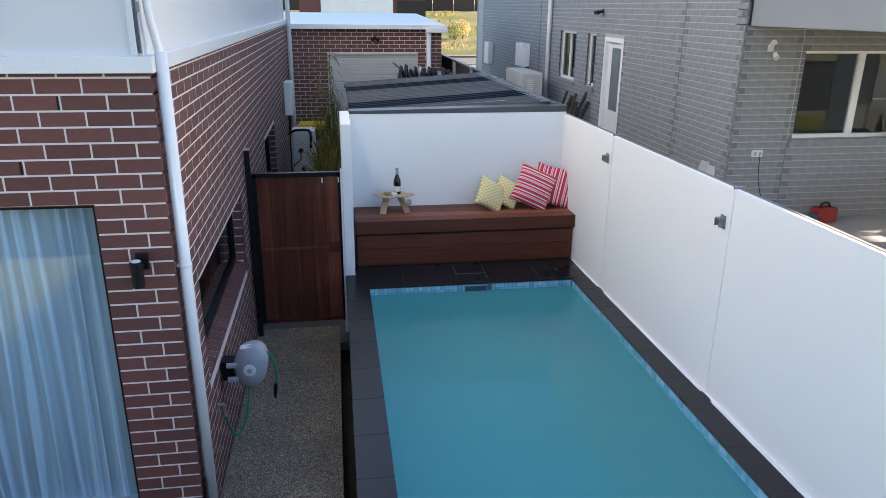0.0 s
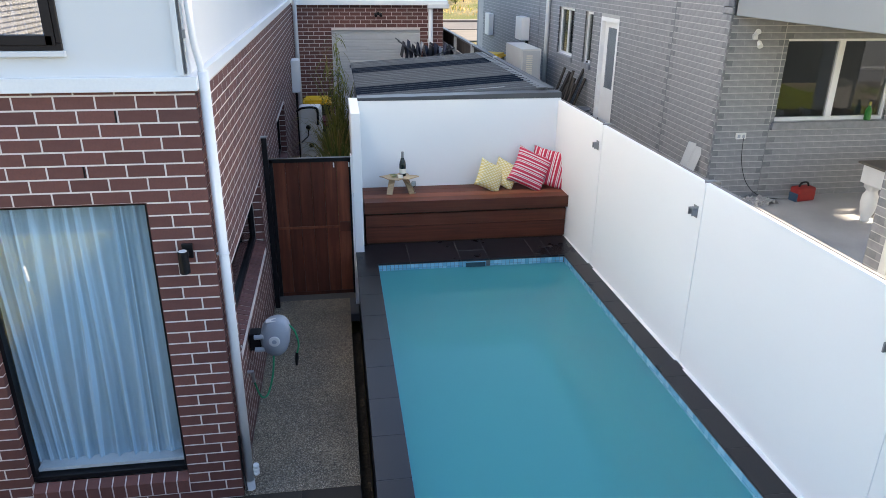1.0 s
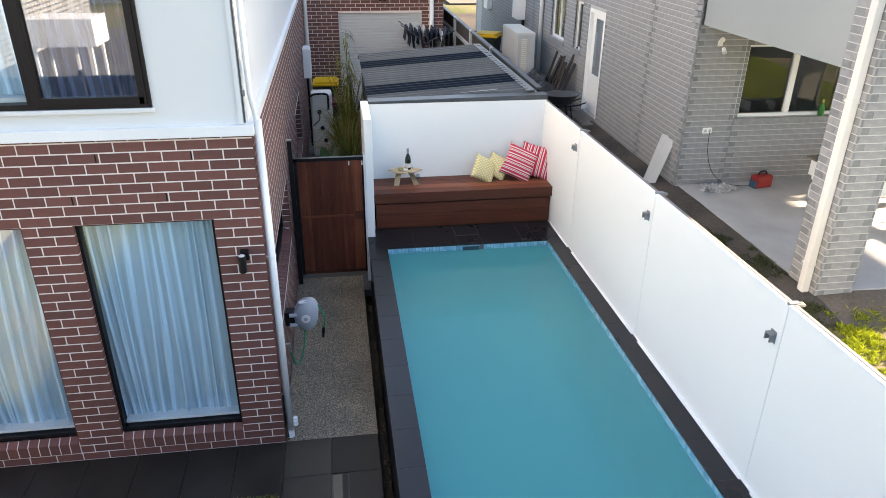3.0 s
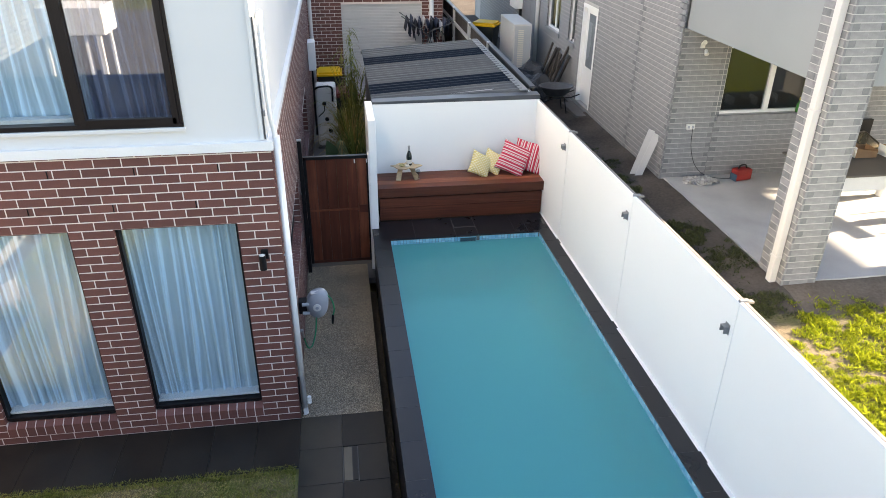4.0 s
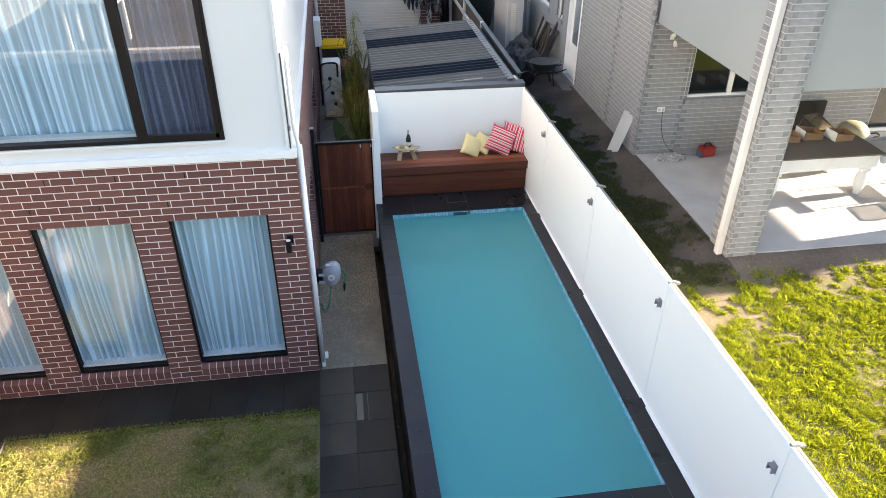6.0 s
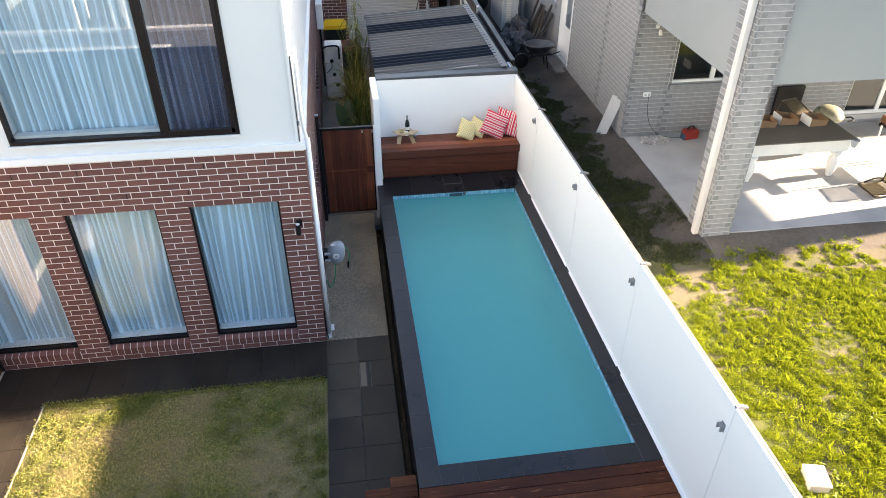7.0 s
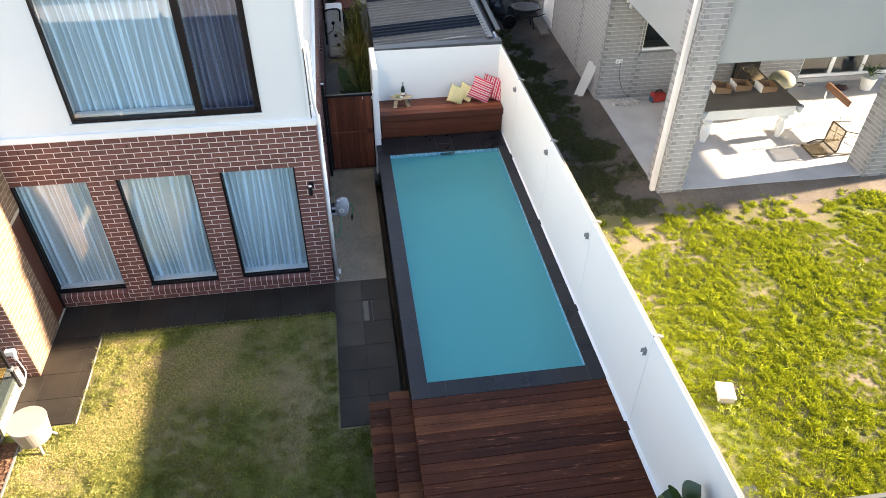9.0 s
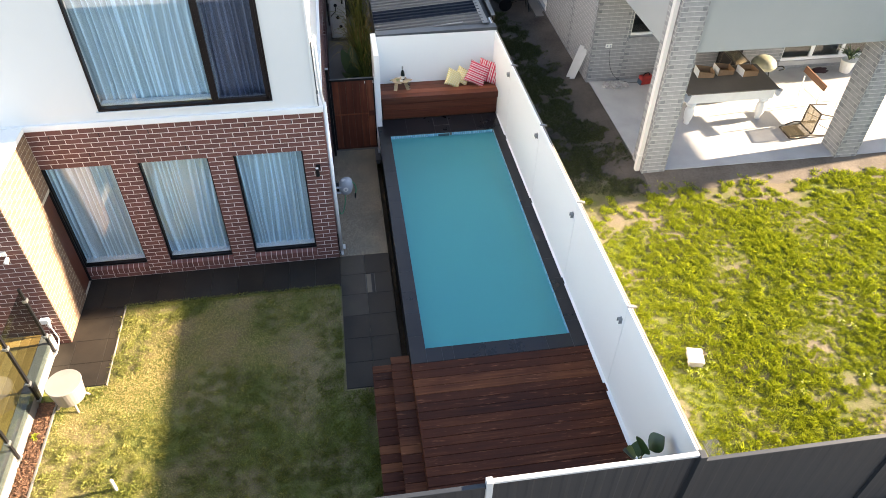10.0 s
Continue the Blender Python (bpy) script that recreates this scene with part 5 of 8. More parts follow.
lathe(bm, [(0.0175, 0.225), (0.0165, 0.28), (0.019, 0.285), (0.019, 0.30), (0.014, 0.305)], 16, (1.615, 3.85, TZ + 0.014))
part("foil_neck", bm, FOIL, bottle, "silver foil")
bm = bmesh.new()
lathe(bm, [(0.0428, 0.035), (0.0428, 0.095)], 20, (1.615, 3.85, TZ + 0.014))
part("paper_label", bm, CREAM, bottle, "cream paper label")
cheese = tagged(part("cheese_wedge", cube(1.55, 1.61, 3.75, 3.80, TZ + 0.0145, TZ + 0.045, 0.008), CREAM), "pale wedge of cheese on the small table", "food")
bowl_bm = bmesh.new()
lathe(bowl_bm, [(0.02, 0), (0.035, 0.012), (0.045, 0.03), (0.040, 0.03), (0.03, 0.016)], 16, (1.50, 3.80, TZ + 0.0145))
tagged(part("snack_bowl", bowl_bm, surface("olive_glaze", (0.25, 0.24, 0.10), (0.36, 0.34, 0.16), 9, 90, 0.3)), "small olive-coloured bowl on the small table", "bowl")
glass_bm = bmesh.new()
lathe(glass_bm, [(0.028, 0), (0.028, 0.003), (0.004, 0.006), (0.004, 0.07), (0.03, 0.10), (0.032, 0.13), (0.026, 0.15)], 14, (1.745, 3.80, 1.2105))
tagged(part("wine_glass", glass_bm, CLEARGLASS), "clear stemmed wine glass on the bench", "glass")

# ---- deck and steps ----
deck = thing("deck", "oiled merbau deck at pool height", "deck", (2.3, -4.6, 0))
y = -3.195
while y > -6.03:
    part("deck_board", cube(0.985, 3.645 - 0.0125 * y, y - 0.137, y, 0.655, 0.682, 0.003, segments=1), DECKING, deck)
    y -= 0.1415
part("joists", cube(1.02, 3.66, -6.0, -3.2, 0.45, 0.65), DARKSOIL, deck, "dark framing")
part("fascia", cube(0.985, 1.01, -6.03, -3.2, 0.48, 0.65, 0.003), DECKING, deck)
steps = thing("deck_steps", "two wide merbau steps beside the deck", "steps", (0.7, -4.4, 0))
for x0, x1, z, y1 in ((0.70, 1.005, 0.455, -2.84), (0.415, 0.72, 0.225, -2.80)):
    y = y1
    while y > -6.0:
        if not (x1 > 0.98 and y > -3.2):
            part("tread_board", cube(x0, x1 - 0.003, y - 0.137, y, z - 0.026, z, 0.003, segments=1), DECKING, steps)
        else:
            part("tread_board", cube(x0, 0.985, y - 0.137, y, z - 0.026, z, 0.003, segments=1), DECKING, steps)
        y -= 0.1415
    part("riser", cube(x0 + 0.012, x0 + 0.03, -6.0, y1 - 0.005, z - 0.225, z - 0.028, 0.002), DECKING, steps)
    part("step_end", cube(x0 + 0.03, min(x1, 0.97), y1 - 0.03, y1 - 0.008, z - 0.225, z - 0.028, 0.002), DECKING, steps)

# short filler pieces where the wall panels meet
for j in (2.59, 0.425, -1.725):
    e = 3.645 - 0.0125 * j
    tile = part("coping_tile", cube(e - 0.004, e + 0.026, j - 0.150, j - 0.005, PZ - 0.04, PZ - 0.001, 0.002, segments=1), COPING, pool)
e = 3.645 + 0.0125 * 3.9
part("filler_board", cube(e - 0.002, e + 0.030, -4.050, -3.905, 0.655, 0.681, 0.002, segments=1), DECKING, deck)

# ---- wall brackets along the white wall ----
for y, z in ((2.68, 2.035), (0.50, 2.015), (-1.66, 1.975), (-3.84, 1.955)):
    m = SKEW @ Matrix.Translation((0, y, z))
    hook = thing("wall_bracket", "small grey metal eye bracket on the white wall", "bracket", (SKEW @ Vector((0, y, z))), "wall brackets")
    part("plate", cube(-0.006, 0.0, -0.035, 0.035, -0.05, 0.05, 0.002, m, 1), HOOKSTEEL, hook)
    bm = bmesh.new()
    box(bm, -0.05, -0.006, -0.034, -0.024, -0.03, 0.03, m)
    box(bm, -0.05, -0.006, 0.024, 0.034, -0.03, 0.03, m)
    box(bm, -0.05, -0.006, -0.024, 0.024, 0.022, 0.032, m)
    part("eye", bm, HOOKSTEEL, hook)

# ---- steel fence across the back ----
fence = thing("steel_fence", "grey ribbed steel panel fence with pale capping", "fence", (0, -6.12, 0), kind="structure")


def fence_panel(x0, x1, z0, z1):
    verts, faces = [], []
    n = int((x1 - x0) / 0.022)
    for i in range(n + 1):
        x = x0 + (x1 - x0) * i / n
        s = (x % 0.19) / 0.19
        d = (0.010 if x < 3.8 else 0.003) * (1.0 if s < 0.3 else (1.0 - (s - 0.3) * 10 if s < 0.4 else (0.0 if s < 0.9 else (s - 0.9) * 10)))
        verts += [(x, -6.13 - d, z0), (x, -6.13 - d, z1)]
    faces = [(2 * i, 2 * i + 2, 2 * i + 3, 2 * i + 1) for i in range(n)]
    ob = sheet("fence_sheet", verts, faces, FENCE_STEEL, fence)
    solid = ob.modifiers.new("thickness", "SOLIDIFY")
    solid.thickness = 0.004
    part("capping", cube(x0, x1, -6.155, -6.105, z1 - 0.03, z1 + 0.01, 0.004, segments=1), FENCE_CAP if 1 < x0 < 3.7 else FENCE_STEEL, fence, "pale steel capping" if 1 < x0 < 3.7 else "grey steel capping")


for a, b in ((-8.0, -5.64), (-5.64, -3.26), (-3.26, -0.88), (-0.88, 1.49)):
    fence_panel(a + 0.03, b - 0.03, 0.0, 2.34)
    part("post", cube(b - 0.035, b + 0.035, -6.17, -6.09, 0.0, 2.44, 0.006), FENCE_STEEL if b < 1 else FENCE_CAP, fence)
fence_panel(1.53, 3.74, 0.0, 2.42)
part("post", cube(3.72, 3.80, -6.19, -6.09, 0.0, 2.43, 0.006), FENCE_STEEL, fence)
for i in range(5):
    a = 3.80 + 2.4 * i
    fence_panel(a, a + 2.36, 0.7, 2.28 - 0.04 * i)
    part("post", cube(a + 2.36, a + 2.41, -6.17, -6.09, 0.7, 2.32 - 0.04 * i, 0.006), FENCE_STEEL, fence)

# ---- shed roof behind the bench ----
shed = thing("shed", "lean-to shed with a grey corrugated roof and two dark translucent strips", "shed", (2.3, 6.2, 0))
part("body", cube(1.16, 3.48, 4.24, 8.0, 0.0, 2.10), DARK_STEEL, shed, "dark steel shed walls")


def corrugated(y0, y1, material, lift=0.0):
    """Roof sheets whose ribs run across, falling to the path side."""
    step = 0.0095
    n = int((y1 - y0) / step)
    verts, faces = [], []
    for i in range(n + 1):
        y = y0 + (y1 - y0) * i / n
        s = abs((y / 0.15) % 1.0 - 0.5)
        h = 0.036 * max(0.0, min(1.0, (s - 0.38) / 0.05))
        for x, z in ((1.115, 2.225), (3.43, 2.385)):
            verts.append((x, y, z + h + lift))
    faces = [(2 * i, 2 * i + 1, 2 * i + 3, 2 * i + 2) for i in range(n)]
    ob = sheet("roof_sheet" if material is ROOFSTEEL else "light_strip", verts, faces, material, shed, "" if material is ROOFSTEEL else "dark blue translucent strip")


for y0, y1, mat in ((4.30, 4.86, ROOFSTEEL), (4.86, 5.47, ROOFBLUE), (5.47, 6.83, ROOFSTEEL), (6.83, 7.37, ROOFBLUE), (7.37, 8.15, ROOFSTEEL)):
    corrugated(y0, y1, mat)
bm = bmesh.new()
for k, x in enumerate((1.45, 2.1, 2.8)):
    for y in (4.95, 5.25, 6.9, 7.2):
        lathe(bm, [(0.006, 0), (0.007, 0.004), (0.004, 0.008)], 8, (x, y, 2.225 + (x - 1.115) * 0.0691 + 0.006))
tagged(part("roof_screws", bm, WHITE_PLASTIC, shed, "pale screw heads"), kind="stuff")
bm = bmesh.new()
sides = [[bm.verts.new((x - 0.012 * k, y, z)) for x, z in ((3.385, 2.412), (3.51, 2.414), (3.51, 2.26), (3.498, 2.26), (3.498, 2.402), (3.385, 2.400))] for k, y in ((0, 4.25), (4.5, 8.16))]
bm.faces.new(sides[0])
bm.faces.new(sides[1][::-1])
for k in range(6):
    bm.faces.new((sides[0][k], sides[1][k], sides[1][(k + 1) % 6], sides[0][(k + 1) % 6]))
bmesh.ops.recalc_face_normals(bm, faces=bm.faces[:])
part("side_flashing", bm, FLASHING, shed, "grey side flashing")
bm = bmesh.new()
vs = [bm.verts.new(p) for p in ((1.10, 4.10, 2.304), (3.66, 4.10, 2.304), (3.66, 4.10, 2.372), (3.36, 4.10, 2.372), (1.10, 4.10, 2.338))]
ws2 = [bm.verts.new((v.co.x, 4.29, v.co.z + 0.002)) for v in vs]
bm.faces.new(vs)
bm.faces.new(ws2[::-1])
for k in range(5):
    bm.faces.new((vs[k], ws2[k], ws2[(k + 1) % 5], vs[(k + 1) % 5]))
bmesh.ops.recalc_face_normals(bm, faces=bm.faces[:])
part("end_plate", cube(1.115, 3.36, 4.286, 4.291, 2.16, 2.20), ROOFSTEEL, shed)
plate = bmesh.new()
plate.faces.new([plate.verts.new(p) for p in ((1.115, 4.296, 2.20), (3.49, 4.296, 2.24), (3.49, 4.296, 2.41), (3.38, 4.296, 2.40), (1.115, 4.296, 2.235))])
part("end_plate", plate, ROOFSTEEL, shed, "grey folded end plate").modifiers.new("thickness", "SOLIDIFY").thickness = 0.004
part("front_flashing", bm, DARK_STEEL, shed, "dark grey front flashing")
bm = bmesh.new()
vs = [bm.verts.new(p) for p in ((2.30, 4.31, 2.372), (2.95, 4.31, 2.412), (2.99, 4.36, 2.416), (2.72, 4.36, 2.396))]
bm.faces.new(vs)
part("loose_flashing", bm, HOOKSTEEL, shed, "grey bent strip of flashing")
part("roof_edge", cube(1.10, 3.42, 8.13, 8.17, 2.17, 2.22), DARK_STEEL, shed)
# solid black block gives the open gap its shade
part("gutter_gap", cube(3.51, 3.69, 4.30, 8.15, 2.10, 2.20), BLACK, shed, "black block standing in for the shaded gap beside the fence")

# ---- garage ----
garage = thing("garage", "red brick garage with white roller door and pale metal roof", "garage", (1.7, 14, 0))
gf = Face("y-", 12.57)
bm = bmesh.new()
pierced(bm, gf, -3.0, 3.40, -0.2, 3.0, 0.2, [(0.80, 2.86, 0.0, 2.44)], 0.005)
garage_wall = part("front_wall", bm, MORTAR, garage, "dark red brick wall")
bm = bmesh.new()
box(bm, 3.20, 3.40, 12.77, 18.5, -0.2, 3.05)
box(bm, -3.0, 3.40, 18.5, 18.7, -0.2, 3.2)
part("side_wall", bm, RED, garage)
bm = bmesh.new()
vs = [bm.verts.new(p) for p in ((-3.0, 12.45, 2.99), (3.50, 12.45, 2.99), (3.50, 18.7, 3.20), (-3.0, 18.7, 3.20), (-3.0, 12.45, 3.10), (3.50, 12.45, 3.08), (3.50, 18.7, 3.28), (-3.0, 18.7, 3.30))]
for q in ((3, 2, 1, 0), (4, 5, 6, 7), (0, 1, 5, 4), (1, 2, 6, 5), (2, 3, 7, 6), (3, 0, 4, 7)):
    bm.faces.new([vs[i] for i in q])
part("roof", bm, WHITE_METAL, garage, "white metal roof and gutter")
ROLLER = surface("chalky_roller_paint", (0.48, 0.48, 0.475), (0.56, 0.56, 0.55), 1.5, 60, 0.5)
roller = part("roller_door", cube(0.80, 2.86, 12.64, 12.68, 0.0, 2.44), ROLLER, garage, "white ribbed roller door")
for i in range(32):
    z = 0.01 + i * 0.076
    part("slat", cube(0.80, 2.86, 12.622, 12.64, z, min(z + 0.066, 2.44), 0.006, segments=1), ROLLER, roller)
part("door_handle", cube(1.75, 1.95, 12.61, 12.622, 0.92, 0.95), BLACK, roller, "black handle")
bracketed_pipe("downpipe", "white downpipe on the garage corner", 3.10, 12.50, 0.0, 2.95, 0.055)
part("gutter_end", cube(3.02, 3.52, 12.40, 12.56, 2.92, 3.02, 0.01), WHITE_METAL, garage)

# ---- passage: meter box, tank, bins, plants ----
meter = thing("meter_box", "pale grey steel meter box on the brick side wall", "meter box", (0.08, 9.8, 1.5))
part("case", cube(0.006, 0.15, 9.55, 10.0, 1.52, 2.12, 0.008), WHITE_METAL, meter)
part("lid", cube(0.150, 0.162, 9.56, 9.99, 1.54, 2.10, 0.004), WHITE_METAL, meter)
bm = bmesh.new()
tube(bm, [(0.07, 9.75, 1.52), (0.07, 9.75, 0.0)], 0.022, 8)
part("conduit", bm, BLACK, meter, "black conduit")
tank = thing("heat_pump_tank", "white slimline water tank with black pipe fittings", "tank", (0.36, 9.1, 0))
part("tank_body", cube(0.13, 0.56, 8.78, 9.25, 0.05, 1.36, 0.07, segments=4), WHITE_PLASTIC, tank, smooth=False)
part("plinth", cube(0.11, 0.58, 8.76, 9.27, 0.0, 0.05), PATH_CONCRETE, tank)
for line, r in (([(0.10, 8.80, 1.30), (0.22, 8.74, 1.37), (0.46, 8.75, 1.36), (0.485, 8.745, 1.2), (0.48, 8.74, 1.05)], 0.022), ([(0.30, 8.765, 0.98), (0.29, 8.74, 0.85), (0.22, 8.74, 0.78), (0.16, 8.74, 0.72)], 0.01)):
    bm = bmesh.new()
    tube(bm, curve_points(line, 6), r, 8)
    part("pipe", bm, BLACK, tank, "black pipe", smooth=True)
for x, z in ((0.30, 1.0), (0.34, 0.66), (0.40, 0.40)):
    bm = bmesh.new()
    lathe(bm, [(0.045, 0), (0.045, 0.02), (0.02, 0.045)], 14)
    bmesh.ops.transform(bm, matrix=pose(x, 8.782, z, 90), verts=bm.verts[:])
    part("valve", bm, BLACK, tank, "round black fitting")


def wheelie_bin(name, label, x, y, z, lid_mat, body_mat, turn=0):
    """A two-wheeled bin with a domed lid."""
    b = thing(name, label, "bin", (x, y, z))
    m = Matrix.Translation((x, y, z)) @ pose(0, 0, 0, 0, 0, turn)
    bm = bmesh.new()
    vs = [bm.verts.new(m @ Vector(p)) for p in ((-0.22, -0.26, 0.05), (0.22, -0.26, 0.05), (0.22, 0.22, 0.05), (-0.22, 0.22, 0.05), (-0.29, -0.33, 0.98), (0.29, -0.33, 0.98), (0.29, 0.33, 0.98), (-0.29, 0.33, 0.98))]
    for q in ((3, 2, 1, 0), (4, 5, 6, 7), (0, 1, 5, 4), (1, 2, 6, 5), (2, 3, 7, 6), (3, 0, 4, 7)):
        bm.faces.new([vs[i] for i in q])
    part("bin_body", bm, body_mat, b)
    bm = bmesh.new()
    box(bm, -0.31, 0.31, -0.37, 0.33, 0.98, 1.02, m)
    box(bm, -0.26, 0.26, -0.32, 0.28, 1.02, 1.07, m)
    part("bin_lid", bm, lid_mat, b)
    for s in (-1, 1):
        bm = bmesh.new()
        tube(bm, [m @ Vector((s * 0.22, 0.27, 0.10)), m @ Vector((s * 0.27, 0.27, 0.10))], 0.10, 14)
        part("wheel", bm, BLACK, b)
    bm = bmesh.new()
    tube(bm, [m @ Vector((-0.25, 0.37, 0.95)), m @ Vector((0.25, 0.37, 0.95))], 0.016, 8)
    part("bin_handle", bm, body_mat, b)
    return b


YELLOW = surface("yellow_bin_plastic", (0.62, 0.36, 0.006), (0.72, 0.44, 0.01), 3, 80, 0.45, 0.05, 0.001)
BURGUNDY = surface("burgundy_bin_plastic", (0.10, 0.012, 0.02), (0.14, 0.02, 0.03), 3, 80, 0.45, 0.05, 0.001)
BINGREEN = surface("dark_bin_plastic", (0.012, 0.016, 0.014), (0.022, 0.026, 0.024), 3, 80, 0.5, 0.05, 0.001)
wheelie_bin("wheelie_bin", "dark wheelie bin with a bright yellow lid", 0.42, 11.55, 0, YELLOW, BINGREEN)
wheelie_bin("wheelie_bin", "dark wheelie bin with a burgundy lid", 0.72, 10.55, -0.25, BURGUNDY, BINGREEN, 10)
wheelie_bin("wheelie_bin", "dark wheelie bin with a yellow lid beside the grey house", 4.75, 13.6, 0.72, YELLOW, BINGREEN, 60)

GRASS_TALL = leaf_material("tall_grass_leaf", (0.075, 0.105, 0.018), (0.26, 0.25, 0.06))
STRAW = leaf_material("dry_straw", (0.24, 0.17, 0.05), (0.46, 0.34, 0.12))
BANANA = leaf_material("broad_leaf", (0.06, 0.10, 0.045), (0.11, 0.16, 0.075), 0.4)


def strap_leaves(bm, base, count, length, spread, width, seed, droop=0.55, upright=0.8):
    """Arching strap leaves from one crown, folded along the middle."""
    rng = np.random.default_rng(seed)
    for _ in range(count):
        a, ln = rng.uniform(0, math.tau), length * rng.uniform(0.6, 1.1)
        out = spread * rng.uniform(0.3, 1.0)
        d, s = Vector((math.cos(a), math.sin(a), 0)), Vector((-math.sin(a), math.cos(a), 0))
        prev = None
        for i in range(7):
            t = i / 6
            p = Vector(base) + d * (out * ln * t ** 1.3) + Vector((0, 0, ln * (upright * t - droop * t ** 3 * out)))
            w = width * (0.5 + 1.2 * t) * (1 - t) ** 0.7 + 0.0015
            row = [bm.verts.new(p - s * w), bm.verts.new(p + Vector((0, 0, -w * 0.4))), bm.verts.new(p + s * w)]
            if prev:
                bm.faces.new((prev[0], prev[1], row[1], row[0]))
                bm.faces.new((prev[1], prev[2], row[2], row[1]))
            prev = row


def clump(name, label, base, mats, category="plant"):
    ob = thing(name, label, category, base)
    for k, (nm, mat, count, length, spread, width, droop, up) in enumerate(mats):
        bm = bmesh.new()
        strap_leaves(bm, base, count, length, spread, width, 17 + 7 * k + abs(int(base[1] * 10)), droop, up)
        part(nm, bm, mat, ob)
    return ob


tagged(part("planting_bed", cube(0.66, 1.10, 4.3, 8.4, -0.02, 0.03), DARKSOIL), "narrow dark planting bed along the shed", "ground", kind="structure")
DARKSTRAP = leaf_material("dark_strap_leaf", (0.06, 0.095, 0.022), (0.20, 0.23, 0.055))
DEEPSTRAP = leaf_material("deep_strap_leaf", (0.04, 0.07, 0.018), (0.13, 0.165, 0.045))


def reeds(stems, leaves, plumes, base, count, height, radius, seed):
    """Canes that lean outwards, with long drooping blades along them and feathery tips on some."""
    rng = np.random.default_rng(seed)
    for k in range(count):
        a, r = rng.uniform(0, math.tau), radius * rng.uniform(0.1, 1) ** 0.5
        foot = Vector(base) + Vector((math.cos(a) * r, math.sin(a) * r, 0))
        h = height * rng.uniform(0.45, 1.0)
        lean = Vector((math.cos(a), math.sin(a), 0)) * h * rng.uniform(0.0, 0.09)
        line = [foot + lean * t ** 2 + Vector((0, 0, h * t)) for t in (0, 0.25, 0.5, 0.75, 1.0)]
        tube(stems, line, [0.006, 0.006, 0.005, 0.004, 0.002], 5)
        for i in range(int(h / 0.055)):
            t = 0.15 + 0.85 * (i + rng.uniform(0, 1)) / (h / 0.055)
            if t > 1:
                continue
            p0 = foot + lean * t ** 2 + Vector((0, 0, h * t))
            b = rng.uniform(0, math.tau)
            d, s = Vector((math.cos(b), math.sin(b), 0)), Vector((-math.sin(b), math.cos(b), 0))
            ln, w0, prev = rng.uniform(0.22, 0.44), rng.uniform(0.008, 0.016), None
            for j in range(5):
                u = j / 4
                p = p0 + d * ln * (0.75 * u) + Vector((0, 0, ln * (0.75 * u - 1.25 * u * u)))
                w = w0 * (1 - u) ** 0.6 + 0.001
                row = [leaves.verts.new(p - s * w), leaves.verts.new(p + s * w)]
                if prev:
                    leaves.faces.new((prev[0], prev[1], row[1], row[0]))
                prev = row
        if k % 3 == 0:
            tip = line[-1]
            for i in range(26):
                b, ln = rng.uniform(0, math.tau), rng.uniform(0.10, 0.28)
                d, s = Vector((math.cos(b), math.sin(b), 0)), Vector((-math.sin(b), math.cos(b), 0)) * 0.004
                p = tip - Vector((0, 0, 0.35 * rng.uniform(0, 1)))
                e = p + d * ln * 0.35 + Vector((0, 0, ln * rng.uniform(-0.6, 0.7)))
                q = [p - s, p + s, e + s * 0.4, e - s * 0.4]
                plumes.faces.new([plumes.verts.new(v) for v in q])


def reed_clump(label, base, count, height, radius, leaf_mat, seed, dry=0, arching=110):
    ob = thing("ornamental_grass", label, "plant", base)
    stems, leaves, plumes = bmesh.new(), bmesh.new(), bmesh.new()
    reeds(stems, leaves, plumes, base, count, height, radius, seed)
    if count:
        part("canes", stems, GRASS_TALL, ob)
        part("blades", leaves, leaf_mat, ob)
        part("plumes", plumes, STRAW, ob, "dry straw-coloured plumes")
    if dry:
        bm = bmesh.new()
        strap_leaves(bm, base, dry, height * 0.98, 0.60, 0.009, seed + 3, 1.55, 1.08)
        part("dry_leaves", bm, STRAW, ob, "dry straw-coloured leaves")
    bm = bmesh.new()
    strap_leaves(bm, base, arching, height * 0.95, 0.42, 0.011, seed + 6, 1.7, 1.05)
    part("arching_leaves", bm, leaf_mat, ob)


reed_clump("tall feathery reed with yellow-green blades and a few straw plumes", (0.86, 7.55, 0.02), 12, 2.80, 0.07, GRASS_TALL, 5, 0, 130)
reed_clump("arching grass with a fountain of straw-coloured leaves", (0.78, 6.85, 0.02), 0, 2.00, 0.10, GRASS_TALL, 8, 190, 190)
reed_clump("dense green arching grass beside the shed", (0.86, 6.15, 0.02), 0, 1.75, 0.12, DARKSTRAP, 11, 14, 300)
reed_clump("dark green arching grass near the gate", (0.88, 5.35, 0.02), 0, 1.55, 0.12, DEEPSTRAP, 14, 12, 300)
clump("ornamental_grass", "low dark strappy plant behind the gate", (0.88, 4.65, 0.02), [("green_leaves", DEEPSTRAP, 260, 1.35, 0.42, 0.014, 1.6, 1.0)])


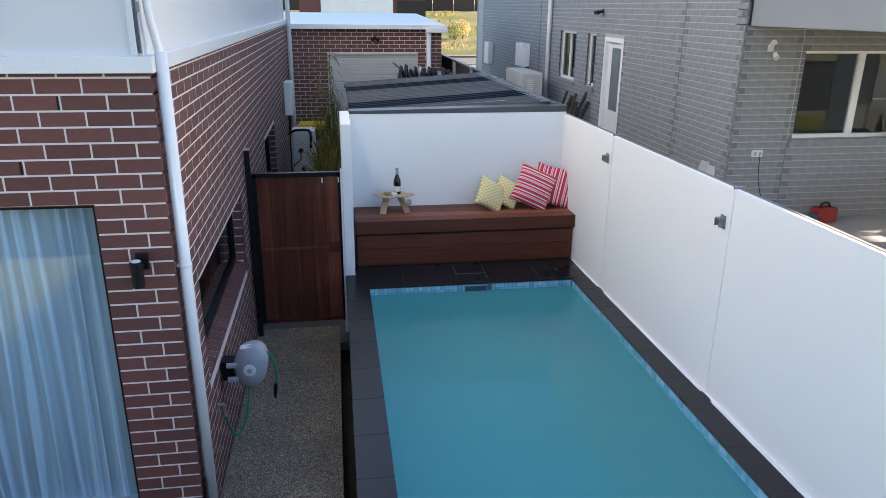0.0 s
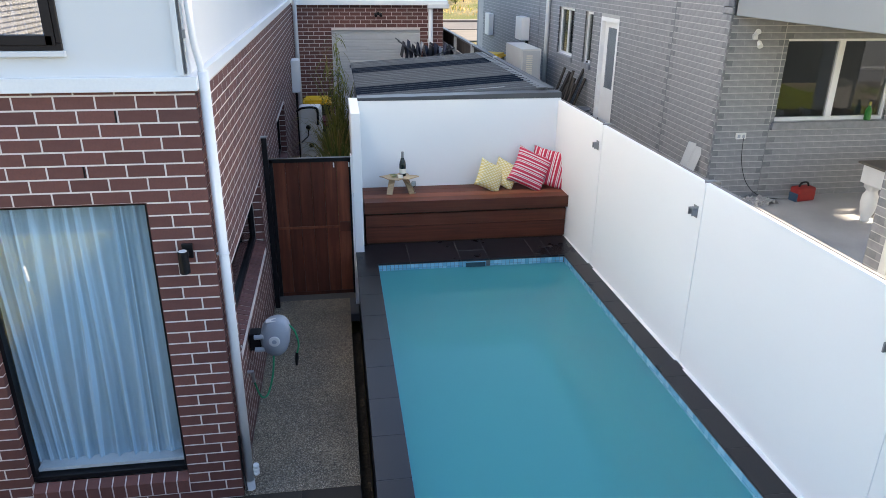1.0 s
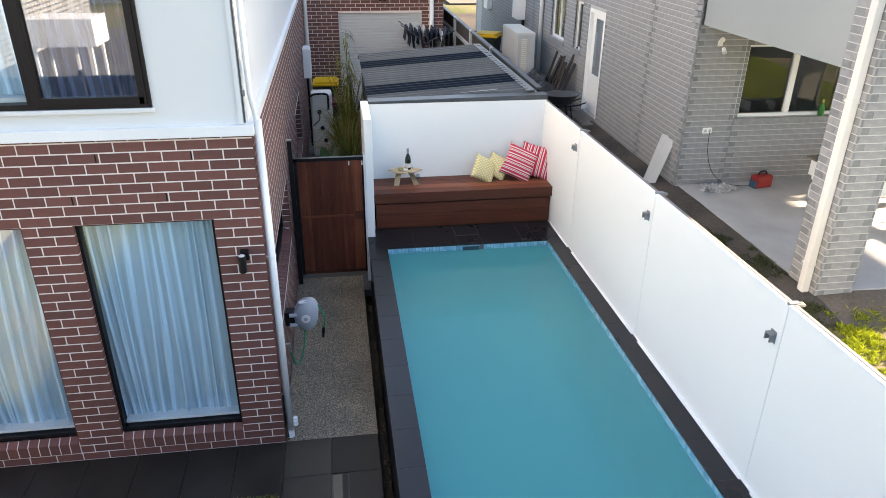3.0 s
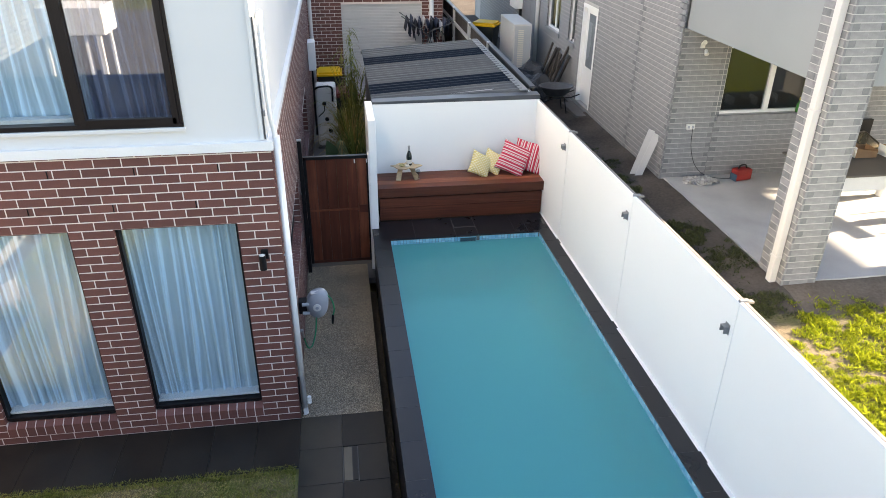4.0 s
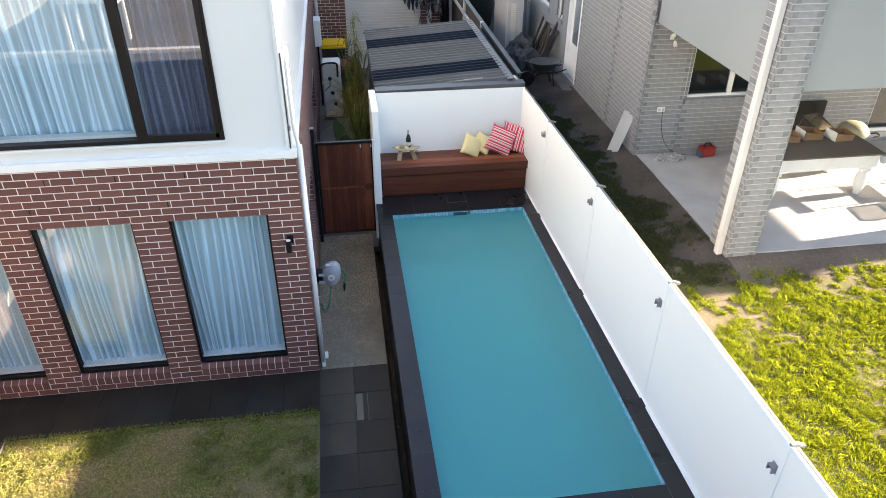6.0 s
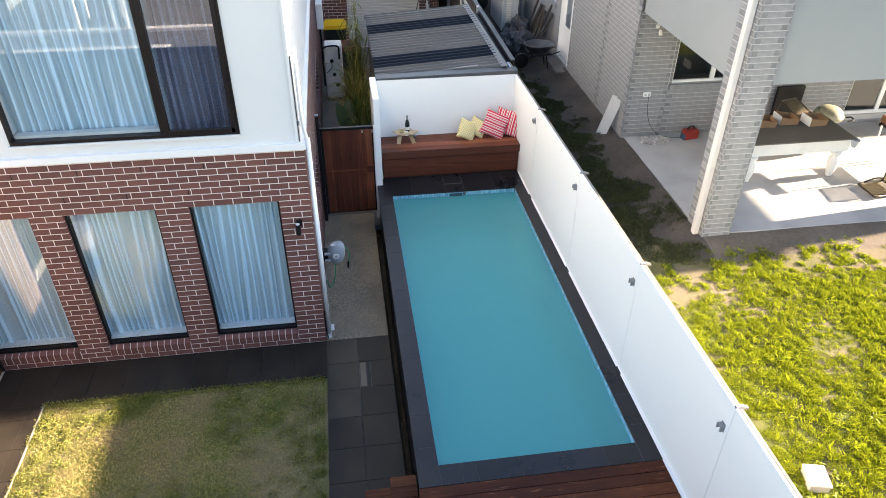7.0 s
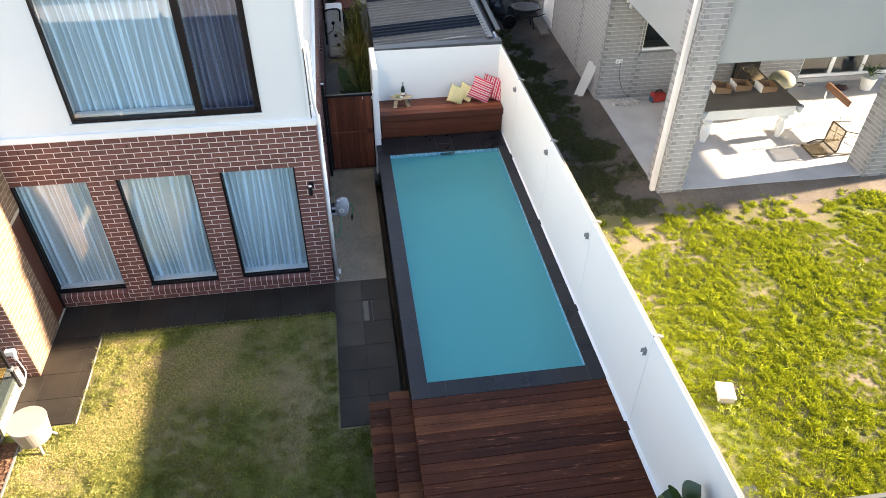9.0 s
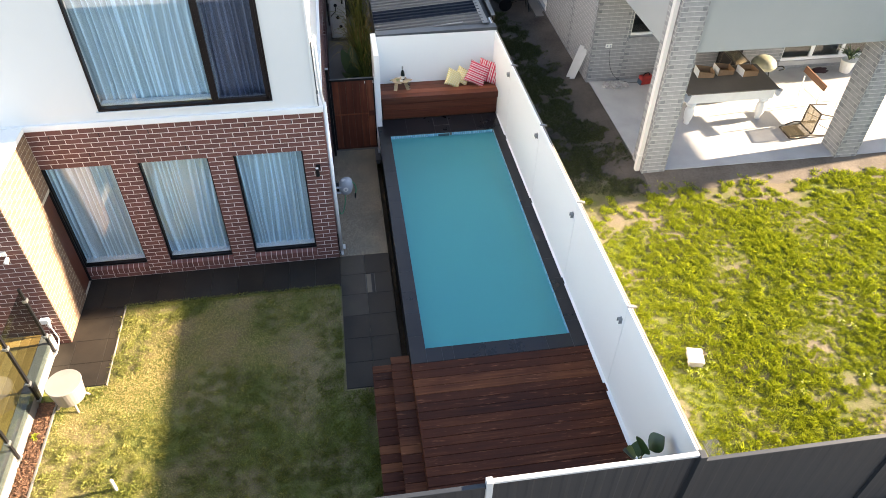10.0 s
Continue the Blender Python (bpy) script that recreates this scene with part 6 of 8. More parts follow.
def broad_leaf(bm, base, tip, width, sag=0.12):
    """One large paddle-shaped leaf on a stalk."""
    a, b = Vector(base), Vector(tip)
    d = b - a
    s = d.cross(Vector((0, 0, 1))).normalized()
    prev = None
    for i in range(11):
        t = i / 10
        p = a + d * t + Vector((0, 0, -sag * t * t + sag * 0.9 * t))
        w = 0.008 if t < 0.3 else width * math.sin(math.pi * min(1, (t - 0.3) / 0.7) ** 0.8) * 0.5 + 0.004
        row = [bm.verts.new(p - s * w + Vector((0, 0, w * 0.25))), bm.verts.new(p), bm.verts.new(p + s * w + Vector((0, 0, w * 0.25)))]
        if prev:
            bm.faces.new((prev[0], prev[1], row[1], row[0]))
            bm.faces.new((prev[1], prev[2], row[2], row[1]))
        prev = row


pup = thing("banana_plant", "young plant with large matt green paddle leaves", "plant", (0.60, 5.6, 0.03))
for tip, w in (((0.36, 5.95, 1.20), 0.30), ((0.55, 5.0, 1.25), 0.30), ((0.36, 5.2, 1.00), 0.28), ((0.20, 5.15, 0.50), 0.26), ((0.60, 6.3, 1.10), 0.28), ((0.78, 4.9, 0.85), 0.28), ((0.40, 4.9, 0.65), 0.28)):
    bm = bmesh.new()
    broad_leaf(bm, (0.62, 5.65, 0.05), tip, w, 0.55)
    part("leaf", bm, BANANA, pup, smooth=True)

fig = thing("potted_fig", "young fig with big round dark leaves in the deck corner", "plant", (3.45, -5.62, 0.682))
pot_bm = bmesh.new()
lathe(pot_bm, [(0.11, 0), (0.13, 0.02), (0.16, 0.28), (0.165, 0.30), (0.15, 0.30), (0.14, 0.26)], 20, (3.45, -5.66, 0.682))
part("pot", pot_bm, DARK_STEEL, fig, "dark pot")
bm = bmesh.new()
tube(bm, curve_points([(3.45, -5.66, 0.9), (3.46, -5.65, 1.2), (3.44, -5.64, 1.45), (3.45, -5.63, 1.62)], 5), [0.012] * 15 + [0.008], 8)
part("stem", bm, RAWWOOD, fig)
FIG = leaf_material("fig_leaf", (0.016, 0.040, 0.013), (0.045, 0.085, 0.024), 0.3, 0.5)
FIG_YOUNG = leaf_material("young_fig_leaf", (0.10, 0.15, 0.02), (0.18, 0.23, 0.035), 0.35, 0.4)
for foot, tip, w, mat in (((3.45, -5.63, 1.58), (3.37, -5.66, 2.02), 0.24, FIG), ((3.45, -5.63, 1.62), (3.67, -5.60, 1.93), 0.25, FIG), ((3.45, -5.64, 1.50), (3.60, -5.80, 1.56), 0.22, FIG),
                          ((3.44, -5.63, 1.55), (3.24, -5.60, 1.78), 0.15, FIG_YOUNG), ((3.44, -5.64, 1.50), (3.16, -5.66, 1.86), 0.14, FIG), ((3.44, -5.64, 1.45), (3.26, -5.76, 1.62), 0.18, FIG_YOUNG), ((3.46, -5.62, 1.40), (3.52, -5.36, 1.50), 0.20, FIG)):
    bm = bmesh.new()
    broad_leaf(bm, foot, tip, w, 0.05)
    part("leaf", bm, mat, fig, smooth=True)

# ---- neighbouring grey house ----
nhouse = thing("neighbour_house", "grey brick house with a rendered upper storey and a covered patio", "house", (9, 6, 0.75))
NX, NY, NZ, NE = 5.88, 4.25, 0.84, 14.3
nside, nback = Face("x-", NX), Face("y-", NY)
NTOP = 6.6
side_open = [(10.45, 11.50, 2.03, 3.02), (9.30, 9.75, 2.03, 3.02), (7.95, 8.85, 0.90, 2.98)]
back_open = [(6.74, 8.40, 1.90, 2.99), (10.6, 12.95, 1.02, 2.99)]
bm = bmesh.new()
pierced(bm, nside, 4.47, 21.0, 0.4, NTOP, 0.2, side_open, 0.004)
nside_wall = part("side_wall", bm, GREYMORTAR, nhouse, "grey brick wall with pale bed joints")
bm = bmesh.new()
pierced(bm, nback, NX + 0.006, NE + 4, 0.4, 3.28, 0.22, back_open, 0.004)
nback_wall = part("patio_wall", bm, GREYMORTAR, nhouse, "grey brick wall with pale bed joints")
bm = bmesh.new()
box(bm, NX, NE + 4, 20.8, 21.0, 0.4, NTOP)
box(bm, NE + 3.8, NE + 4, NY + 0.3, 20.8, 0.4, NTOP)
part("far_wall", bm, GREYRENDER, nhouse)
part("upper_storey", cube(NX + 0.06, NE, 0.78, NY - 0.002, 3.28, NTOP, 0.01), GREYRENDER, nhouse, "smooth grey rendered upper storey over the patio")
part("roof", cube(NX - 0.05, NE + 4.05, 4.3, 21.05, NTOP, NTOP + 0.08), DARK_STEEL, nhouse)
part("inner_floor", cube(NX + 0.25, NE + 3.7, NY + 0.3, 20.7, 0.78, 0.83), GREYRENDER, nhouse)
part("inner_wall", cube(NX + 0.25, NE + 3.7, 7.3, 7.4, 0.83, 3.3), GREYRENDER, nhouse)
part("inner_wall", cube(7.6, 7.7, 7.4, 20.7, 0.83, 3.3), GREYRENDER, nhouse)
slab = tagged(part("patio_slab", cube(NX + 0.08, NE, 0.74, NY, 0.55, NZ, 0.006), surface("pale_slab_concrete", (0.29, 0.288, 0.284), (0.43, 0.426, 0.42), 1.4, 70, 0.8, 0.2, 0.002)), "pale grey concrete patio slab", "floor", kind="structure")
columns = []
for x0, x1 in ((5.925, 6.395), (9.97, 10.44)):
    c = part("column", cube(x0 + 0.005, x1 - 0.005, 0.705, 1.195, 0.6, NTOP), GREYMORTAR, nhouse, "grey brick column")
    columns.append((c, x0, x1))
# out of view; added so that its shadow runs along the slab front
part("column", cube(14.02, 14.29, 0.955, 1.45, 0.6, NTOP - 0.02), GREYBRICK, nhouse, "grey brick column")
npipe = thing("downpipe", "square white downpipe on the grey brick column", "downpipe", (5.88, 0.85, 0.8))
PIPEPAINT = surface("weathered_pipe_paint", (0.50, 0.50, 0.495), (0.58, 0.58, 0.57), 2, 70, 0.5)
part("pipe", cube(5.84, 5.92, 0.80, 0.90, 0.80, 6.5, 0.006), PIPEPAINT, npipe)
for z in (1.15, 3.0):
    part("bracket", cube(5.832, 5.923, 0.79, 0.91, z, z + 0.03, 0.003), PIPEPAINT, npipe)
bracketed_pipe("downpipe", "round white downpipe on the grey brick wall", NX - 0.06, 12.2, 0.75, 6.4, 0.05)

# patio window and sliding door
w = glazed_window("window", nhouse, "white-framed two-pane window over the patio", 6.74, 8.40, 1.90, 2.99, NY + 0.05, (7.57,), (DARKGLASS, DARKGLASS), 0.05, 0.07, WHITE_METAL)
w = glazed_window("sliding_door", nhouse, "white-framed glazed sliding door onto the patio", 10.6, 12.95, 1.02, 2.99, NY + 0.05, (11.38, 12.16), (DARKGLASS, DARKGLASS, DARKGLASS), 0.07, 0.07, WHITE_METAL)
for y0, y1, z0, z1 in side_open[:2]:
    w = part("window", cube(NX + 0.06, NX + 0.12, y0, y1, z0, z0 + 0.05, 0.002), WHITE_METAL, nhouse, "white-framed side window")
    part("window_frame", cube(NX + 0.06, NX + 0.12, y0, y1, z1 - 0.05, z1, 0.002), WHITE_METAL, w)
    for yy in (y0, y1 - 0.045, *(((y0 + y1) / 2 - 0.02,) if y1 - y0 > 0.6 else ())):
        part("window_frame", cube(NX + 0.06, NX + 0.12, yy, yy + 0.045, z0 + 0.05, z1 - 0.05, 0.002), WHITE_METAL, w)
    part("pane", cube(NX + 0.085, NX + 0.09, y0 + 0.04, y1 - 0.04, z0 + 0.05, z1 - 0.05), DARKGLASS, w)
    part("window_sill", cube(NX - 0.03, NX + 0.07, y0 - 0.05, y1 + 0.05, z0 - 0.10, z0 - 0.005, 0.003), GREYBRICK, w, "brick sill")
for k in range(11):
    part("louvre", cube(NX + 0.14, NX + 0.20, 10.47, 10.92, 2.10 + 0.08 * k, 2.16 + 0.08 * k, 0.002), WHITE_PLASTIC, nhouse, "white plantation shutter blade")
nd = part("side_door", cube(NX + 0.07, NX + 0.12, 8.03, 8.78, 0.92, 2.90, 0.003), WHITE_METAL, nhouse, "white side door with a glazed upper half")
for a in ((7.95, 8.03), (8.78, 8.85)):
    part("door_frame", cube(NX + 0.0, NX + 0.12, *a, 0.90, 2.98, 0.003), WHITE_METAL, nd)
part("door_frame", cube(NX + 0.0, NX + 0.12, 8.03, 8.78, 2.90, 2.98, 0.003), WHITE_METAL, nd)
part("door_pane", cube(NX + 0.064, NX + 0.069, 8.10, 8.60, 1.70, 2.80), GLASS, nd)
part("door_backing", cube(NX + 0.0685, NX + 0.0695, 8.10, 8.60, 1.70, 2.80), surface("blue_grey_backing", (0.20, 0.22, 0.24), (0.27, 0.29, 0.31), 3, 60, 0.5), nd, "blue-grey backing behind the glazing")
tagged(part("door_step", cube(5.60, NX - 0.006, 7.85, 8.95, 0.6, 0.82, 0.006), PATH_CONCRETE), "concrete step below the side door", "step", kind="structure")


def spotlight(label, place, out, material, aims):
    """A twin-head security light: plate, two heads on short necks."""
    s = thing("security_light", label, "wall lamp", place)
    m = Matrix.Translation(place) @ out
    part("back_plate", cube(-0.035, 0.035, -0.025, 0.0, -0.035, 0.035, 0.006, m), material, s)
    for ax, tz, rot in aims:
        bm = bmesh.new()
        lathe(bm, [(0.014, 0), (0.026, 0.015), (0.030, 0.06), (0.036, 0.095), (0.033, 0.10)], 14)
        bmesh.ops.transform(bm, matrix=m @ Matrix.Translation((ax, -0.05, tz)) @ pose(0, 0, 0, rot, ax * 300), verts=bm.verts[:])
        part("lamp_head", bm, material, s)


spotlight("white twin-head security light on the grey brick wall", (6.24, NY - 0.006, 3.02), Matrix(), WHITE_PLASTIC, ((-0.03, 0.03, 60), (0.04, -0.05, 130)))
spotlight("black twin-head security light above the side door", (NX - 0.006, 9.02, 3.42), pose(0, 0, 0, 0, 0, -90), BLACK, ((-0.06, 0.0, 110), (0.06, 0.0, 110)))
spotlight("small black twin-head security light over the garage door", (1.88, 12.565, 2.80), Matrix(), BLACK, ((-0.07, 0.0, 115), (0.07, 0.0, 115)))
outlet = thing("power_outlet", "white double weatherproof power outlet with a black lead", "power outlet", (6.27, NY, 1.72))
part("cover", cube(6.20, 6.34, NY - 0.04, NY - 0.006, 1.68, 1.765, 0.006), WHITE_PLASTIC, outlet)
for x in (6.235, 6.305):
    part("socket", cube(x - 0.02, x + 0.02, NY - 0.045, NY - 0.039, 1.70, 1.745, 0.002), REEL, outlet)
bm = bmesh.new()
tube(bm, curve_points([(6.30, NY - 0.05, 1.70), (6.33, NY - 0.05, 1.38), (6.44, NY - 0.06, 1.08), (6.62, NY - 0.10, 0.90), (6.84, NY - 0.16, 0.852), (7.10, NY - 0.20, 0.848)], 7), 0.0045, 6)
part("lead", bm, BLACK, outlet, "black lead")
bm = bmesh.new()
box(bm, 6.675, 6.685, NY - 0.003, NY + 0.002, 0.84, 1.9)
tagged(part("control_joint", bm, GREYDARK), "dark control joint in the grey brick wall", "trim", kind="structure")
bm = bmesh.new()
box(bm, NX - 0.002, NX + 0.003, 5.812, 5.823, 0.8, 6.5)
box(bm, NX - 0.0085, NX - 0.003, 13.1, 13.115, 0.8, 6.5)
tagged(part("control_joints", bm, GREYDARK), "dark upright control joints in the side wall", "trim", kind="structure")

# air conditioner and boxes on the side wall
ac = thing("air_conditioner", "tall cream outdoor air-conditioning unit beside the wall", "air conditioner", (5.2, 11.8, 0.72))
part("cabinet", cube(4.95, 5.40, 11.1, 12.6, 0.80, 2.14, 0.012), surface("cream_steel", (0.54, 0.53, 0.50), (0.62, 0.61, 0.58), 3, 80, 0.45), ac)
for k in range(24):
    part("louvre", cube(5.06, 5.20, 11.080, 11.092, 0.92 + 0.046 * k, 0.950 + 0.046 * k, 0.003, segments=1), CREAM, ac, "cream louvre")
part("side_panel", cube(4.98, 5.37, 11.092, 11.10, 0.84, 2.10), FENCE_CAP, ac)
part("feet", cube(5.02, 5.36, 11.3, 12.4, 0.72, 0.80), BLACK, ac)
hw = thing("hot_water_unit", "slim white instant hot-water unit on the wall", "water heater", (5.75, 14.2, 2.1))
part("case", cube(5.66, NX - 0.006, 13.95, 14.6, 2.05, 2.62, 0.01), WHITE_METAL, hw)
part("pipe_cover", cube(5.80, NX - 0.006, 14.0, 14.08, 1.6, 2.05, 0.004), BLACK, hw)
tagged(part("wall_box", cube(5.72, NX - 0.006, 18.3, 18.9, 1.8, 2.45, 0.01), WHITE_METAL), "white meter box on the grey wall", "meter box")

# clutter in the neighbour's side passage
DARKPLANK = timber("dark_old_timber", (0.022, 0.018, 0.014), (0.045, 0.037, 0.03), (0.08, 0.067, 0.055), "z", 0.8)
rngp = random.Random(4)
for k in range(9):
    y = 9.35 + 0.14 * k
    h = rngp.uniform(0.8, 1.5)
    m = Matrix.Translation((5.42 + rngp.uniform(-0.08, 0.08), y, 0.73)) @ pose(0, 0, 0, rngp.uniform(-6, 6), rngp.uniform(14, 22), rngp.uniform(-10, 10))
    tagged(part("plank", cube(-0.015, 0.015, -0.06, 0.06, 0, h, 0.002, m, 1), DARKPLANK), "weathered plank leaning on the wall", "plank", "planks leaning on the wall")
for (x, y, w, h, rz) in ((5.2, 10.3, 0.6, 0.42, 20), (4.9, 9.9, 0.5, 0.32, -30), (5.02, 9.25, 0.62, 0.42, 50)):
    bm = bmesh.new()
    bmesh.ops.create_icosphere(bm, subdivisions=3, radius=1.0)
    for v in bm.verts:
        n = 1 + 0.35 * noise.noise(v.co * 2.0 + Vector((x, y, 0)))
        v.co = Vector((v.co.x * w * n * 0.6, v.co.y * w * n * 0.6, max(0, v.co.z * h * n + h * 0.6)))
    bmesh.ops.transform(bm, matrix=pose(x, y, 0.72, 0, 0, rz), verts=bm.verts[:])
    tagged(part("tarpaulin", bm, surface("dark_tarp", (0.012, 0.013, 0.016), (0.035, 0.038, 0.043), 6, 40, 0.5, 0.6, 0.03)), "crumpled dark tarpaulin heap on the soil", "tarpaulin", "tarpaulin heaps")
barrow = thing("wheelbarrow", "dark worn wheelbarrow with an oval steel tray", "wheelbarrow", (5.3, 8.5, 0.73))
bm = bmesh.new()
lathe(bm, [(0.20, 0.0), (0.24, 0.03), (0.36, 0.19), (0.385, 0.20), (0.38, 0.212), (0.35, 0.20), (0.23, 0.05), (0.02, 0.035)], 24)
bmesh.ops.transform(bm, matrix=pose(5.30, 8.48, 1.11) @ Matrix.Diagonal((1.0, 0.78, 1.0, 1.0)), verts=bm.verts[:])
part("tray", bm, surface("dark_worn_steel", (0.03, 0.032, 0.036), (0.075, 0.08, 0.085), 7, 60, 0.5), barrow, "dark worn steel tray", True)
for s in (8.30, 8.66):
    bm = bmesh.new()
    tube(bm, [(4.92, 8.48, 0.92), (5.2, s, 1.08), (5.60, s, 1.10), (5.78, s, 1.16)], 0.014, 8)
    tube(bm, [(5.45, s, 1.09), (5.52, s, 0.74)], 0.012, 8)
    part("frame_bar", bm, BLACK, barrow)
bm = bmesh.new()
tube(bm, [(4.88, 8.45, 0.91), (4.88, 8.51, 0.91)], 0.18, 18)
part("wheel", bm, BLACK, barrow)
for dx, tilt, h in ((-0.02, 20, 0.84), (0.03, 22, 0.80)):
    m = Matrix.Translation((5.60 + dx, 4.60 - dx * 2, 0.74)) @ pose(0, 0, 0, 0, tilt * 0.8) @ pose(0, 0, 0, 0, 0, 62)
    tagged(part("board", cube(-0.016, 0.016, -0.055, 0.055, 0, h, 0.004, m), FENCE_CAP), "pale grey board leaning against the house corner", "board", "leaning boards")

# ---- patio things ----
CANVAS = surface("taupe_table_cover", (0.095, 0.082, 0.066), (0.14, 0.12, 0.10), 2, 70, 0.85, 0.1, 0.002)
LEGWHITE = surface("white_turned_wood", (0.62, 0.62, 0.60), (0.74, 0.74, 0.72), 4, 80, 0.5)
ptable = thing("billiard_table", "white pool table with turned legs under a taupe cover", "table", (8.4, 2.75, NZ))
TX0, TX1, TY0, TY1 = 7.30, 9.30, 2.15, 3.22
part("table_cover", cube(TX0, TX1, TY0, TY1, 1.585, 1.615, 0.012), CANVAS, ptable, "flat taupe cover")
part("cabinet", cube(TX0 + 0.05, TX1 - 0.05, TY0 + 0.05, TY1 - 0.05, 1.35, 1.584, 0.01), LEGWHITE, ptable)
for x in (TX0 + 0.19, TX1 - 0.21):
    for y in (TY0 + 0.12, TY1 - 0.12):
        bm = bmesh.new()
        lathe(bm, [(0.05, 0), (0.062, 0.02), (0.055, 0.05), (0.08, 0.12), (0.10, 0.24), (0.095, 0.34), (0.065, 0.40), (0.07, 0.42), (0.10, 0.45), (0.10, 0.515)], 16, (x, y, NZ))
        part("leg", bm, LEGWHITE, ptable, smooth=True)
for x in (TX0, TX1):
    bm = bmesh.new()
    lathe(bm, [(0.04, 0), (0.06, 0.05), (0.075, 0.14)], 12, (x, TY0 + 0.02, 1.44))
    part("pocket_net", bm, REEL, ptable, "grey net pocket")
CARD = surface("brown_cardboard", (0.22, 0.12, 0.06), (0.32, 0.19, 0.10), 5, 70, 0.9)
CARDWHITE = surface("white_cardboard", (0.66, 0.65, 0.62), (0.76, 0.75, 0.72), 5, 70, 0.9)
for k, (x, y) in enumerate(((7.95, 2.90), (8.40, 2.95), (8.89, 2.84))):
    b = thing("carton", "open white and brown carton tray on the table", "box", (x, y, 1.616), "cartons on the table")
    m = Matrix.Translation((x, y, 1.616)) @ pose(0, 0, 0, 0, 0, -6 + 5 * k)
    part("tray_floor", cube(-0.17, 0.17, -0.14, 0.14, 0, 0.006, 0, m), CARD, b)
    part("tray_end", cube(-0.176, -0.17, -0.14, 0.14, 0.0, 0.16, 0, m), CARDWHITE, b, "white carton end")
    part("tray_end", cube(0.17, 0.176, -0.14, 0.14, 0.0, 0.12, 0, m), CARD, b)
    for s in (-1, 1):
        bm = bmesh.new()
        q = [(-0.17, s * 0.14, 0), (0.17, s * 0.14, 0), (0.17, s * 0.15, 0.10), (-0.17, s * 0.15, 0.15)]
        vs = [bm.verts.new(m @ Vector(p)) for p in q]
        ws3 = [bm.verts.new(m @ (Vector(p) + Vector((0, s * 0.006, 0)))) for p in q]
        bm.faces.new(vs)
        bm.faces.new(ws3[::-1])
        for i in range(4):
            bm.faces.new((vs[i], vs[(i + 1) % 4], ws3[(i + 1) % 4], ws3[i]))
        bmesh.ops.recalc_face_normals(bm, faces=bm.faces[:])
        part("tray_side", bm, CARD, b)
bbq = thing("kettle_grill", "pale domed gas grill behind the table", "barbecue", (9.72, 3.55, NZ))
bm = bmesh.new()
lathe(bm, [(0.19, 0), (0.26, 0.05), (0.28, 0.10), (0.275, 0.12), (0.24, 0.19), (0.17, 0.25), (0.06, 0.275)], 22, (9.72, 3.55, 1.30))
part("hood", bm, surface("pale_enamel", (0.16, 0.16, 0.11), (0.24, 0.235, 0.17), 4, 80, 0.35), bbq, smooth=True)
for a in range(4):
    bm = bmesh.new()
    dx, dy = 0.24 * math.cos(a * 1.57 + 0.8), 0.24 * math.sin(a * 1.57 + 0.8)
    tube(bm, [(9.72 + dx, 3.55 + dy, NZ), (9.72 + dx * 0.6, 3.55 + dy * 0.6, 1.30)], 0.014, 8)
    part("leg", bm, BLACK, bbq)
bm = bmesh.new()
tube(bm, curve_points([(9.98, 3.40, 1.40), (10.06, 3.36, 1.42), (10.04, 3.25, 1.41), (9.92, 3.24, 1.40)], 5), 0.014, 8)
part("hood_handle", bm, BLACK, bbq, "black handle")
tagged(part("dark_screen", cube(8.95, 9.52, 4.16, 4.22, NZ, 1.75, 0.01), BLACK), "tall black panel standing against the patio wall", "panel")

MESHCLOTH = curtain_material("tan_sling_mesh", (0.20, 0.16, 0.095), 0.1, 0.5, 0.45)
BRONZE = surface("bronze_tube", (0.045, 0.035, 0.026), (0.07, 0.055, 0.042), 5, 80, 0.4, 0.05, 0.001, 0.4)
chair = thing("sling_chair", "bronze tubular sling chair tipped over on its back", "chair", (9.45, 1.55, NZ))
HG, EN, TP = ((9.885, 1.47, 0.885), (9.885, 1.90, 0.885)), ((9.35, 1.36, 0.895), (9.35, 1.80, 0.895)), ((9.965, 1.51, 1.33), (9.965, 1.94, 1.31))
for k in (0, 1):
    bm = bmesh.new()
    tube(bm, curve_points([EN[k], tuple((a + b) / 2 - (0.02 if i == 2 else 0) for i, (a, b) in enumerate(zip(EN[k], HG[k]))), HG[k], tuple((a + b) / 2 for a, b in zip(HG[k], TP[k])), TP[k]], 5), 0.017, 8)
    part("side_rail", bm, BRONZE, chair, smooth=True)
    dy = -0.05 if k == 0 else 0.05
    bm = bmesh.new()
    tube(bm, curve_points([(9.56, HG[k][1] - 0.03 + dy, 0.86), (9.80, HG[k][1] + dy, 0.90), (10.05, HG[k][1] + dy, 0.875), (10.30, HG[k][1] + dy, 0.86)], 5), 0.015, 8)
    part("arm", bm, BRONZE, chair, smooth=True)
    bm = bmesh.new()
    tube(bm, [TP[k], (10.40, TP[k][1] + dy, 1.24)], 0.014, 8)
    part("leg", bm, BRONZE, chair)
    bm = bmesh.new()
    tube(bm, [(10.0, TP[k][1] + dy * 0.5, 1.10), (10.42, TP[k][1] + dy, 0.88)], 0.014, 8)
    part("leg", bm, BRONZE, chair)
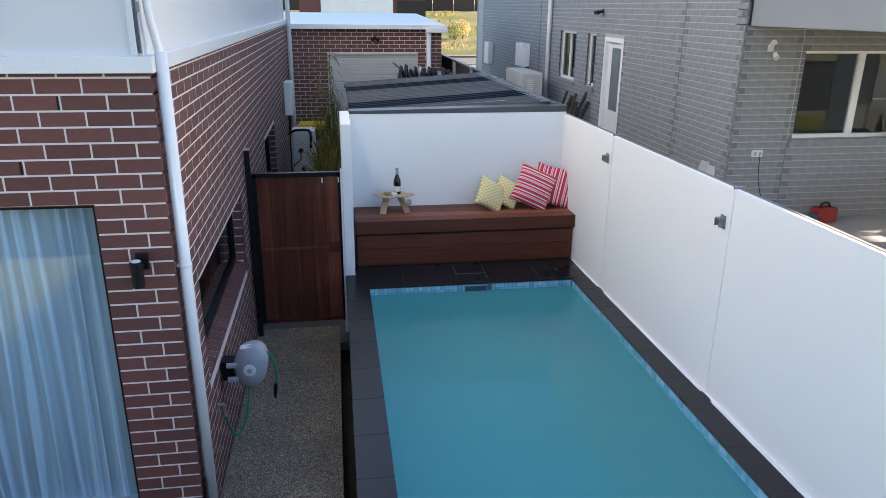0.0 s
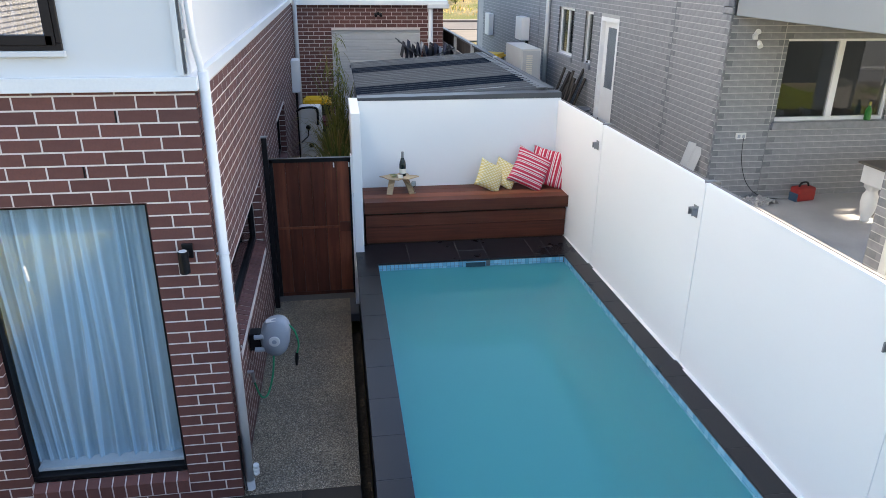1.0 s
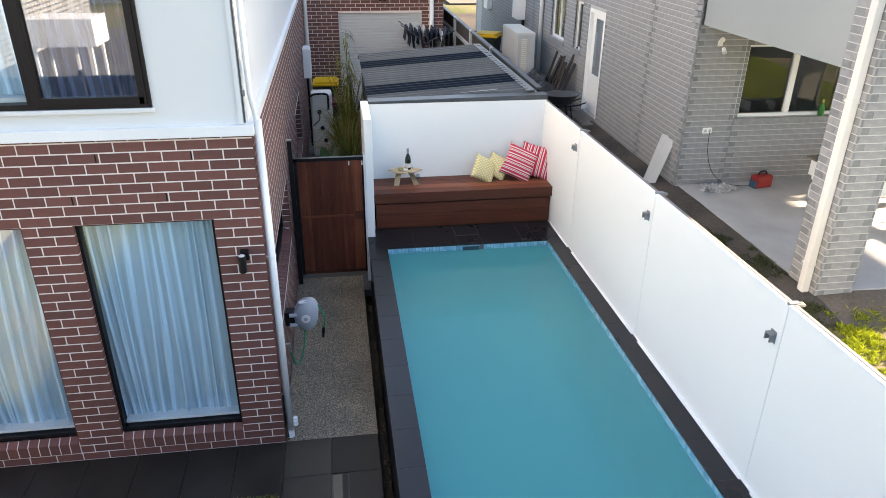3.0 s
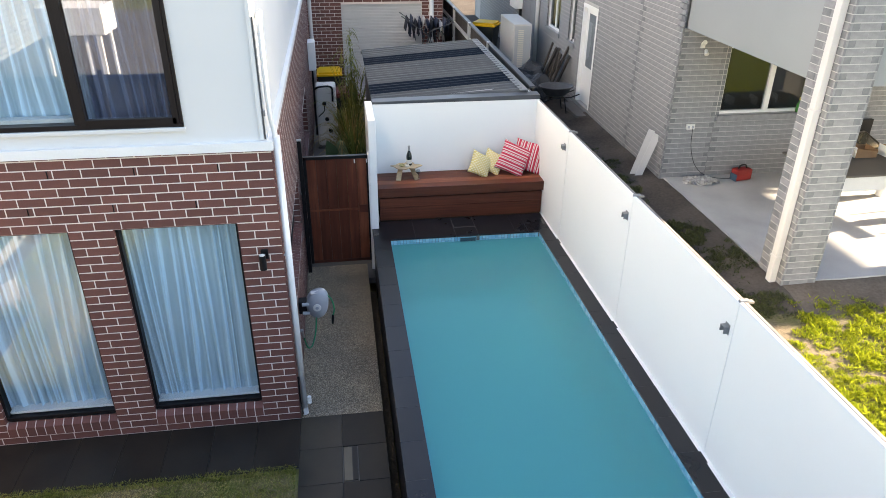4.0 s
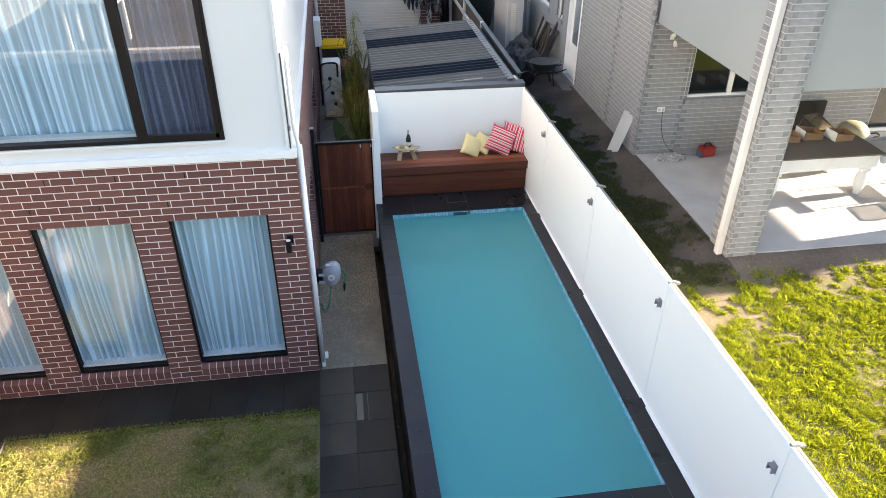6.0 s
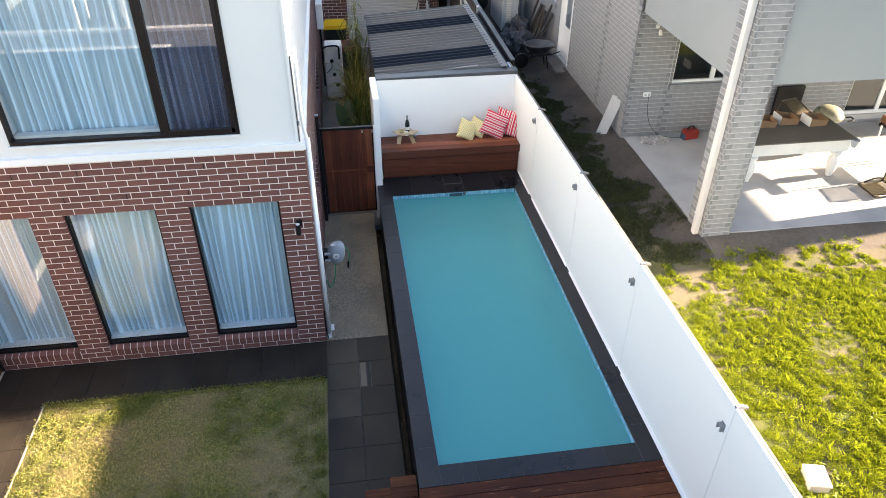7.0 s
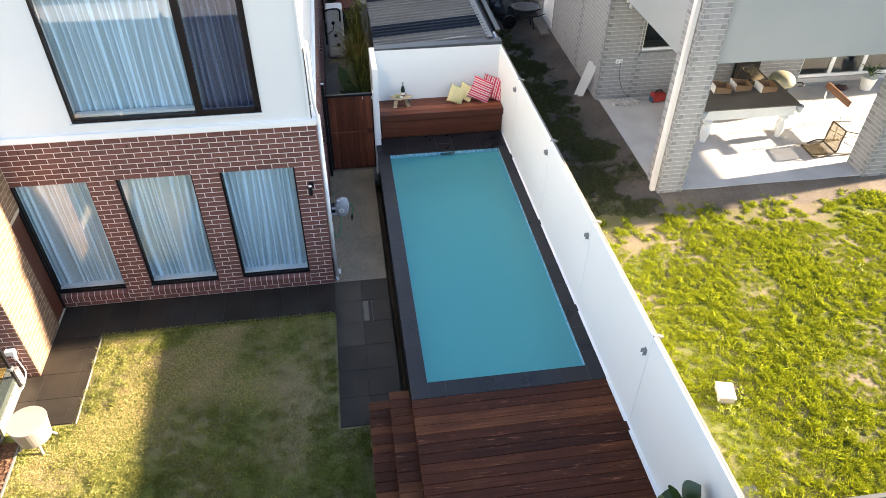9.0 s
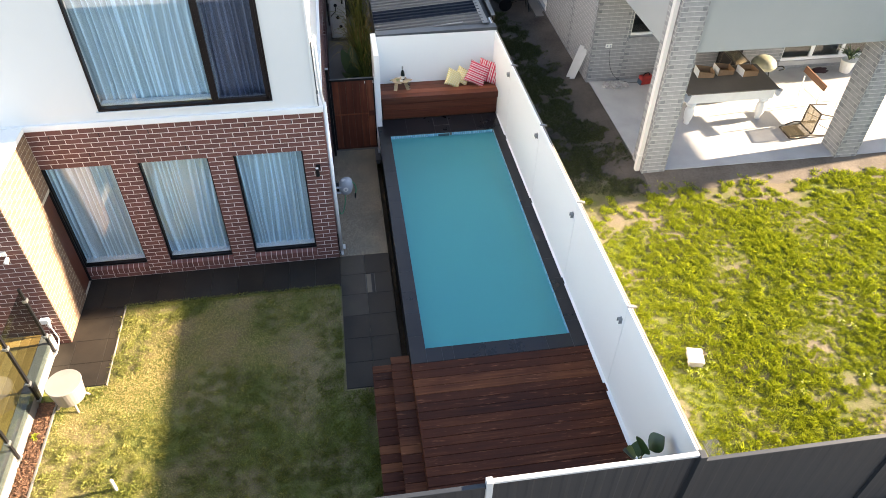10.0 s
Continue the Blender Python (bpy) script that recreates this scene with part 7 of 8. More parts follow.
for name, lo, hi in (("backrest", EN, HG), ("seat", HG, TP)):
    bm = bmesh.new()
    mid = [(Vector(lo[k]) + Vector(hi[k])) / 2 + Vector((0.012, 0, -0.012)) for k in (0, 1)]
    for q in ((lo[0], mid[0], mid[1], lo[1]), (mid[0], hi[0], hi[1], mid[1])):
        bm.faces.new([bm.verts.new(p) for p in q])
    bmesh.ops.remove_doubles(bm, verts=bm.verts[:], dist=0.001)
    cloth_part = part(name, bm, MESHCLOTH, chair, "tan sling mesh")
    cloth_part.modifiers.new("thickness", "SOLIDIFY").thickness = 0.006
for pair in (EN, HG, TP):
    bm = bmesh.new()
    tube(bm, [pair[0], pair[1]], 0.016, 8)
    part("cross_bar", bm, BRONZE, chair)
folded = thing("sling_chair", "tan sling chair folded flat and leaning behind the table", "chair", (9.1, 3.7, NZ))
q4 = ((8.82, 3.80, 1.63), (9.15, 3.86, 1.65), (9.40, 3.60, 1.43), (9.07, 3.54, 1.41))
bm = bmesh.new()
bm.faces.new([bm.verts.new(p) for p in q4])
part("backrest", bm, MESHCLOTH, folded, "tan sling mesh").modifiers.new("thickness", "SOLIDIFY").thickness = 0.006
for k in range(4):
    bm = bmesh.new()
    tube(bm, [q4[k], q4[(k + 1) % 4]], 0.016, 8)
    part("frame_bar", bm, BRONZE, folded)
for p, foot in zip(q4, ((8.80, 3.92, NZ), (9.12, 3.95, NZ), (9.46, 3.56, NZ), (9.06, 3.50, NZ))):
    bm = bmesh.new()
    tube(bm, [p, foot], 0.013, 8)
    part("leg", bm, BRONZE, folded)
rag = bmesh.new()
bmesh.ops.create_icosphere(rag, subdivisions=3, radius=1.0)
for v in rag.verts:
    f = 1 + 0.4 * noise.noise(v.co * 2.3 + Vector((5, 1, 0)))
    v.co = Vector((11.55 + v.co.x * 0.19 * f, 4.02 + v.co.y * 0.11 * f, NZ + max(0.0, 0.03 + v.co.z * 0.06 * f)))
tagged(part("bundled_cloth", rag, surface("dark_maroon_cloth", (0.02, 0.008, 0.010), (0.05, 0.02, 0.022), 9, 60, 0.9), smooth=True), "dark maroon cloth bundled on the patio by the door", "cloth")
wchair = thing("white_chair", "white wire chair with a brown wooden top rail", "chair", (10.35, 2.6, NZ))
part("top_rail", cube(-0.022, 0.022, -0.39, 0.39, 0, 0.13, 0.012, Matrix.Translation((10.15, 2.34, 1.61)) @ pose(0, 0, 0, 3, 12, 2)), timber("brown_rail", (0.06, 0.027, 0.015), (0.12, 0.056, 0.031), (0.17, 0.09, 0.055), "y"), wchair, "brown wooden rail")
for x, y in ((10.2, 2.02), (10.2, 2.66), (10.75, 2.05), (10.75, 2.62)):
    bm = bmesh.new()
    tube(bm, [(x, y, NZ), (10.15 if x < 10.5 else 10.65, y, 1.56 if x < 10.5 else 1.3)], 0.014, 8)
    part("leg", bm, LEGWHITE, wchair)
part("seat", cube(10.2, 10.75, 2.04, 2.64, 1.27, 1.30, 0.01), LEGWHITE, wchair)
planter = thing("planter", "pale planter with a leafy plant beside the sliding door", "plant", (12.15, 3.95, NZ))
bm = bmesh.new()
lathe(bm, [(0.12, 0), (0.16, 0.25), (0.17, 0.3)], 14, (12.15, 3.95, NZ))
part("pot", bm, LEGWHITE, planter)
bm = bmesh.new()
strap_leaves(bm, (12.15, 3.95, NZ + 0.28), 60, 0.5, 0.8, 0.016, 5)
part("leaves", bm, BANANA, planter)
bag = thing("tool_bag", "red fabric tool bag with a dark blue end on the patio", "bag", (7.22, 4.02, NZ))
REDBAG = surface("red_bag_fabric", (0.20, 0.008, 0.007), (0.30, 0.016, 0.012), 6, 90, 0.7, 0.3, 0.004)
bm = cube(-0.155, 0.155, -0.09, 0.09, 0.0, 0.20, 0.05, Matrix.Translation((7.22, 4.02, NZ)) @ pose(0, 0, 0, 0, 0, 10), 4)
part("bag_body", bm, REDBAG, bag, smooth=True)
part("bag_end", cube(-0.165, -0.14, -0.075, 0.075, 0.0, 0.12, 0.012, Matrix.Translation((7.22, 4.02, NZ)) @ pose(0, 0, 0, 0, 0, 10), 3), surface("blue_bag_fabric", (0.02, 0.06, 0.10), (0.04, 0.09, 0.14), 6, 90, 0.7), bag, "teal blue end pocket")
bm = bmesh.new()
tube(bm, curve_points([(7.14, 4.01, NZ + 0.19), (7.17, 4.01, NZ + 0.25), (7.27, 4.03, NZ + 0.25), (7.30, 4.03, NZ + 0.19)], 5), 0.014, 8)
part("bag_handle", bm, BLACK, bag, "dark handle")
bm = bmesh.new()
n = 22
grid = [[bm.verts.new((6.16 + 0.66 * i / n, 3.80 + 0.38 * j / n + 0.05 * noise.noise((i * 0.4, j * 0.5, 2)), NZ + 0.006 + max(0.0, 0.12 * abs(noise.noise((i * 0.55, j * 0.6, 7))) * (1 if 1 < i < n - 1 and 1 < j < n - 1 else 0)))) for i in range(n + 1)] for j in range(n + 1)]
for j in range(n):
    for i in range(n):
        if (i - n / 2) ** 2 / 121 + (j - n / 2) ** 2 / 110 < 1 + 0.3 * noise.noise((i * 0.3, j * 0.3, 1)):
            bm.faces.new((grid[j][i], grid[j][i + 1], grid[j + 1][i + 1], grid[j + 1][i]))
cloth = tagged(part("drop_cloth", bm, surface("mottled_white_cloth", (0.22, 0.20, 0.18), (0.74, 0.72, 0.68), 18, 70, 0.9), smooth=True), "crumpled white drop cloth on the concrete", "cloth")
spray = thing("spray_bottle", "green cleaning bottle on the window sill", "bottle", (8.1, NY - 0.03, 1.9))
SPRAYGREEN = surface("green_plastic", (0.015, 0.13, 0.02), (0.03, 0.19, 0.03), 5, 80, 0.35)
bm = bmesh.new()
lathe(bm, [(0.04, 0), (0.045, 0.02), (0.045, 0.13), (0.02, 0.18), (0.016, 0.20)], 14, (8.12, NY - 0.02, 1.905))
part("bottle_body", bm, SPRAYGREEN, spray)
bm = bmesh.new()
lathe(bm, [(0.018, 0.20), (0.02, 0.24), (0.012, 0.25)], 12, (8.12, NY - 0.02, 1.905))
part("cap", bm, surface("yellow_cap", (0.30, 0.27, 0.05), (0.36, 0.33, 0.08), 5, 80, 0.4), spray)
part("patio_window_sill", cube(6.70, 8.44, NY - 0.05, NY + 0.05, 1.80, 1.896, 0.004), GREYBRICK, nhouse, "grey brick window sill")

# light box on the neighbour's lawn
BOXGREY = surface("chalky_plastic", (0.25, 0.24, 0.23), (0.32, 0.305, 0.29), 6, 80, 0.6)
nbox = thing("garden_box", "white plastic utility box standing in the grass", "utility box", (5.1, -3.72, 0.74))
BM4 = Matrix.Translation((5.13, -3.74, 0.735)) @ pose(0, 0, 0, 0, 0, -14) @ Matrix.Scale(0.86, 4)
part("lid", cube(-0.135, 0.135, -0.17, 0.17, 0.11, 0.145, 0.02, BM4, 3), BOXGREY, nbox)
part("box_body", cube(-0.12, 0.12, -0.155, 0.155, 0.0, 0.11, 0.01, BM4), BOXGREY, nbox)

rngw = random.Random(12)
for k in range(7):
    a = 3.4 + k * 0.62
    clump("broad_weed", "leafy green weed in the new lawn by the utility box", (5.13 + 0.24 * math.cos(a), -3.74 + 0.25 * math.sin(a), 0.74), [("leaves", GRASS_N, 18, 0.10 + 0.05 * rngw.random(), 0.9, 0.009, 0.8, 0.8)])
for k in range(16):
    clump("broad_weed", "leafy green weed in the patchy new lawn", (rngw.uniform(4.2, 9.5), rngw.uniform(-5.2, 0.0), 0.74), [("leaves", GRASS_N, 16, 0.10 + 0.05 * rngw.random(), 1.0, 0.009, 0.8, 0.7)])

# drain grating in the corner of the neighbour's lawn
grating = thing("drain_grating", "small slatted steel drain grating in the lawn corner", "drain", (4.80, -5.17, 0.74))
part("grating_frame", cube(4.68, 4.91, -5.31, -5.04, 0.70, 0.742, 0.003), BLACK, grating)
for k in range(10):
    part("slat", cube(4.688 + 0.022 * k, 4.700 + 0.022 * k, -5.30, -5.05, 0.742, 0.752, 0.002, segments=1), DARK_STEEL, grating)

# ---- sunlit corner by the glass balustrade ----
stool = thing("round_table", "round white metal drum table on short legs on the lawn", "table", (-4.1, -2.66, 0))
DRUM = surface("warm_white_enamel", (0.19, 0.175, 0.16), (0.24, 0.22, 0.20), 3, 80, 0.4)
bm = bmesh.new()
lathe(bm, [(0.175, 0.12), (0.210, 0.135), (0.248, 0.44), (0.255, 0.455), (0.25, 0.465), (0.02, 0.468)], 36, (-4.10, -2.66, 0))
part("drum", bm, DRUM, stool, smooth=False)
for a in (0.5, 2.07, 3.64, 5.21):
    bm = bmesh.new()
    tube(bm, [(-4.10 + 0.15 * math.cos(a), -2.66 + 0.15 * math.sin(a), 0.14), (-4.10 + 0.235 * math.cos(a), -2.66 + 0.235 * math.sin(a), -0.02)], 0.018, 8)
    part("leg", bm, DRUM, stool)
tagged(part("deck_edge", cube(-4.75, -4.60, -6.0, -1.50, -0.1, 0.30, 0.006), DRUM), "pale cream painted edge of the side deck", "trim", kind="structure")
gdeck = thing("side_deck", "golden timber side deck behind the glass balustrade", "deck", (-6, -3.5, 0.3))
x = -4.76
while x > -8.6:
    part("deck_board", cube(x - 0.137, x, -6.0, -1.50, 0.27, 0.298, 0.003, segments=1), GOLDWOOD, gdeck)
    x -= 0.142
balustrade = thing("glass_balustrade", "frameless glass balustrade with slim black posts", "balustrade", (-4.62, -3, 0.2))
posts = (-1.70, -2.62, -3.62, -4.62, -5.62)
for y in posts:
    part("post", cube(-4.605, -4.565, y - 0.022, y + 0.022, 0.10, 1.52, 0.004), BLACK, balustrade)
    part("foot_plate", cube(-4.625, -4.545, y - 0.045, y + 0.045, 0.08, 0.10, 0.004), STEEL, balustrade)
    for z in (0.45, 1.25):
        part("clamp", cube(-4.62, -4.55, y - 0.035, y + 0.035, z, z + 0.05, 0.006), STEEL, balustrade, "bright metal clamp")
for a, b in zip(posts, posts[1:]):
    part("glass_panel", cube(-4.591, -4.579, b + 0.03, a - 0.03, 0.22, 1.48), CLEARGLASS, balustrade, "clear glass panel")
fit_box = thing("weatherproof_switch", "white weatherproof switch box with a cable on the brick wing", "power outlet", (-4.6, -1.48, 0.6))
part("cover", cube(-4.66, -4.53, -1.54, -1.467, 0.56, 0.65, 0.01), WHITE_PLASTIC, fit_box)
part("plug", cube(-4.585, -4.545, -1.53, -1.48, 0.45, 0.55, 0.01), WHITE_PLASTIC, fit_box)
bm = bmesh.new()
tube(bm, curve_points([(-4.565, -1.50, 0.46), (-4.53, -1.53, 0.34), (-4.50, -1.58, 0.22), (-4.55, -1.75, 0.08), (-4.58, -1.95, 0.20)], 8), 0.009, 8)
part("cable", bm, WHITE_PLASTIC, fit_box, "white cable", smooth=True)
spotlight("white security light high on the brick wing", (-4.66, WY - 0.006, 2.02), Matrix(), WHITE_PLASTIC, ((-0.03, 0.03, 70), (0.05, -0.03, 120)))
tagged(part("mulch_soil", cube(-4.60, -4.36, -6.0, -2.62, -0.05, -0.008), DARKSOIL), "dark soil of the narrow garden bed", "ground", kind="structure")
tagged(part("bed_edging", cube(-4.36, -4.33, -6.0, -2.62, -0.06, 0.012, 0.004), PATH_CONCRETE), "thin dark garden edging", "trim", kind="structure")
rngm = np.random.default_rng(44)
bm = bmesh.new()
for _ in range(2600):
    m = Matrix.Translation((rngm.uniform(-4.59, -4.37), rngm.uniform(-5.9, -2.64), rngm.uniform(-0.005, 0.02))) @ pose(0, 0, 0, rngm.uniform(-30, 30), rngm.uniform(-30, 30), rngm.uniform(0, 360))
    l, w = rngm.uniform(0.012, 0.035), rngm.uniform(0.004, 0.010)
    box(bm, -l, l, -w, w, -0.002, 0.002, m)
tagged(part("bark_mulch", bm, MULCH), "rust-brown bark mulch in the garden bed", "mulch", kind="stuff")
clump("small_weed", "small fresh green tuft in the mulch", (-4.50, -3.25, 0.0), [("leaves", GRASS_N, 26, 0.12, 0.9, 0.008, 0.8, 0.8)])
stake = bmesh.new()
tube(stake, [(-3.19, -4.24, -0.03), (-3.20, -4.22, 0.20), (-3.20, -4.22, 0.225)], [0.022, 0.022, 0.014], 12)
tagged(part("garden_stake", stake, WHITE_PLASTIC), "short white plastic stake standing in the lawn", "stake")

# ---- beyond the garage: street, field, far garage ----
tagged(part("street", cube(7.6, 80, 45.5, 52.0, -0.3, -0.22), ASPHALT), "grey asphalt street behind the houses", "road", kind="structure")
tagged(part("verge", cube(7.6, 80, 38.0, 45.5, -0.32, -0.26), surface("pale_verge", (0.075, 0.068, 0.055), (0.12, 0.11, 0.092), 0.6, 30, 0.95)), "pale sandy verge before the street", "ground", kind="structure")
tagged(part("kerb_verge", cube(7.6, 80, 52.0, 53.0, -0.3, -0.08), PATH_CONCRETE), "pale concrete kerb and footpath by the street", "pavement", kind="structure")
verts, faces = [], []
for j in range(13):
    for i in range(25):
        x, y = -30 + 100 * i / 24, 53 + 60 * j / 12
        verts.append((x, y, -0.12 + 4.1 * (j / 12) ** 1.1 + 0.12 * noise.noise((x * 0.2, y * 0.2, 0))))
faces = [(j * 25 + i, j * 25 + i + 1, (j + 1) * 25 + i + 1, (j + 1) * 25 + i) for j in range(12) for i in range(24)]
tagged(sheet("field", verts, faces, FIELD), "sunlit dry yellow-green grass slope", "ground", kind="structure")
ff = thing("far_fence", "long dark timber fence above the grass slope", "fence", (10, 100, 1.9), kind="structure")
for i in range(28):
    part("fence_panel", cube(-30 + 3.0 * i, -27.05 + 3.0 * i, 100.0, 100.08, 2.2, 5.6, 0.01, segments=1), TIMBERFENCE, ff)
far = thing("far_garage", "red brick garage with white panel door across the street", "garage", (2.5, 46, 0))
part("far_wall", cube(-1.2, 7.2, 46.0, 52.0, -0.2, 5.2), RED, far)
part("far_door", cube(0.2, 5.0, 45.94, 46.0, 0.0, 4.05), WHITE_METAL, far, "white panel door")
for i in range(4):
    part("door_panel", cube(0.25, 4.95, 45.91, 45.94, 0.1 + i * 1.0, 1.0 + i * 1.0, 0.01, segments=1), WHITE_METAL, far)
part("far_fence_return", cube(5.3, 7.2, 45.9, 45.98, 0.0, 3.9), TIMBERFENCE, far)
part("far_roof", cube(-1.5, 7.5, 45.6, 52.4, 5.2, 5.4), DARK_STEEL, far)
for k, (x, y, h) in enumerate(((12.3, 64.5, 1.9), (13.3, 66, 2.1), (21.5, 72, 1.8))):
    tree = thing("young_tree", "young street tree with thin yellowing foliage", "tree", (x, y, 0.2), "young street trees")
    bm = bmesh.new()
    tube(bm, [(x, y, 0.1), (x + 0.05, y, h * 0.5), (x, y, h)], [0.06, 0.04, 0.015], 7)
    for a in range(6):
        z = h * (0.35 + 0.1 * a)
        tube(bm, [(x, y, z), (x + 0.6 * math.cos(a * 2.1), y + 0.6 * math.sin(a * 2.1), z + 0.5)], [0.02, 0.006], 5)
    part("trunk", bm, TIMBERFENCE, tree)
    rngt = np.random.default_rng(60 + k)
    c = rngt.normal(0, 1, (700, 3))
    c = c / np.linalg.norm(c, axis=1)[:, None] * rngt.uniform(0.3, 1, (700, 1)) ** 0.5 * np.array([[0.8, 0.8, h * 0.42]])
    verts, faces = [], []
    for p in c:
        q = Vector((x, y, h * 0.75)) + Vector(p)
        d = Vector(rngt.normal(0, 1, 3)).normalized() * 0.09
        e = d.orthogonal().normalized() * 0.05
        i0 = len(verts)
        verts += [q - d, q + e, q + d, q - e]
        faces.append((i0, i0 + 1, i0 + 2, i0 + 3))
    sheet("crown", verts, faces, STRAW if k else GRASS_TALL, tree)

# dry tufts and low bushes on the slope
rngf = np.random.default_rng(71)
fx, fy = rngf.uniform(5, 34, 9000), 53.5 + 46 * rngf.uniform(0, 1, 9000)
fz = -0.12 + 4.1 * ((fy - 53) / 60) ** 1.1
tuft_pts = np.column_stack([fx, fy])
lumps = field_noise(tuft_pts, 0.22, 3.0)
tall = np.clip(0.10 + 0.5 * lumps, 0.05, 0.5) * rngf.uniform(0.5, 1.2, 9000)
blades("slope_tufts", tuft_pts, tall, np.clip(tall * 0.22, 0.02, 0.09), STRAW, "dry straw tufts over the grass slope", 72, 1.0, fz)
blades("slope_weeds", tuft_pts[:2500] + 0.7, tall[:2500] * 1.3, tall[:2500] * 0.25 + 0.02, GRASS_TALL, "green weeds between dry tufts on the slope", 73, 1.0, fz[:2500])

# ---- behind: a lane and a white canopy that the upper panes mirror ----
tagged(part("lane", cube(-50, 40, -30.0, -6.6, -0.36, -0.30), ASPHALT), "grey asphalt lane behind the steel fence", "road", kind="structure")
tagged(part("kerb", cube(-40, 30, -15.9, -15.65, -0.31, -0.18, 0.02), CONCRETE), "pale concrete kerb along the lane", "kerb", kind="structure")
tagged(part("footpath", cube(-9.9, -4.6, -14.3, -11.9, -0.31, -0.27), CONCRETE), "pale concrete footpath and driveway by the lane", "pavement", kind="structure")
tagged(part("far_verge", cube(-40, 30, -19.5, -15.9, -0.31, -0.26), surface("dull_verge", (0.045, 0.044, 0.042), (0.075, 0.072, 0.068), 0.6, 30, 0.95)), "grey-brown verge behind the lane", "ground", kind="structure")
board_house = thing("weatherboard_house", "tall pale weatherboard house behind the lane", "house", (-14.6, -24, -0.36))
BOARDPAINT = surface("stone_grey_board_paint", (0.185, 0.19, 0.19), (0.235, 0.24, 0.24), 0.8, 60, 0.6)
part("wall", cube(-18.6, -10.66, -31.0, -18.4, -0.36, 6.2), DARK_STEEL, board_house)
for k in range(36):
    part("weatherboard", cube(-10.66, -10.60, -31.0, -18.4, -0.30 + 0.18 * k, -0.175 + 0.18 * k), BOARDPAINT, board_house)
canopy = thing("canopy", "white box canopy on slim white legs behind the lane", "canopy", (-6.9, -16.5, -0.3))
part("canopy_box", cube(-7.8, -6.0, -17.3, -16.0, 1.15, 1.92, 0.02), WHITE_METAL, canopy)
for x in (-7.7, -6.6, -6.2):
    for y in (-16.1, -17.2):
        part("leg", cube(x - 0.04, x + 0.04, y - 0.04, y + 0.04, -0.34, 1.15, 0.004), WHITE_METAL, canopy)
for k, (x, w, h) in enumerate(((-34.0, 12.0, 0.9), (-17.0, 13.0, 1.1), (4.0, 12.0, 1.0))):
    home = thing("far_house", "low brick house with a dark tiled roof behind the lane", "house", (x, -42, -0.36), "far houses")
    part("wall", cube(x - w / 2, x + w / 2, -48, -40, -0.36, h, 0.02), GREYRENDER, home)
    bm = bmesh.new()
    lo = [bm.verts.new(p) for p in ((x - w / 2 - 0.5, -39.5, h), (x + w / 2 + 0.5, -39.5, h), (x + w / 2 + 0.5, -48.5, h), (x - w / 2 - 0.5, -48.5, h))]
    hi = [bm.verts.new(p) for p in ((x - w / 5, -44, h + 1.5), (x + w / 5, -44, h + 1.5))]
    for q in ((lo[0], lo[1], hi[1], hi[0]), (lo[2], lo[3], hi[0], hi[1]), (lo[1], lo[2], hi[1]), (lo[3], lo[0], hi[0]), (lo[3], lo[2], lo[1], lo[0])):
        bm.faces.new(q)
    part("roof", bm, DARK_STEEL, home, "dark roof")
    for j in (-1, 1):
        part("window", cube(x + j * w / 4 - 0.9, x + j * w / 4 + 0.9, -40.0, -39.96, -0.1, 0.7, 0.01), BLACK, home, "dark window")

# clothes airer in front of the garage
airer = thing("clothes_airer", "folding metal clothes airer loaded with dark laundry", "clothes airer", (3.0, 12.0, 0))
for s in (0, 1):
    bm = bmesh.new()
    y = 11.7 + 0.6 * s
    tube(bm, [(2.45, y, 0.0), (2.95, y, 1.90), (3.55, y, 2.12)], 0.012, 6)
    tube(bm, [(3.45, y, 0.0), (2.95, y, 1.78), (2.25, y, 2.28)], 0.012, 6)
    part("side_frame", bm, DARK_STEEL, airer)
bm = bmesh.new()
for i in range(8):
    t = i / 7
    tube(bm, [(2.36 + 1.18 * t, 11.7, 2.21 - 0.1 * t), (2.36 + 1.18 * t, 12.3, 2.21 - 0.1 * t)], 0.006, 5)
part("rails", bm, DARK_STEEL, airer)
CLOTHS = [surface("dark_laundry", (0.014, 0.014, 0.018), (0.04, 0.04, 0.05), 6, 60, 0.9), surface("navy_laundry", (0.02, 0.025, 0.05), (0.05, 0.06, 0.09), 6, 60, 0.9), surface("pale_laundry", (0.45, 0.43, 0.42), (0.6, 0.58, 0.56), 6, 60, 0.9)]
rngl = random.Random(8)
for i in range(11):
    x = 2.42 + 0.105 * i
    bm = bmesh.new()
    ln = rngl.uniform(0.3, 0.55)
    for k in range(10):
        y = 11.72 + 0.056 * k
        top = Vector((x + 0.01 * math.sin(k * 1.3 + i), y, 2.23 + 0.05 * math.sin(i * 2.2) - 0.085 * (x - 2.36)))
        row = [bm.verts.new(top + Vector((0.07, 0, -ln * (1 + 0.1 * math.sin(k + i))))), bm.verts.new(top), bm.verts.new(top + Vector((-0.06, 0, -ln * 0.9)))]
        if k:
            bm.faces.new((prev[0], prev[1], row[1], row[0]))
            bm.faces.new((prev[1], prev[2], row[2], row[1]))
        prev = row
    cl = tagged(part("laundry", bm, CLOTHS[2 if i in (4, 8) else i % 2], smooth=True), "garment hung over the clothes airer", "clothing", "laundry on the airer")
    cl.modifiers.new("thickness", "SOLIDIFY").thickness = 0.006

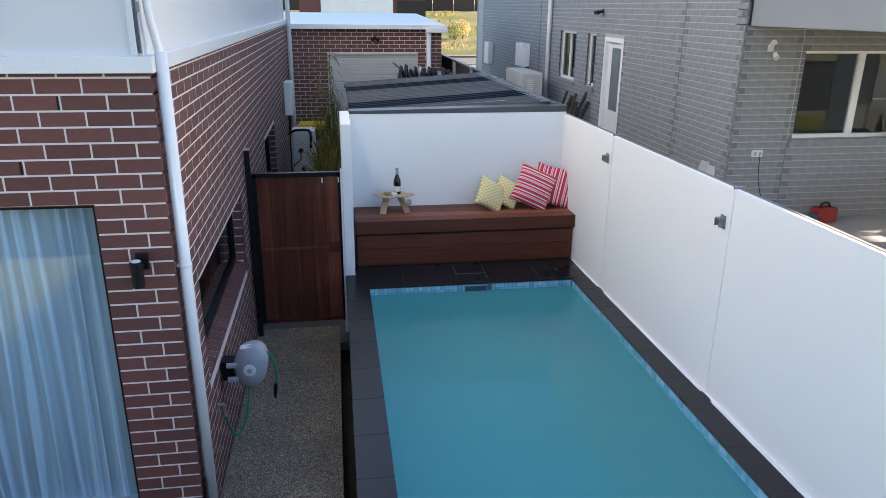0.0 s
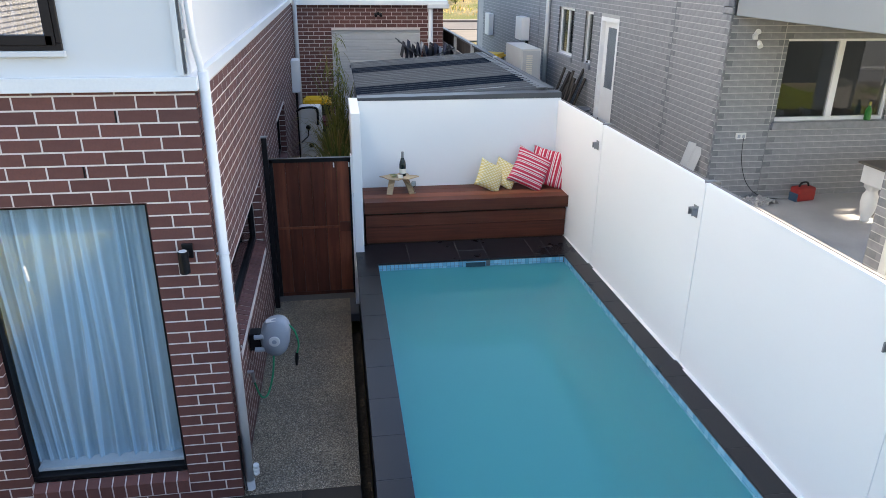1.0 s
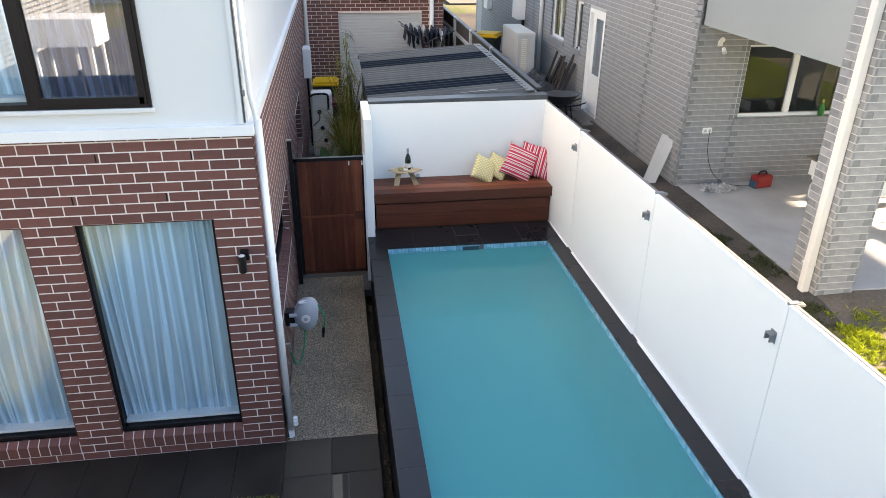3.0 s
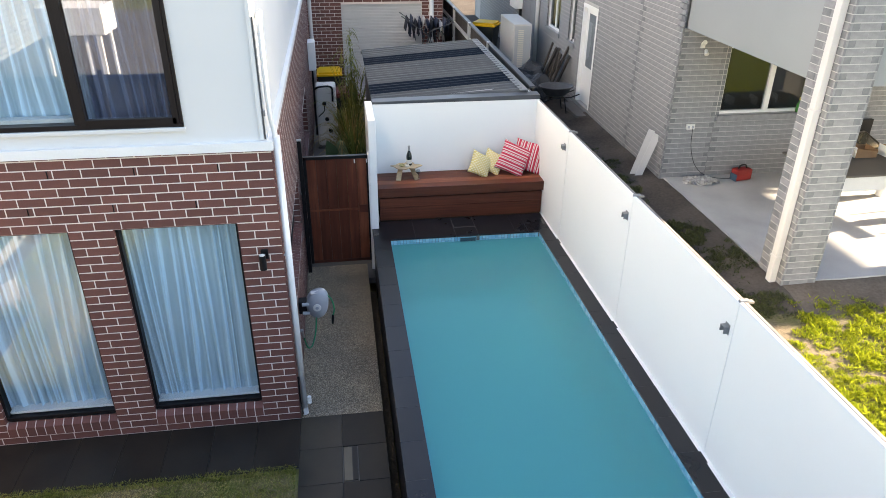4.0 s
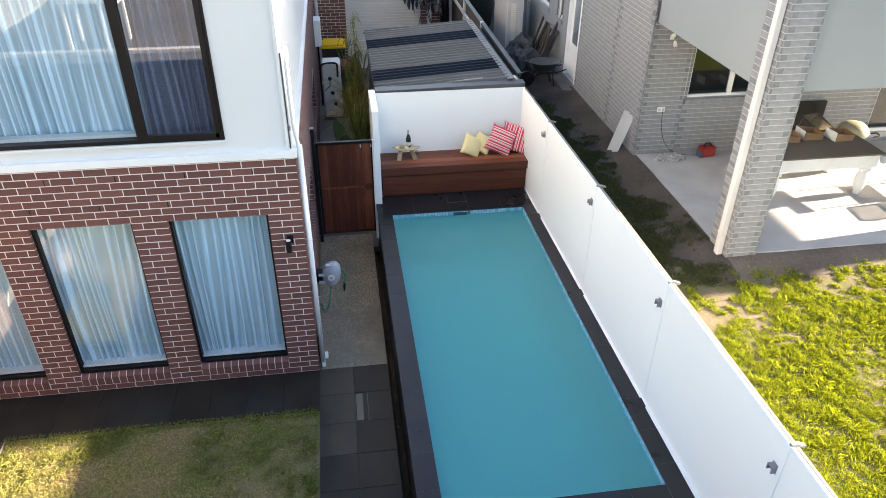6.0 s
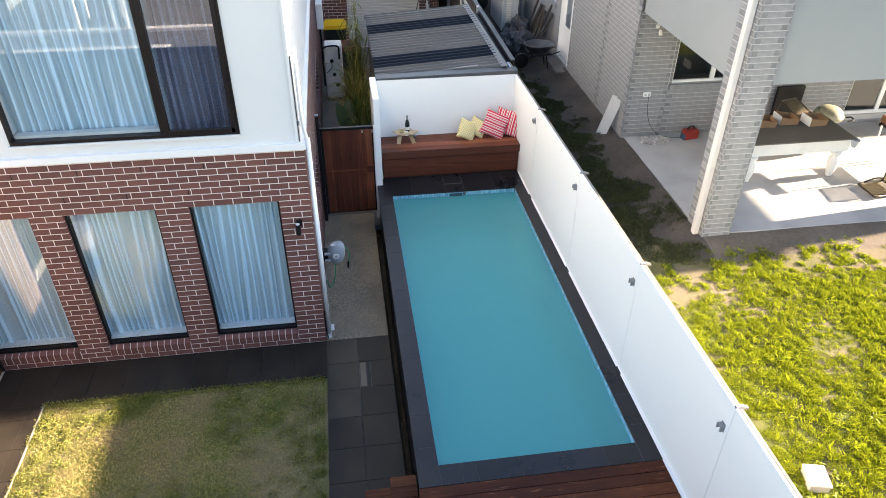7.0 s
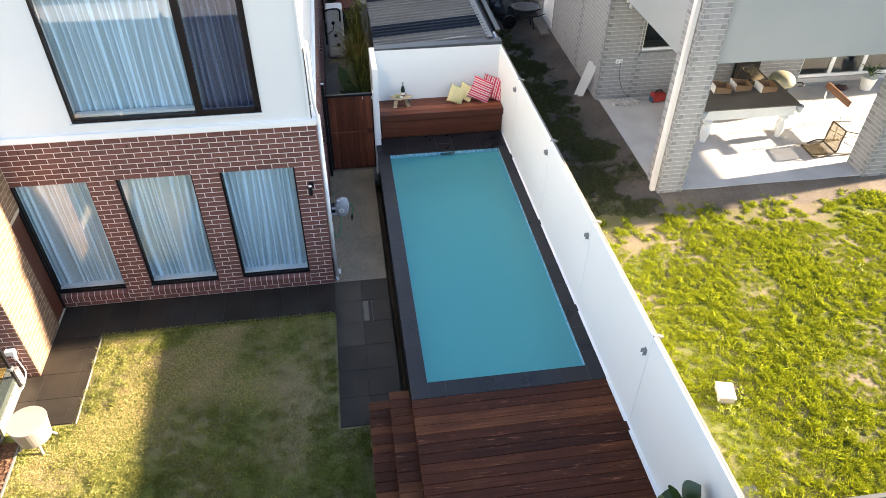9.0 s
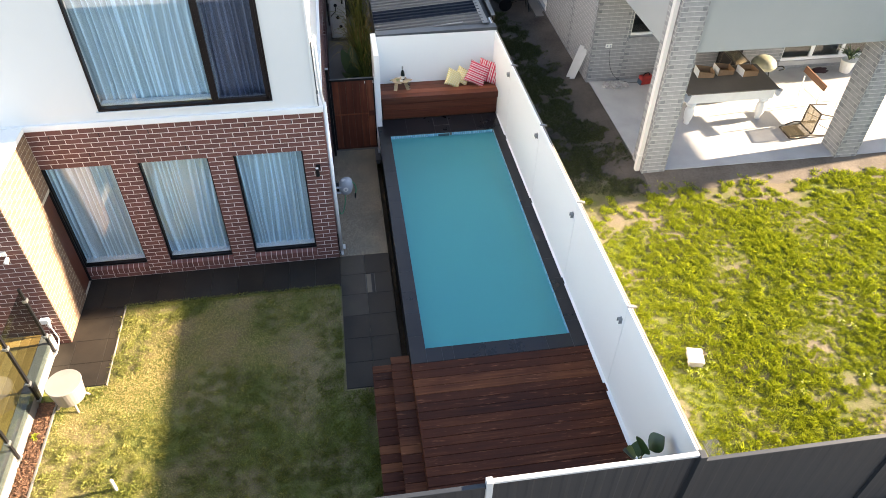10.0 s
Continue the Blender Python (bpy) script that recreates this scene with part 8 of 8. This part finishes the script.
# ---- weep holes in the brickwork ----
for x, z in [(-0.4855 - 0.72 * i, 2.9615) for i in range(6)] + [(-0.7255 - 0.72 * i, 2.6175) for i in range(5)]:
    part("weep_hole", cube(x - 0.005, x + 0.005, 0.0005, 0.02, z - 0.037, z + 0.037), BLACK, front_wall)

# ---- bricks, piece by piece ----
front_pieces = courses(-4.40, 0.0, 0.0, HZ, [(a, b, 0.09, WZ1) for a, b in W], length=0.2345, phase=-0.0)
near = [p for p in front_pieces if p[0] > -3.2]
rest = [p for p in front_pieces if p[0] <= -3.2]
brick_objects(front, near[:330], RED, front_wall, -0.0036)
bricks_joined(front, near[330:] + rest, RED, front_wall, proud=-0.0036)
side_pieces = courses(0.006, 11.4, 0.0, HZ, [(a, b, c - 0.11, d) for a, b, c, d in side_holes], phase=0.12)
near = [p for p in side_pieces if p[0] < 1.75]
brick_objects(side, near[:260], RED, side_wall, -0.0045)
bricks_joined(side, near[260:] + [p for p in side_pieces if p[0] >= 1.75], RED, side_wall, proud=-0.0045)
wing_pieces = courses(WY, 0.0, 0.0, HZ, [(-0.40, -0.02, 0.0, 2.0)], phase=WY)
brick_objects(ws, wing_pieces[:240], SUNBRICK, wing_side)
bricks_joined(ws, wing_pieces[240:], SUNBRICK, wing_side)
wing_front_pieces = courses(-9.0, WX, 0.0, HZ, [], phase=WX - 0.12)
near = [p for p in wing_front_pieces if p[0] > -5.4]
brick_objects(wf, near[:160], RED, wing_front)
bricks_joined(wf, near[160:] + [p for p in wing_front_pieces if p[0] <= -5.4], RED, wing_front)
garage_pieces = courses(-0.3, 3.40, 0.0, 3.0, [(0.80, 2.86, 0.0, 2.44)], phase=3.40)
brick_objects(gf, [p for p in garage_pieces if p[2] > 1.6][:260], RED, garage_wall)
bricks_joined(gf, [p for p in garage_pieces if p[2] <= 1.6], RED, garage_wall)


def grey_bricks(face, pieces, parent, singles=0):
    dark = [p for p in pieces if p[4] and p[1] - p[0] < 0.15]
    pale = [p for p in pieces if not (p[4] and p[1] - p[0] < 0.15)]
    brick_objects(face, pale[:singles], GREYBRICK, parent, -0.003)
    bricks_joined(face, pale[singles:], GREYBRICK, parent, proud=-0.003)
    if dark:
        bricks_joined(face, dark, GREYDARK, parent, "corner_bricks", proud=-0.0027, label="darker grey half bricks at the corners")


def split_courses(u0, u1, cut, *rest, **more):
    """A wall's bricks on both sides of an upright control joint."""
    more.pop("phase", None)
    return courses(u0, cut - 0.006, *rest, phase=u0, **more) + courses(cut + 0.006, u1, *rest, phase=cut + 0.006, **more)


nb = split_courses(NX, NE + 3, 6.68, 0.84, 3.28, [(a, b, c - 0.1, d) for a, b, c, d in back_open], joint=0.0105, perp=0.0025, phase=NX)
grey_bricks(nback, sorted(nb, key=lambda p: p[0]), nback_wall, 260)
nsd = split_courses(NY, 20.0, 5.8175, 0.72, 4.6, [(a, b, c - (0.1 if c > 1.5 else 0), d) for a, b, c, d in side_open], joint=0.0105, perp=0.0025, phase=NY)
grey_bricks(nside, sorted(nsd, key=lambda p: p[0]), nside_wall, 280)
for c, x0, x1 in columns[:2]:
    col = courses(x0, x1, 0.72, 5.6, [], joint=0.0105, perp=0.0025, phase=x0)
    grey_bricks(Face("y-", 0.70), col, c, 120)
    grey_bricks(Face("x-", x0), courses(0.70, 1.20, 0.72, 5.6, [], joint=0.0105, perp=0.0025, phase=0.70 - 0.12), c, 0)
    grey_bricks(Face("x+", x1), courses(0.70, 1.20, 0.72, 5.6, [], joint=0.0105, perp=0.0025, phase=0.70 - 0.12), c, 0)
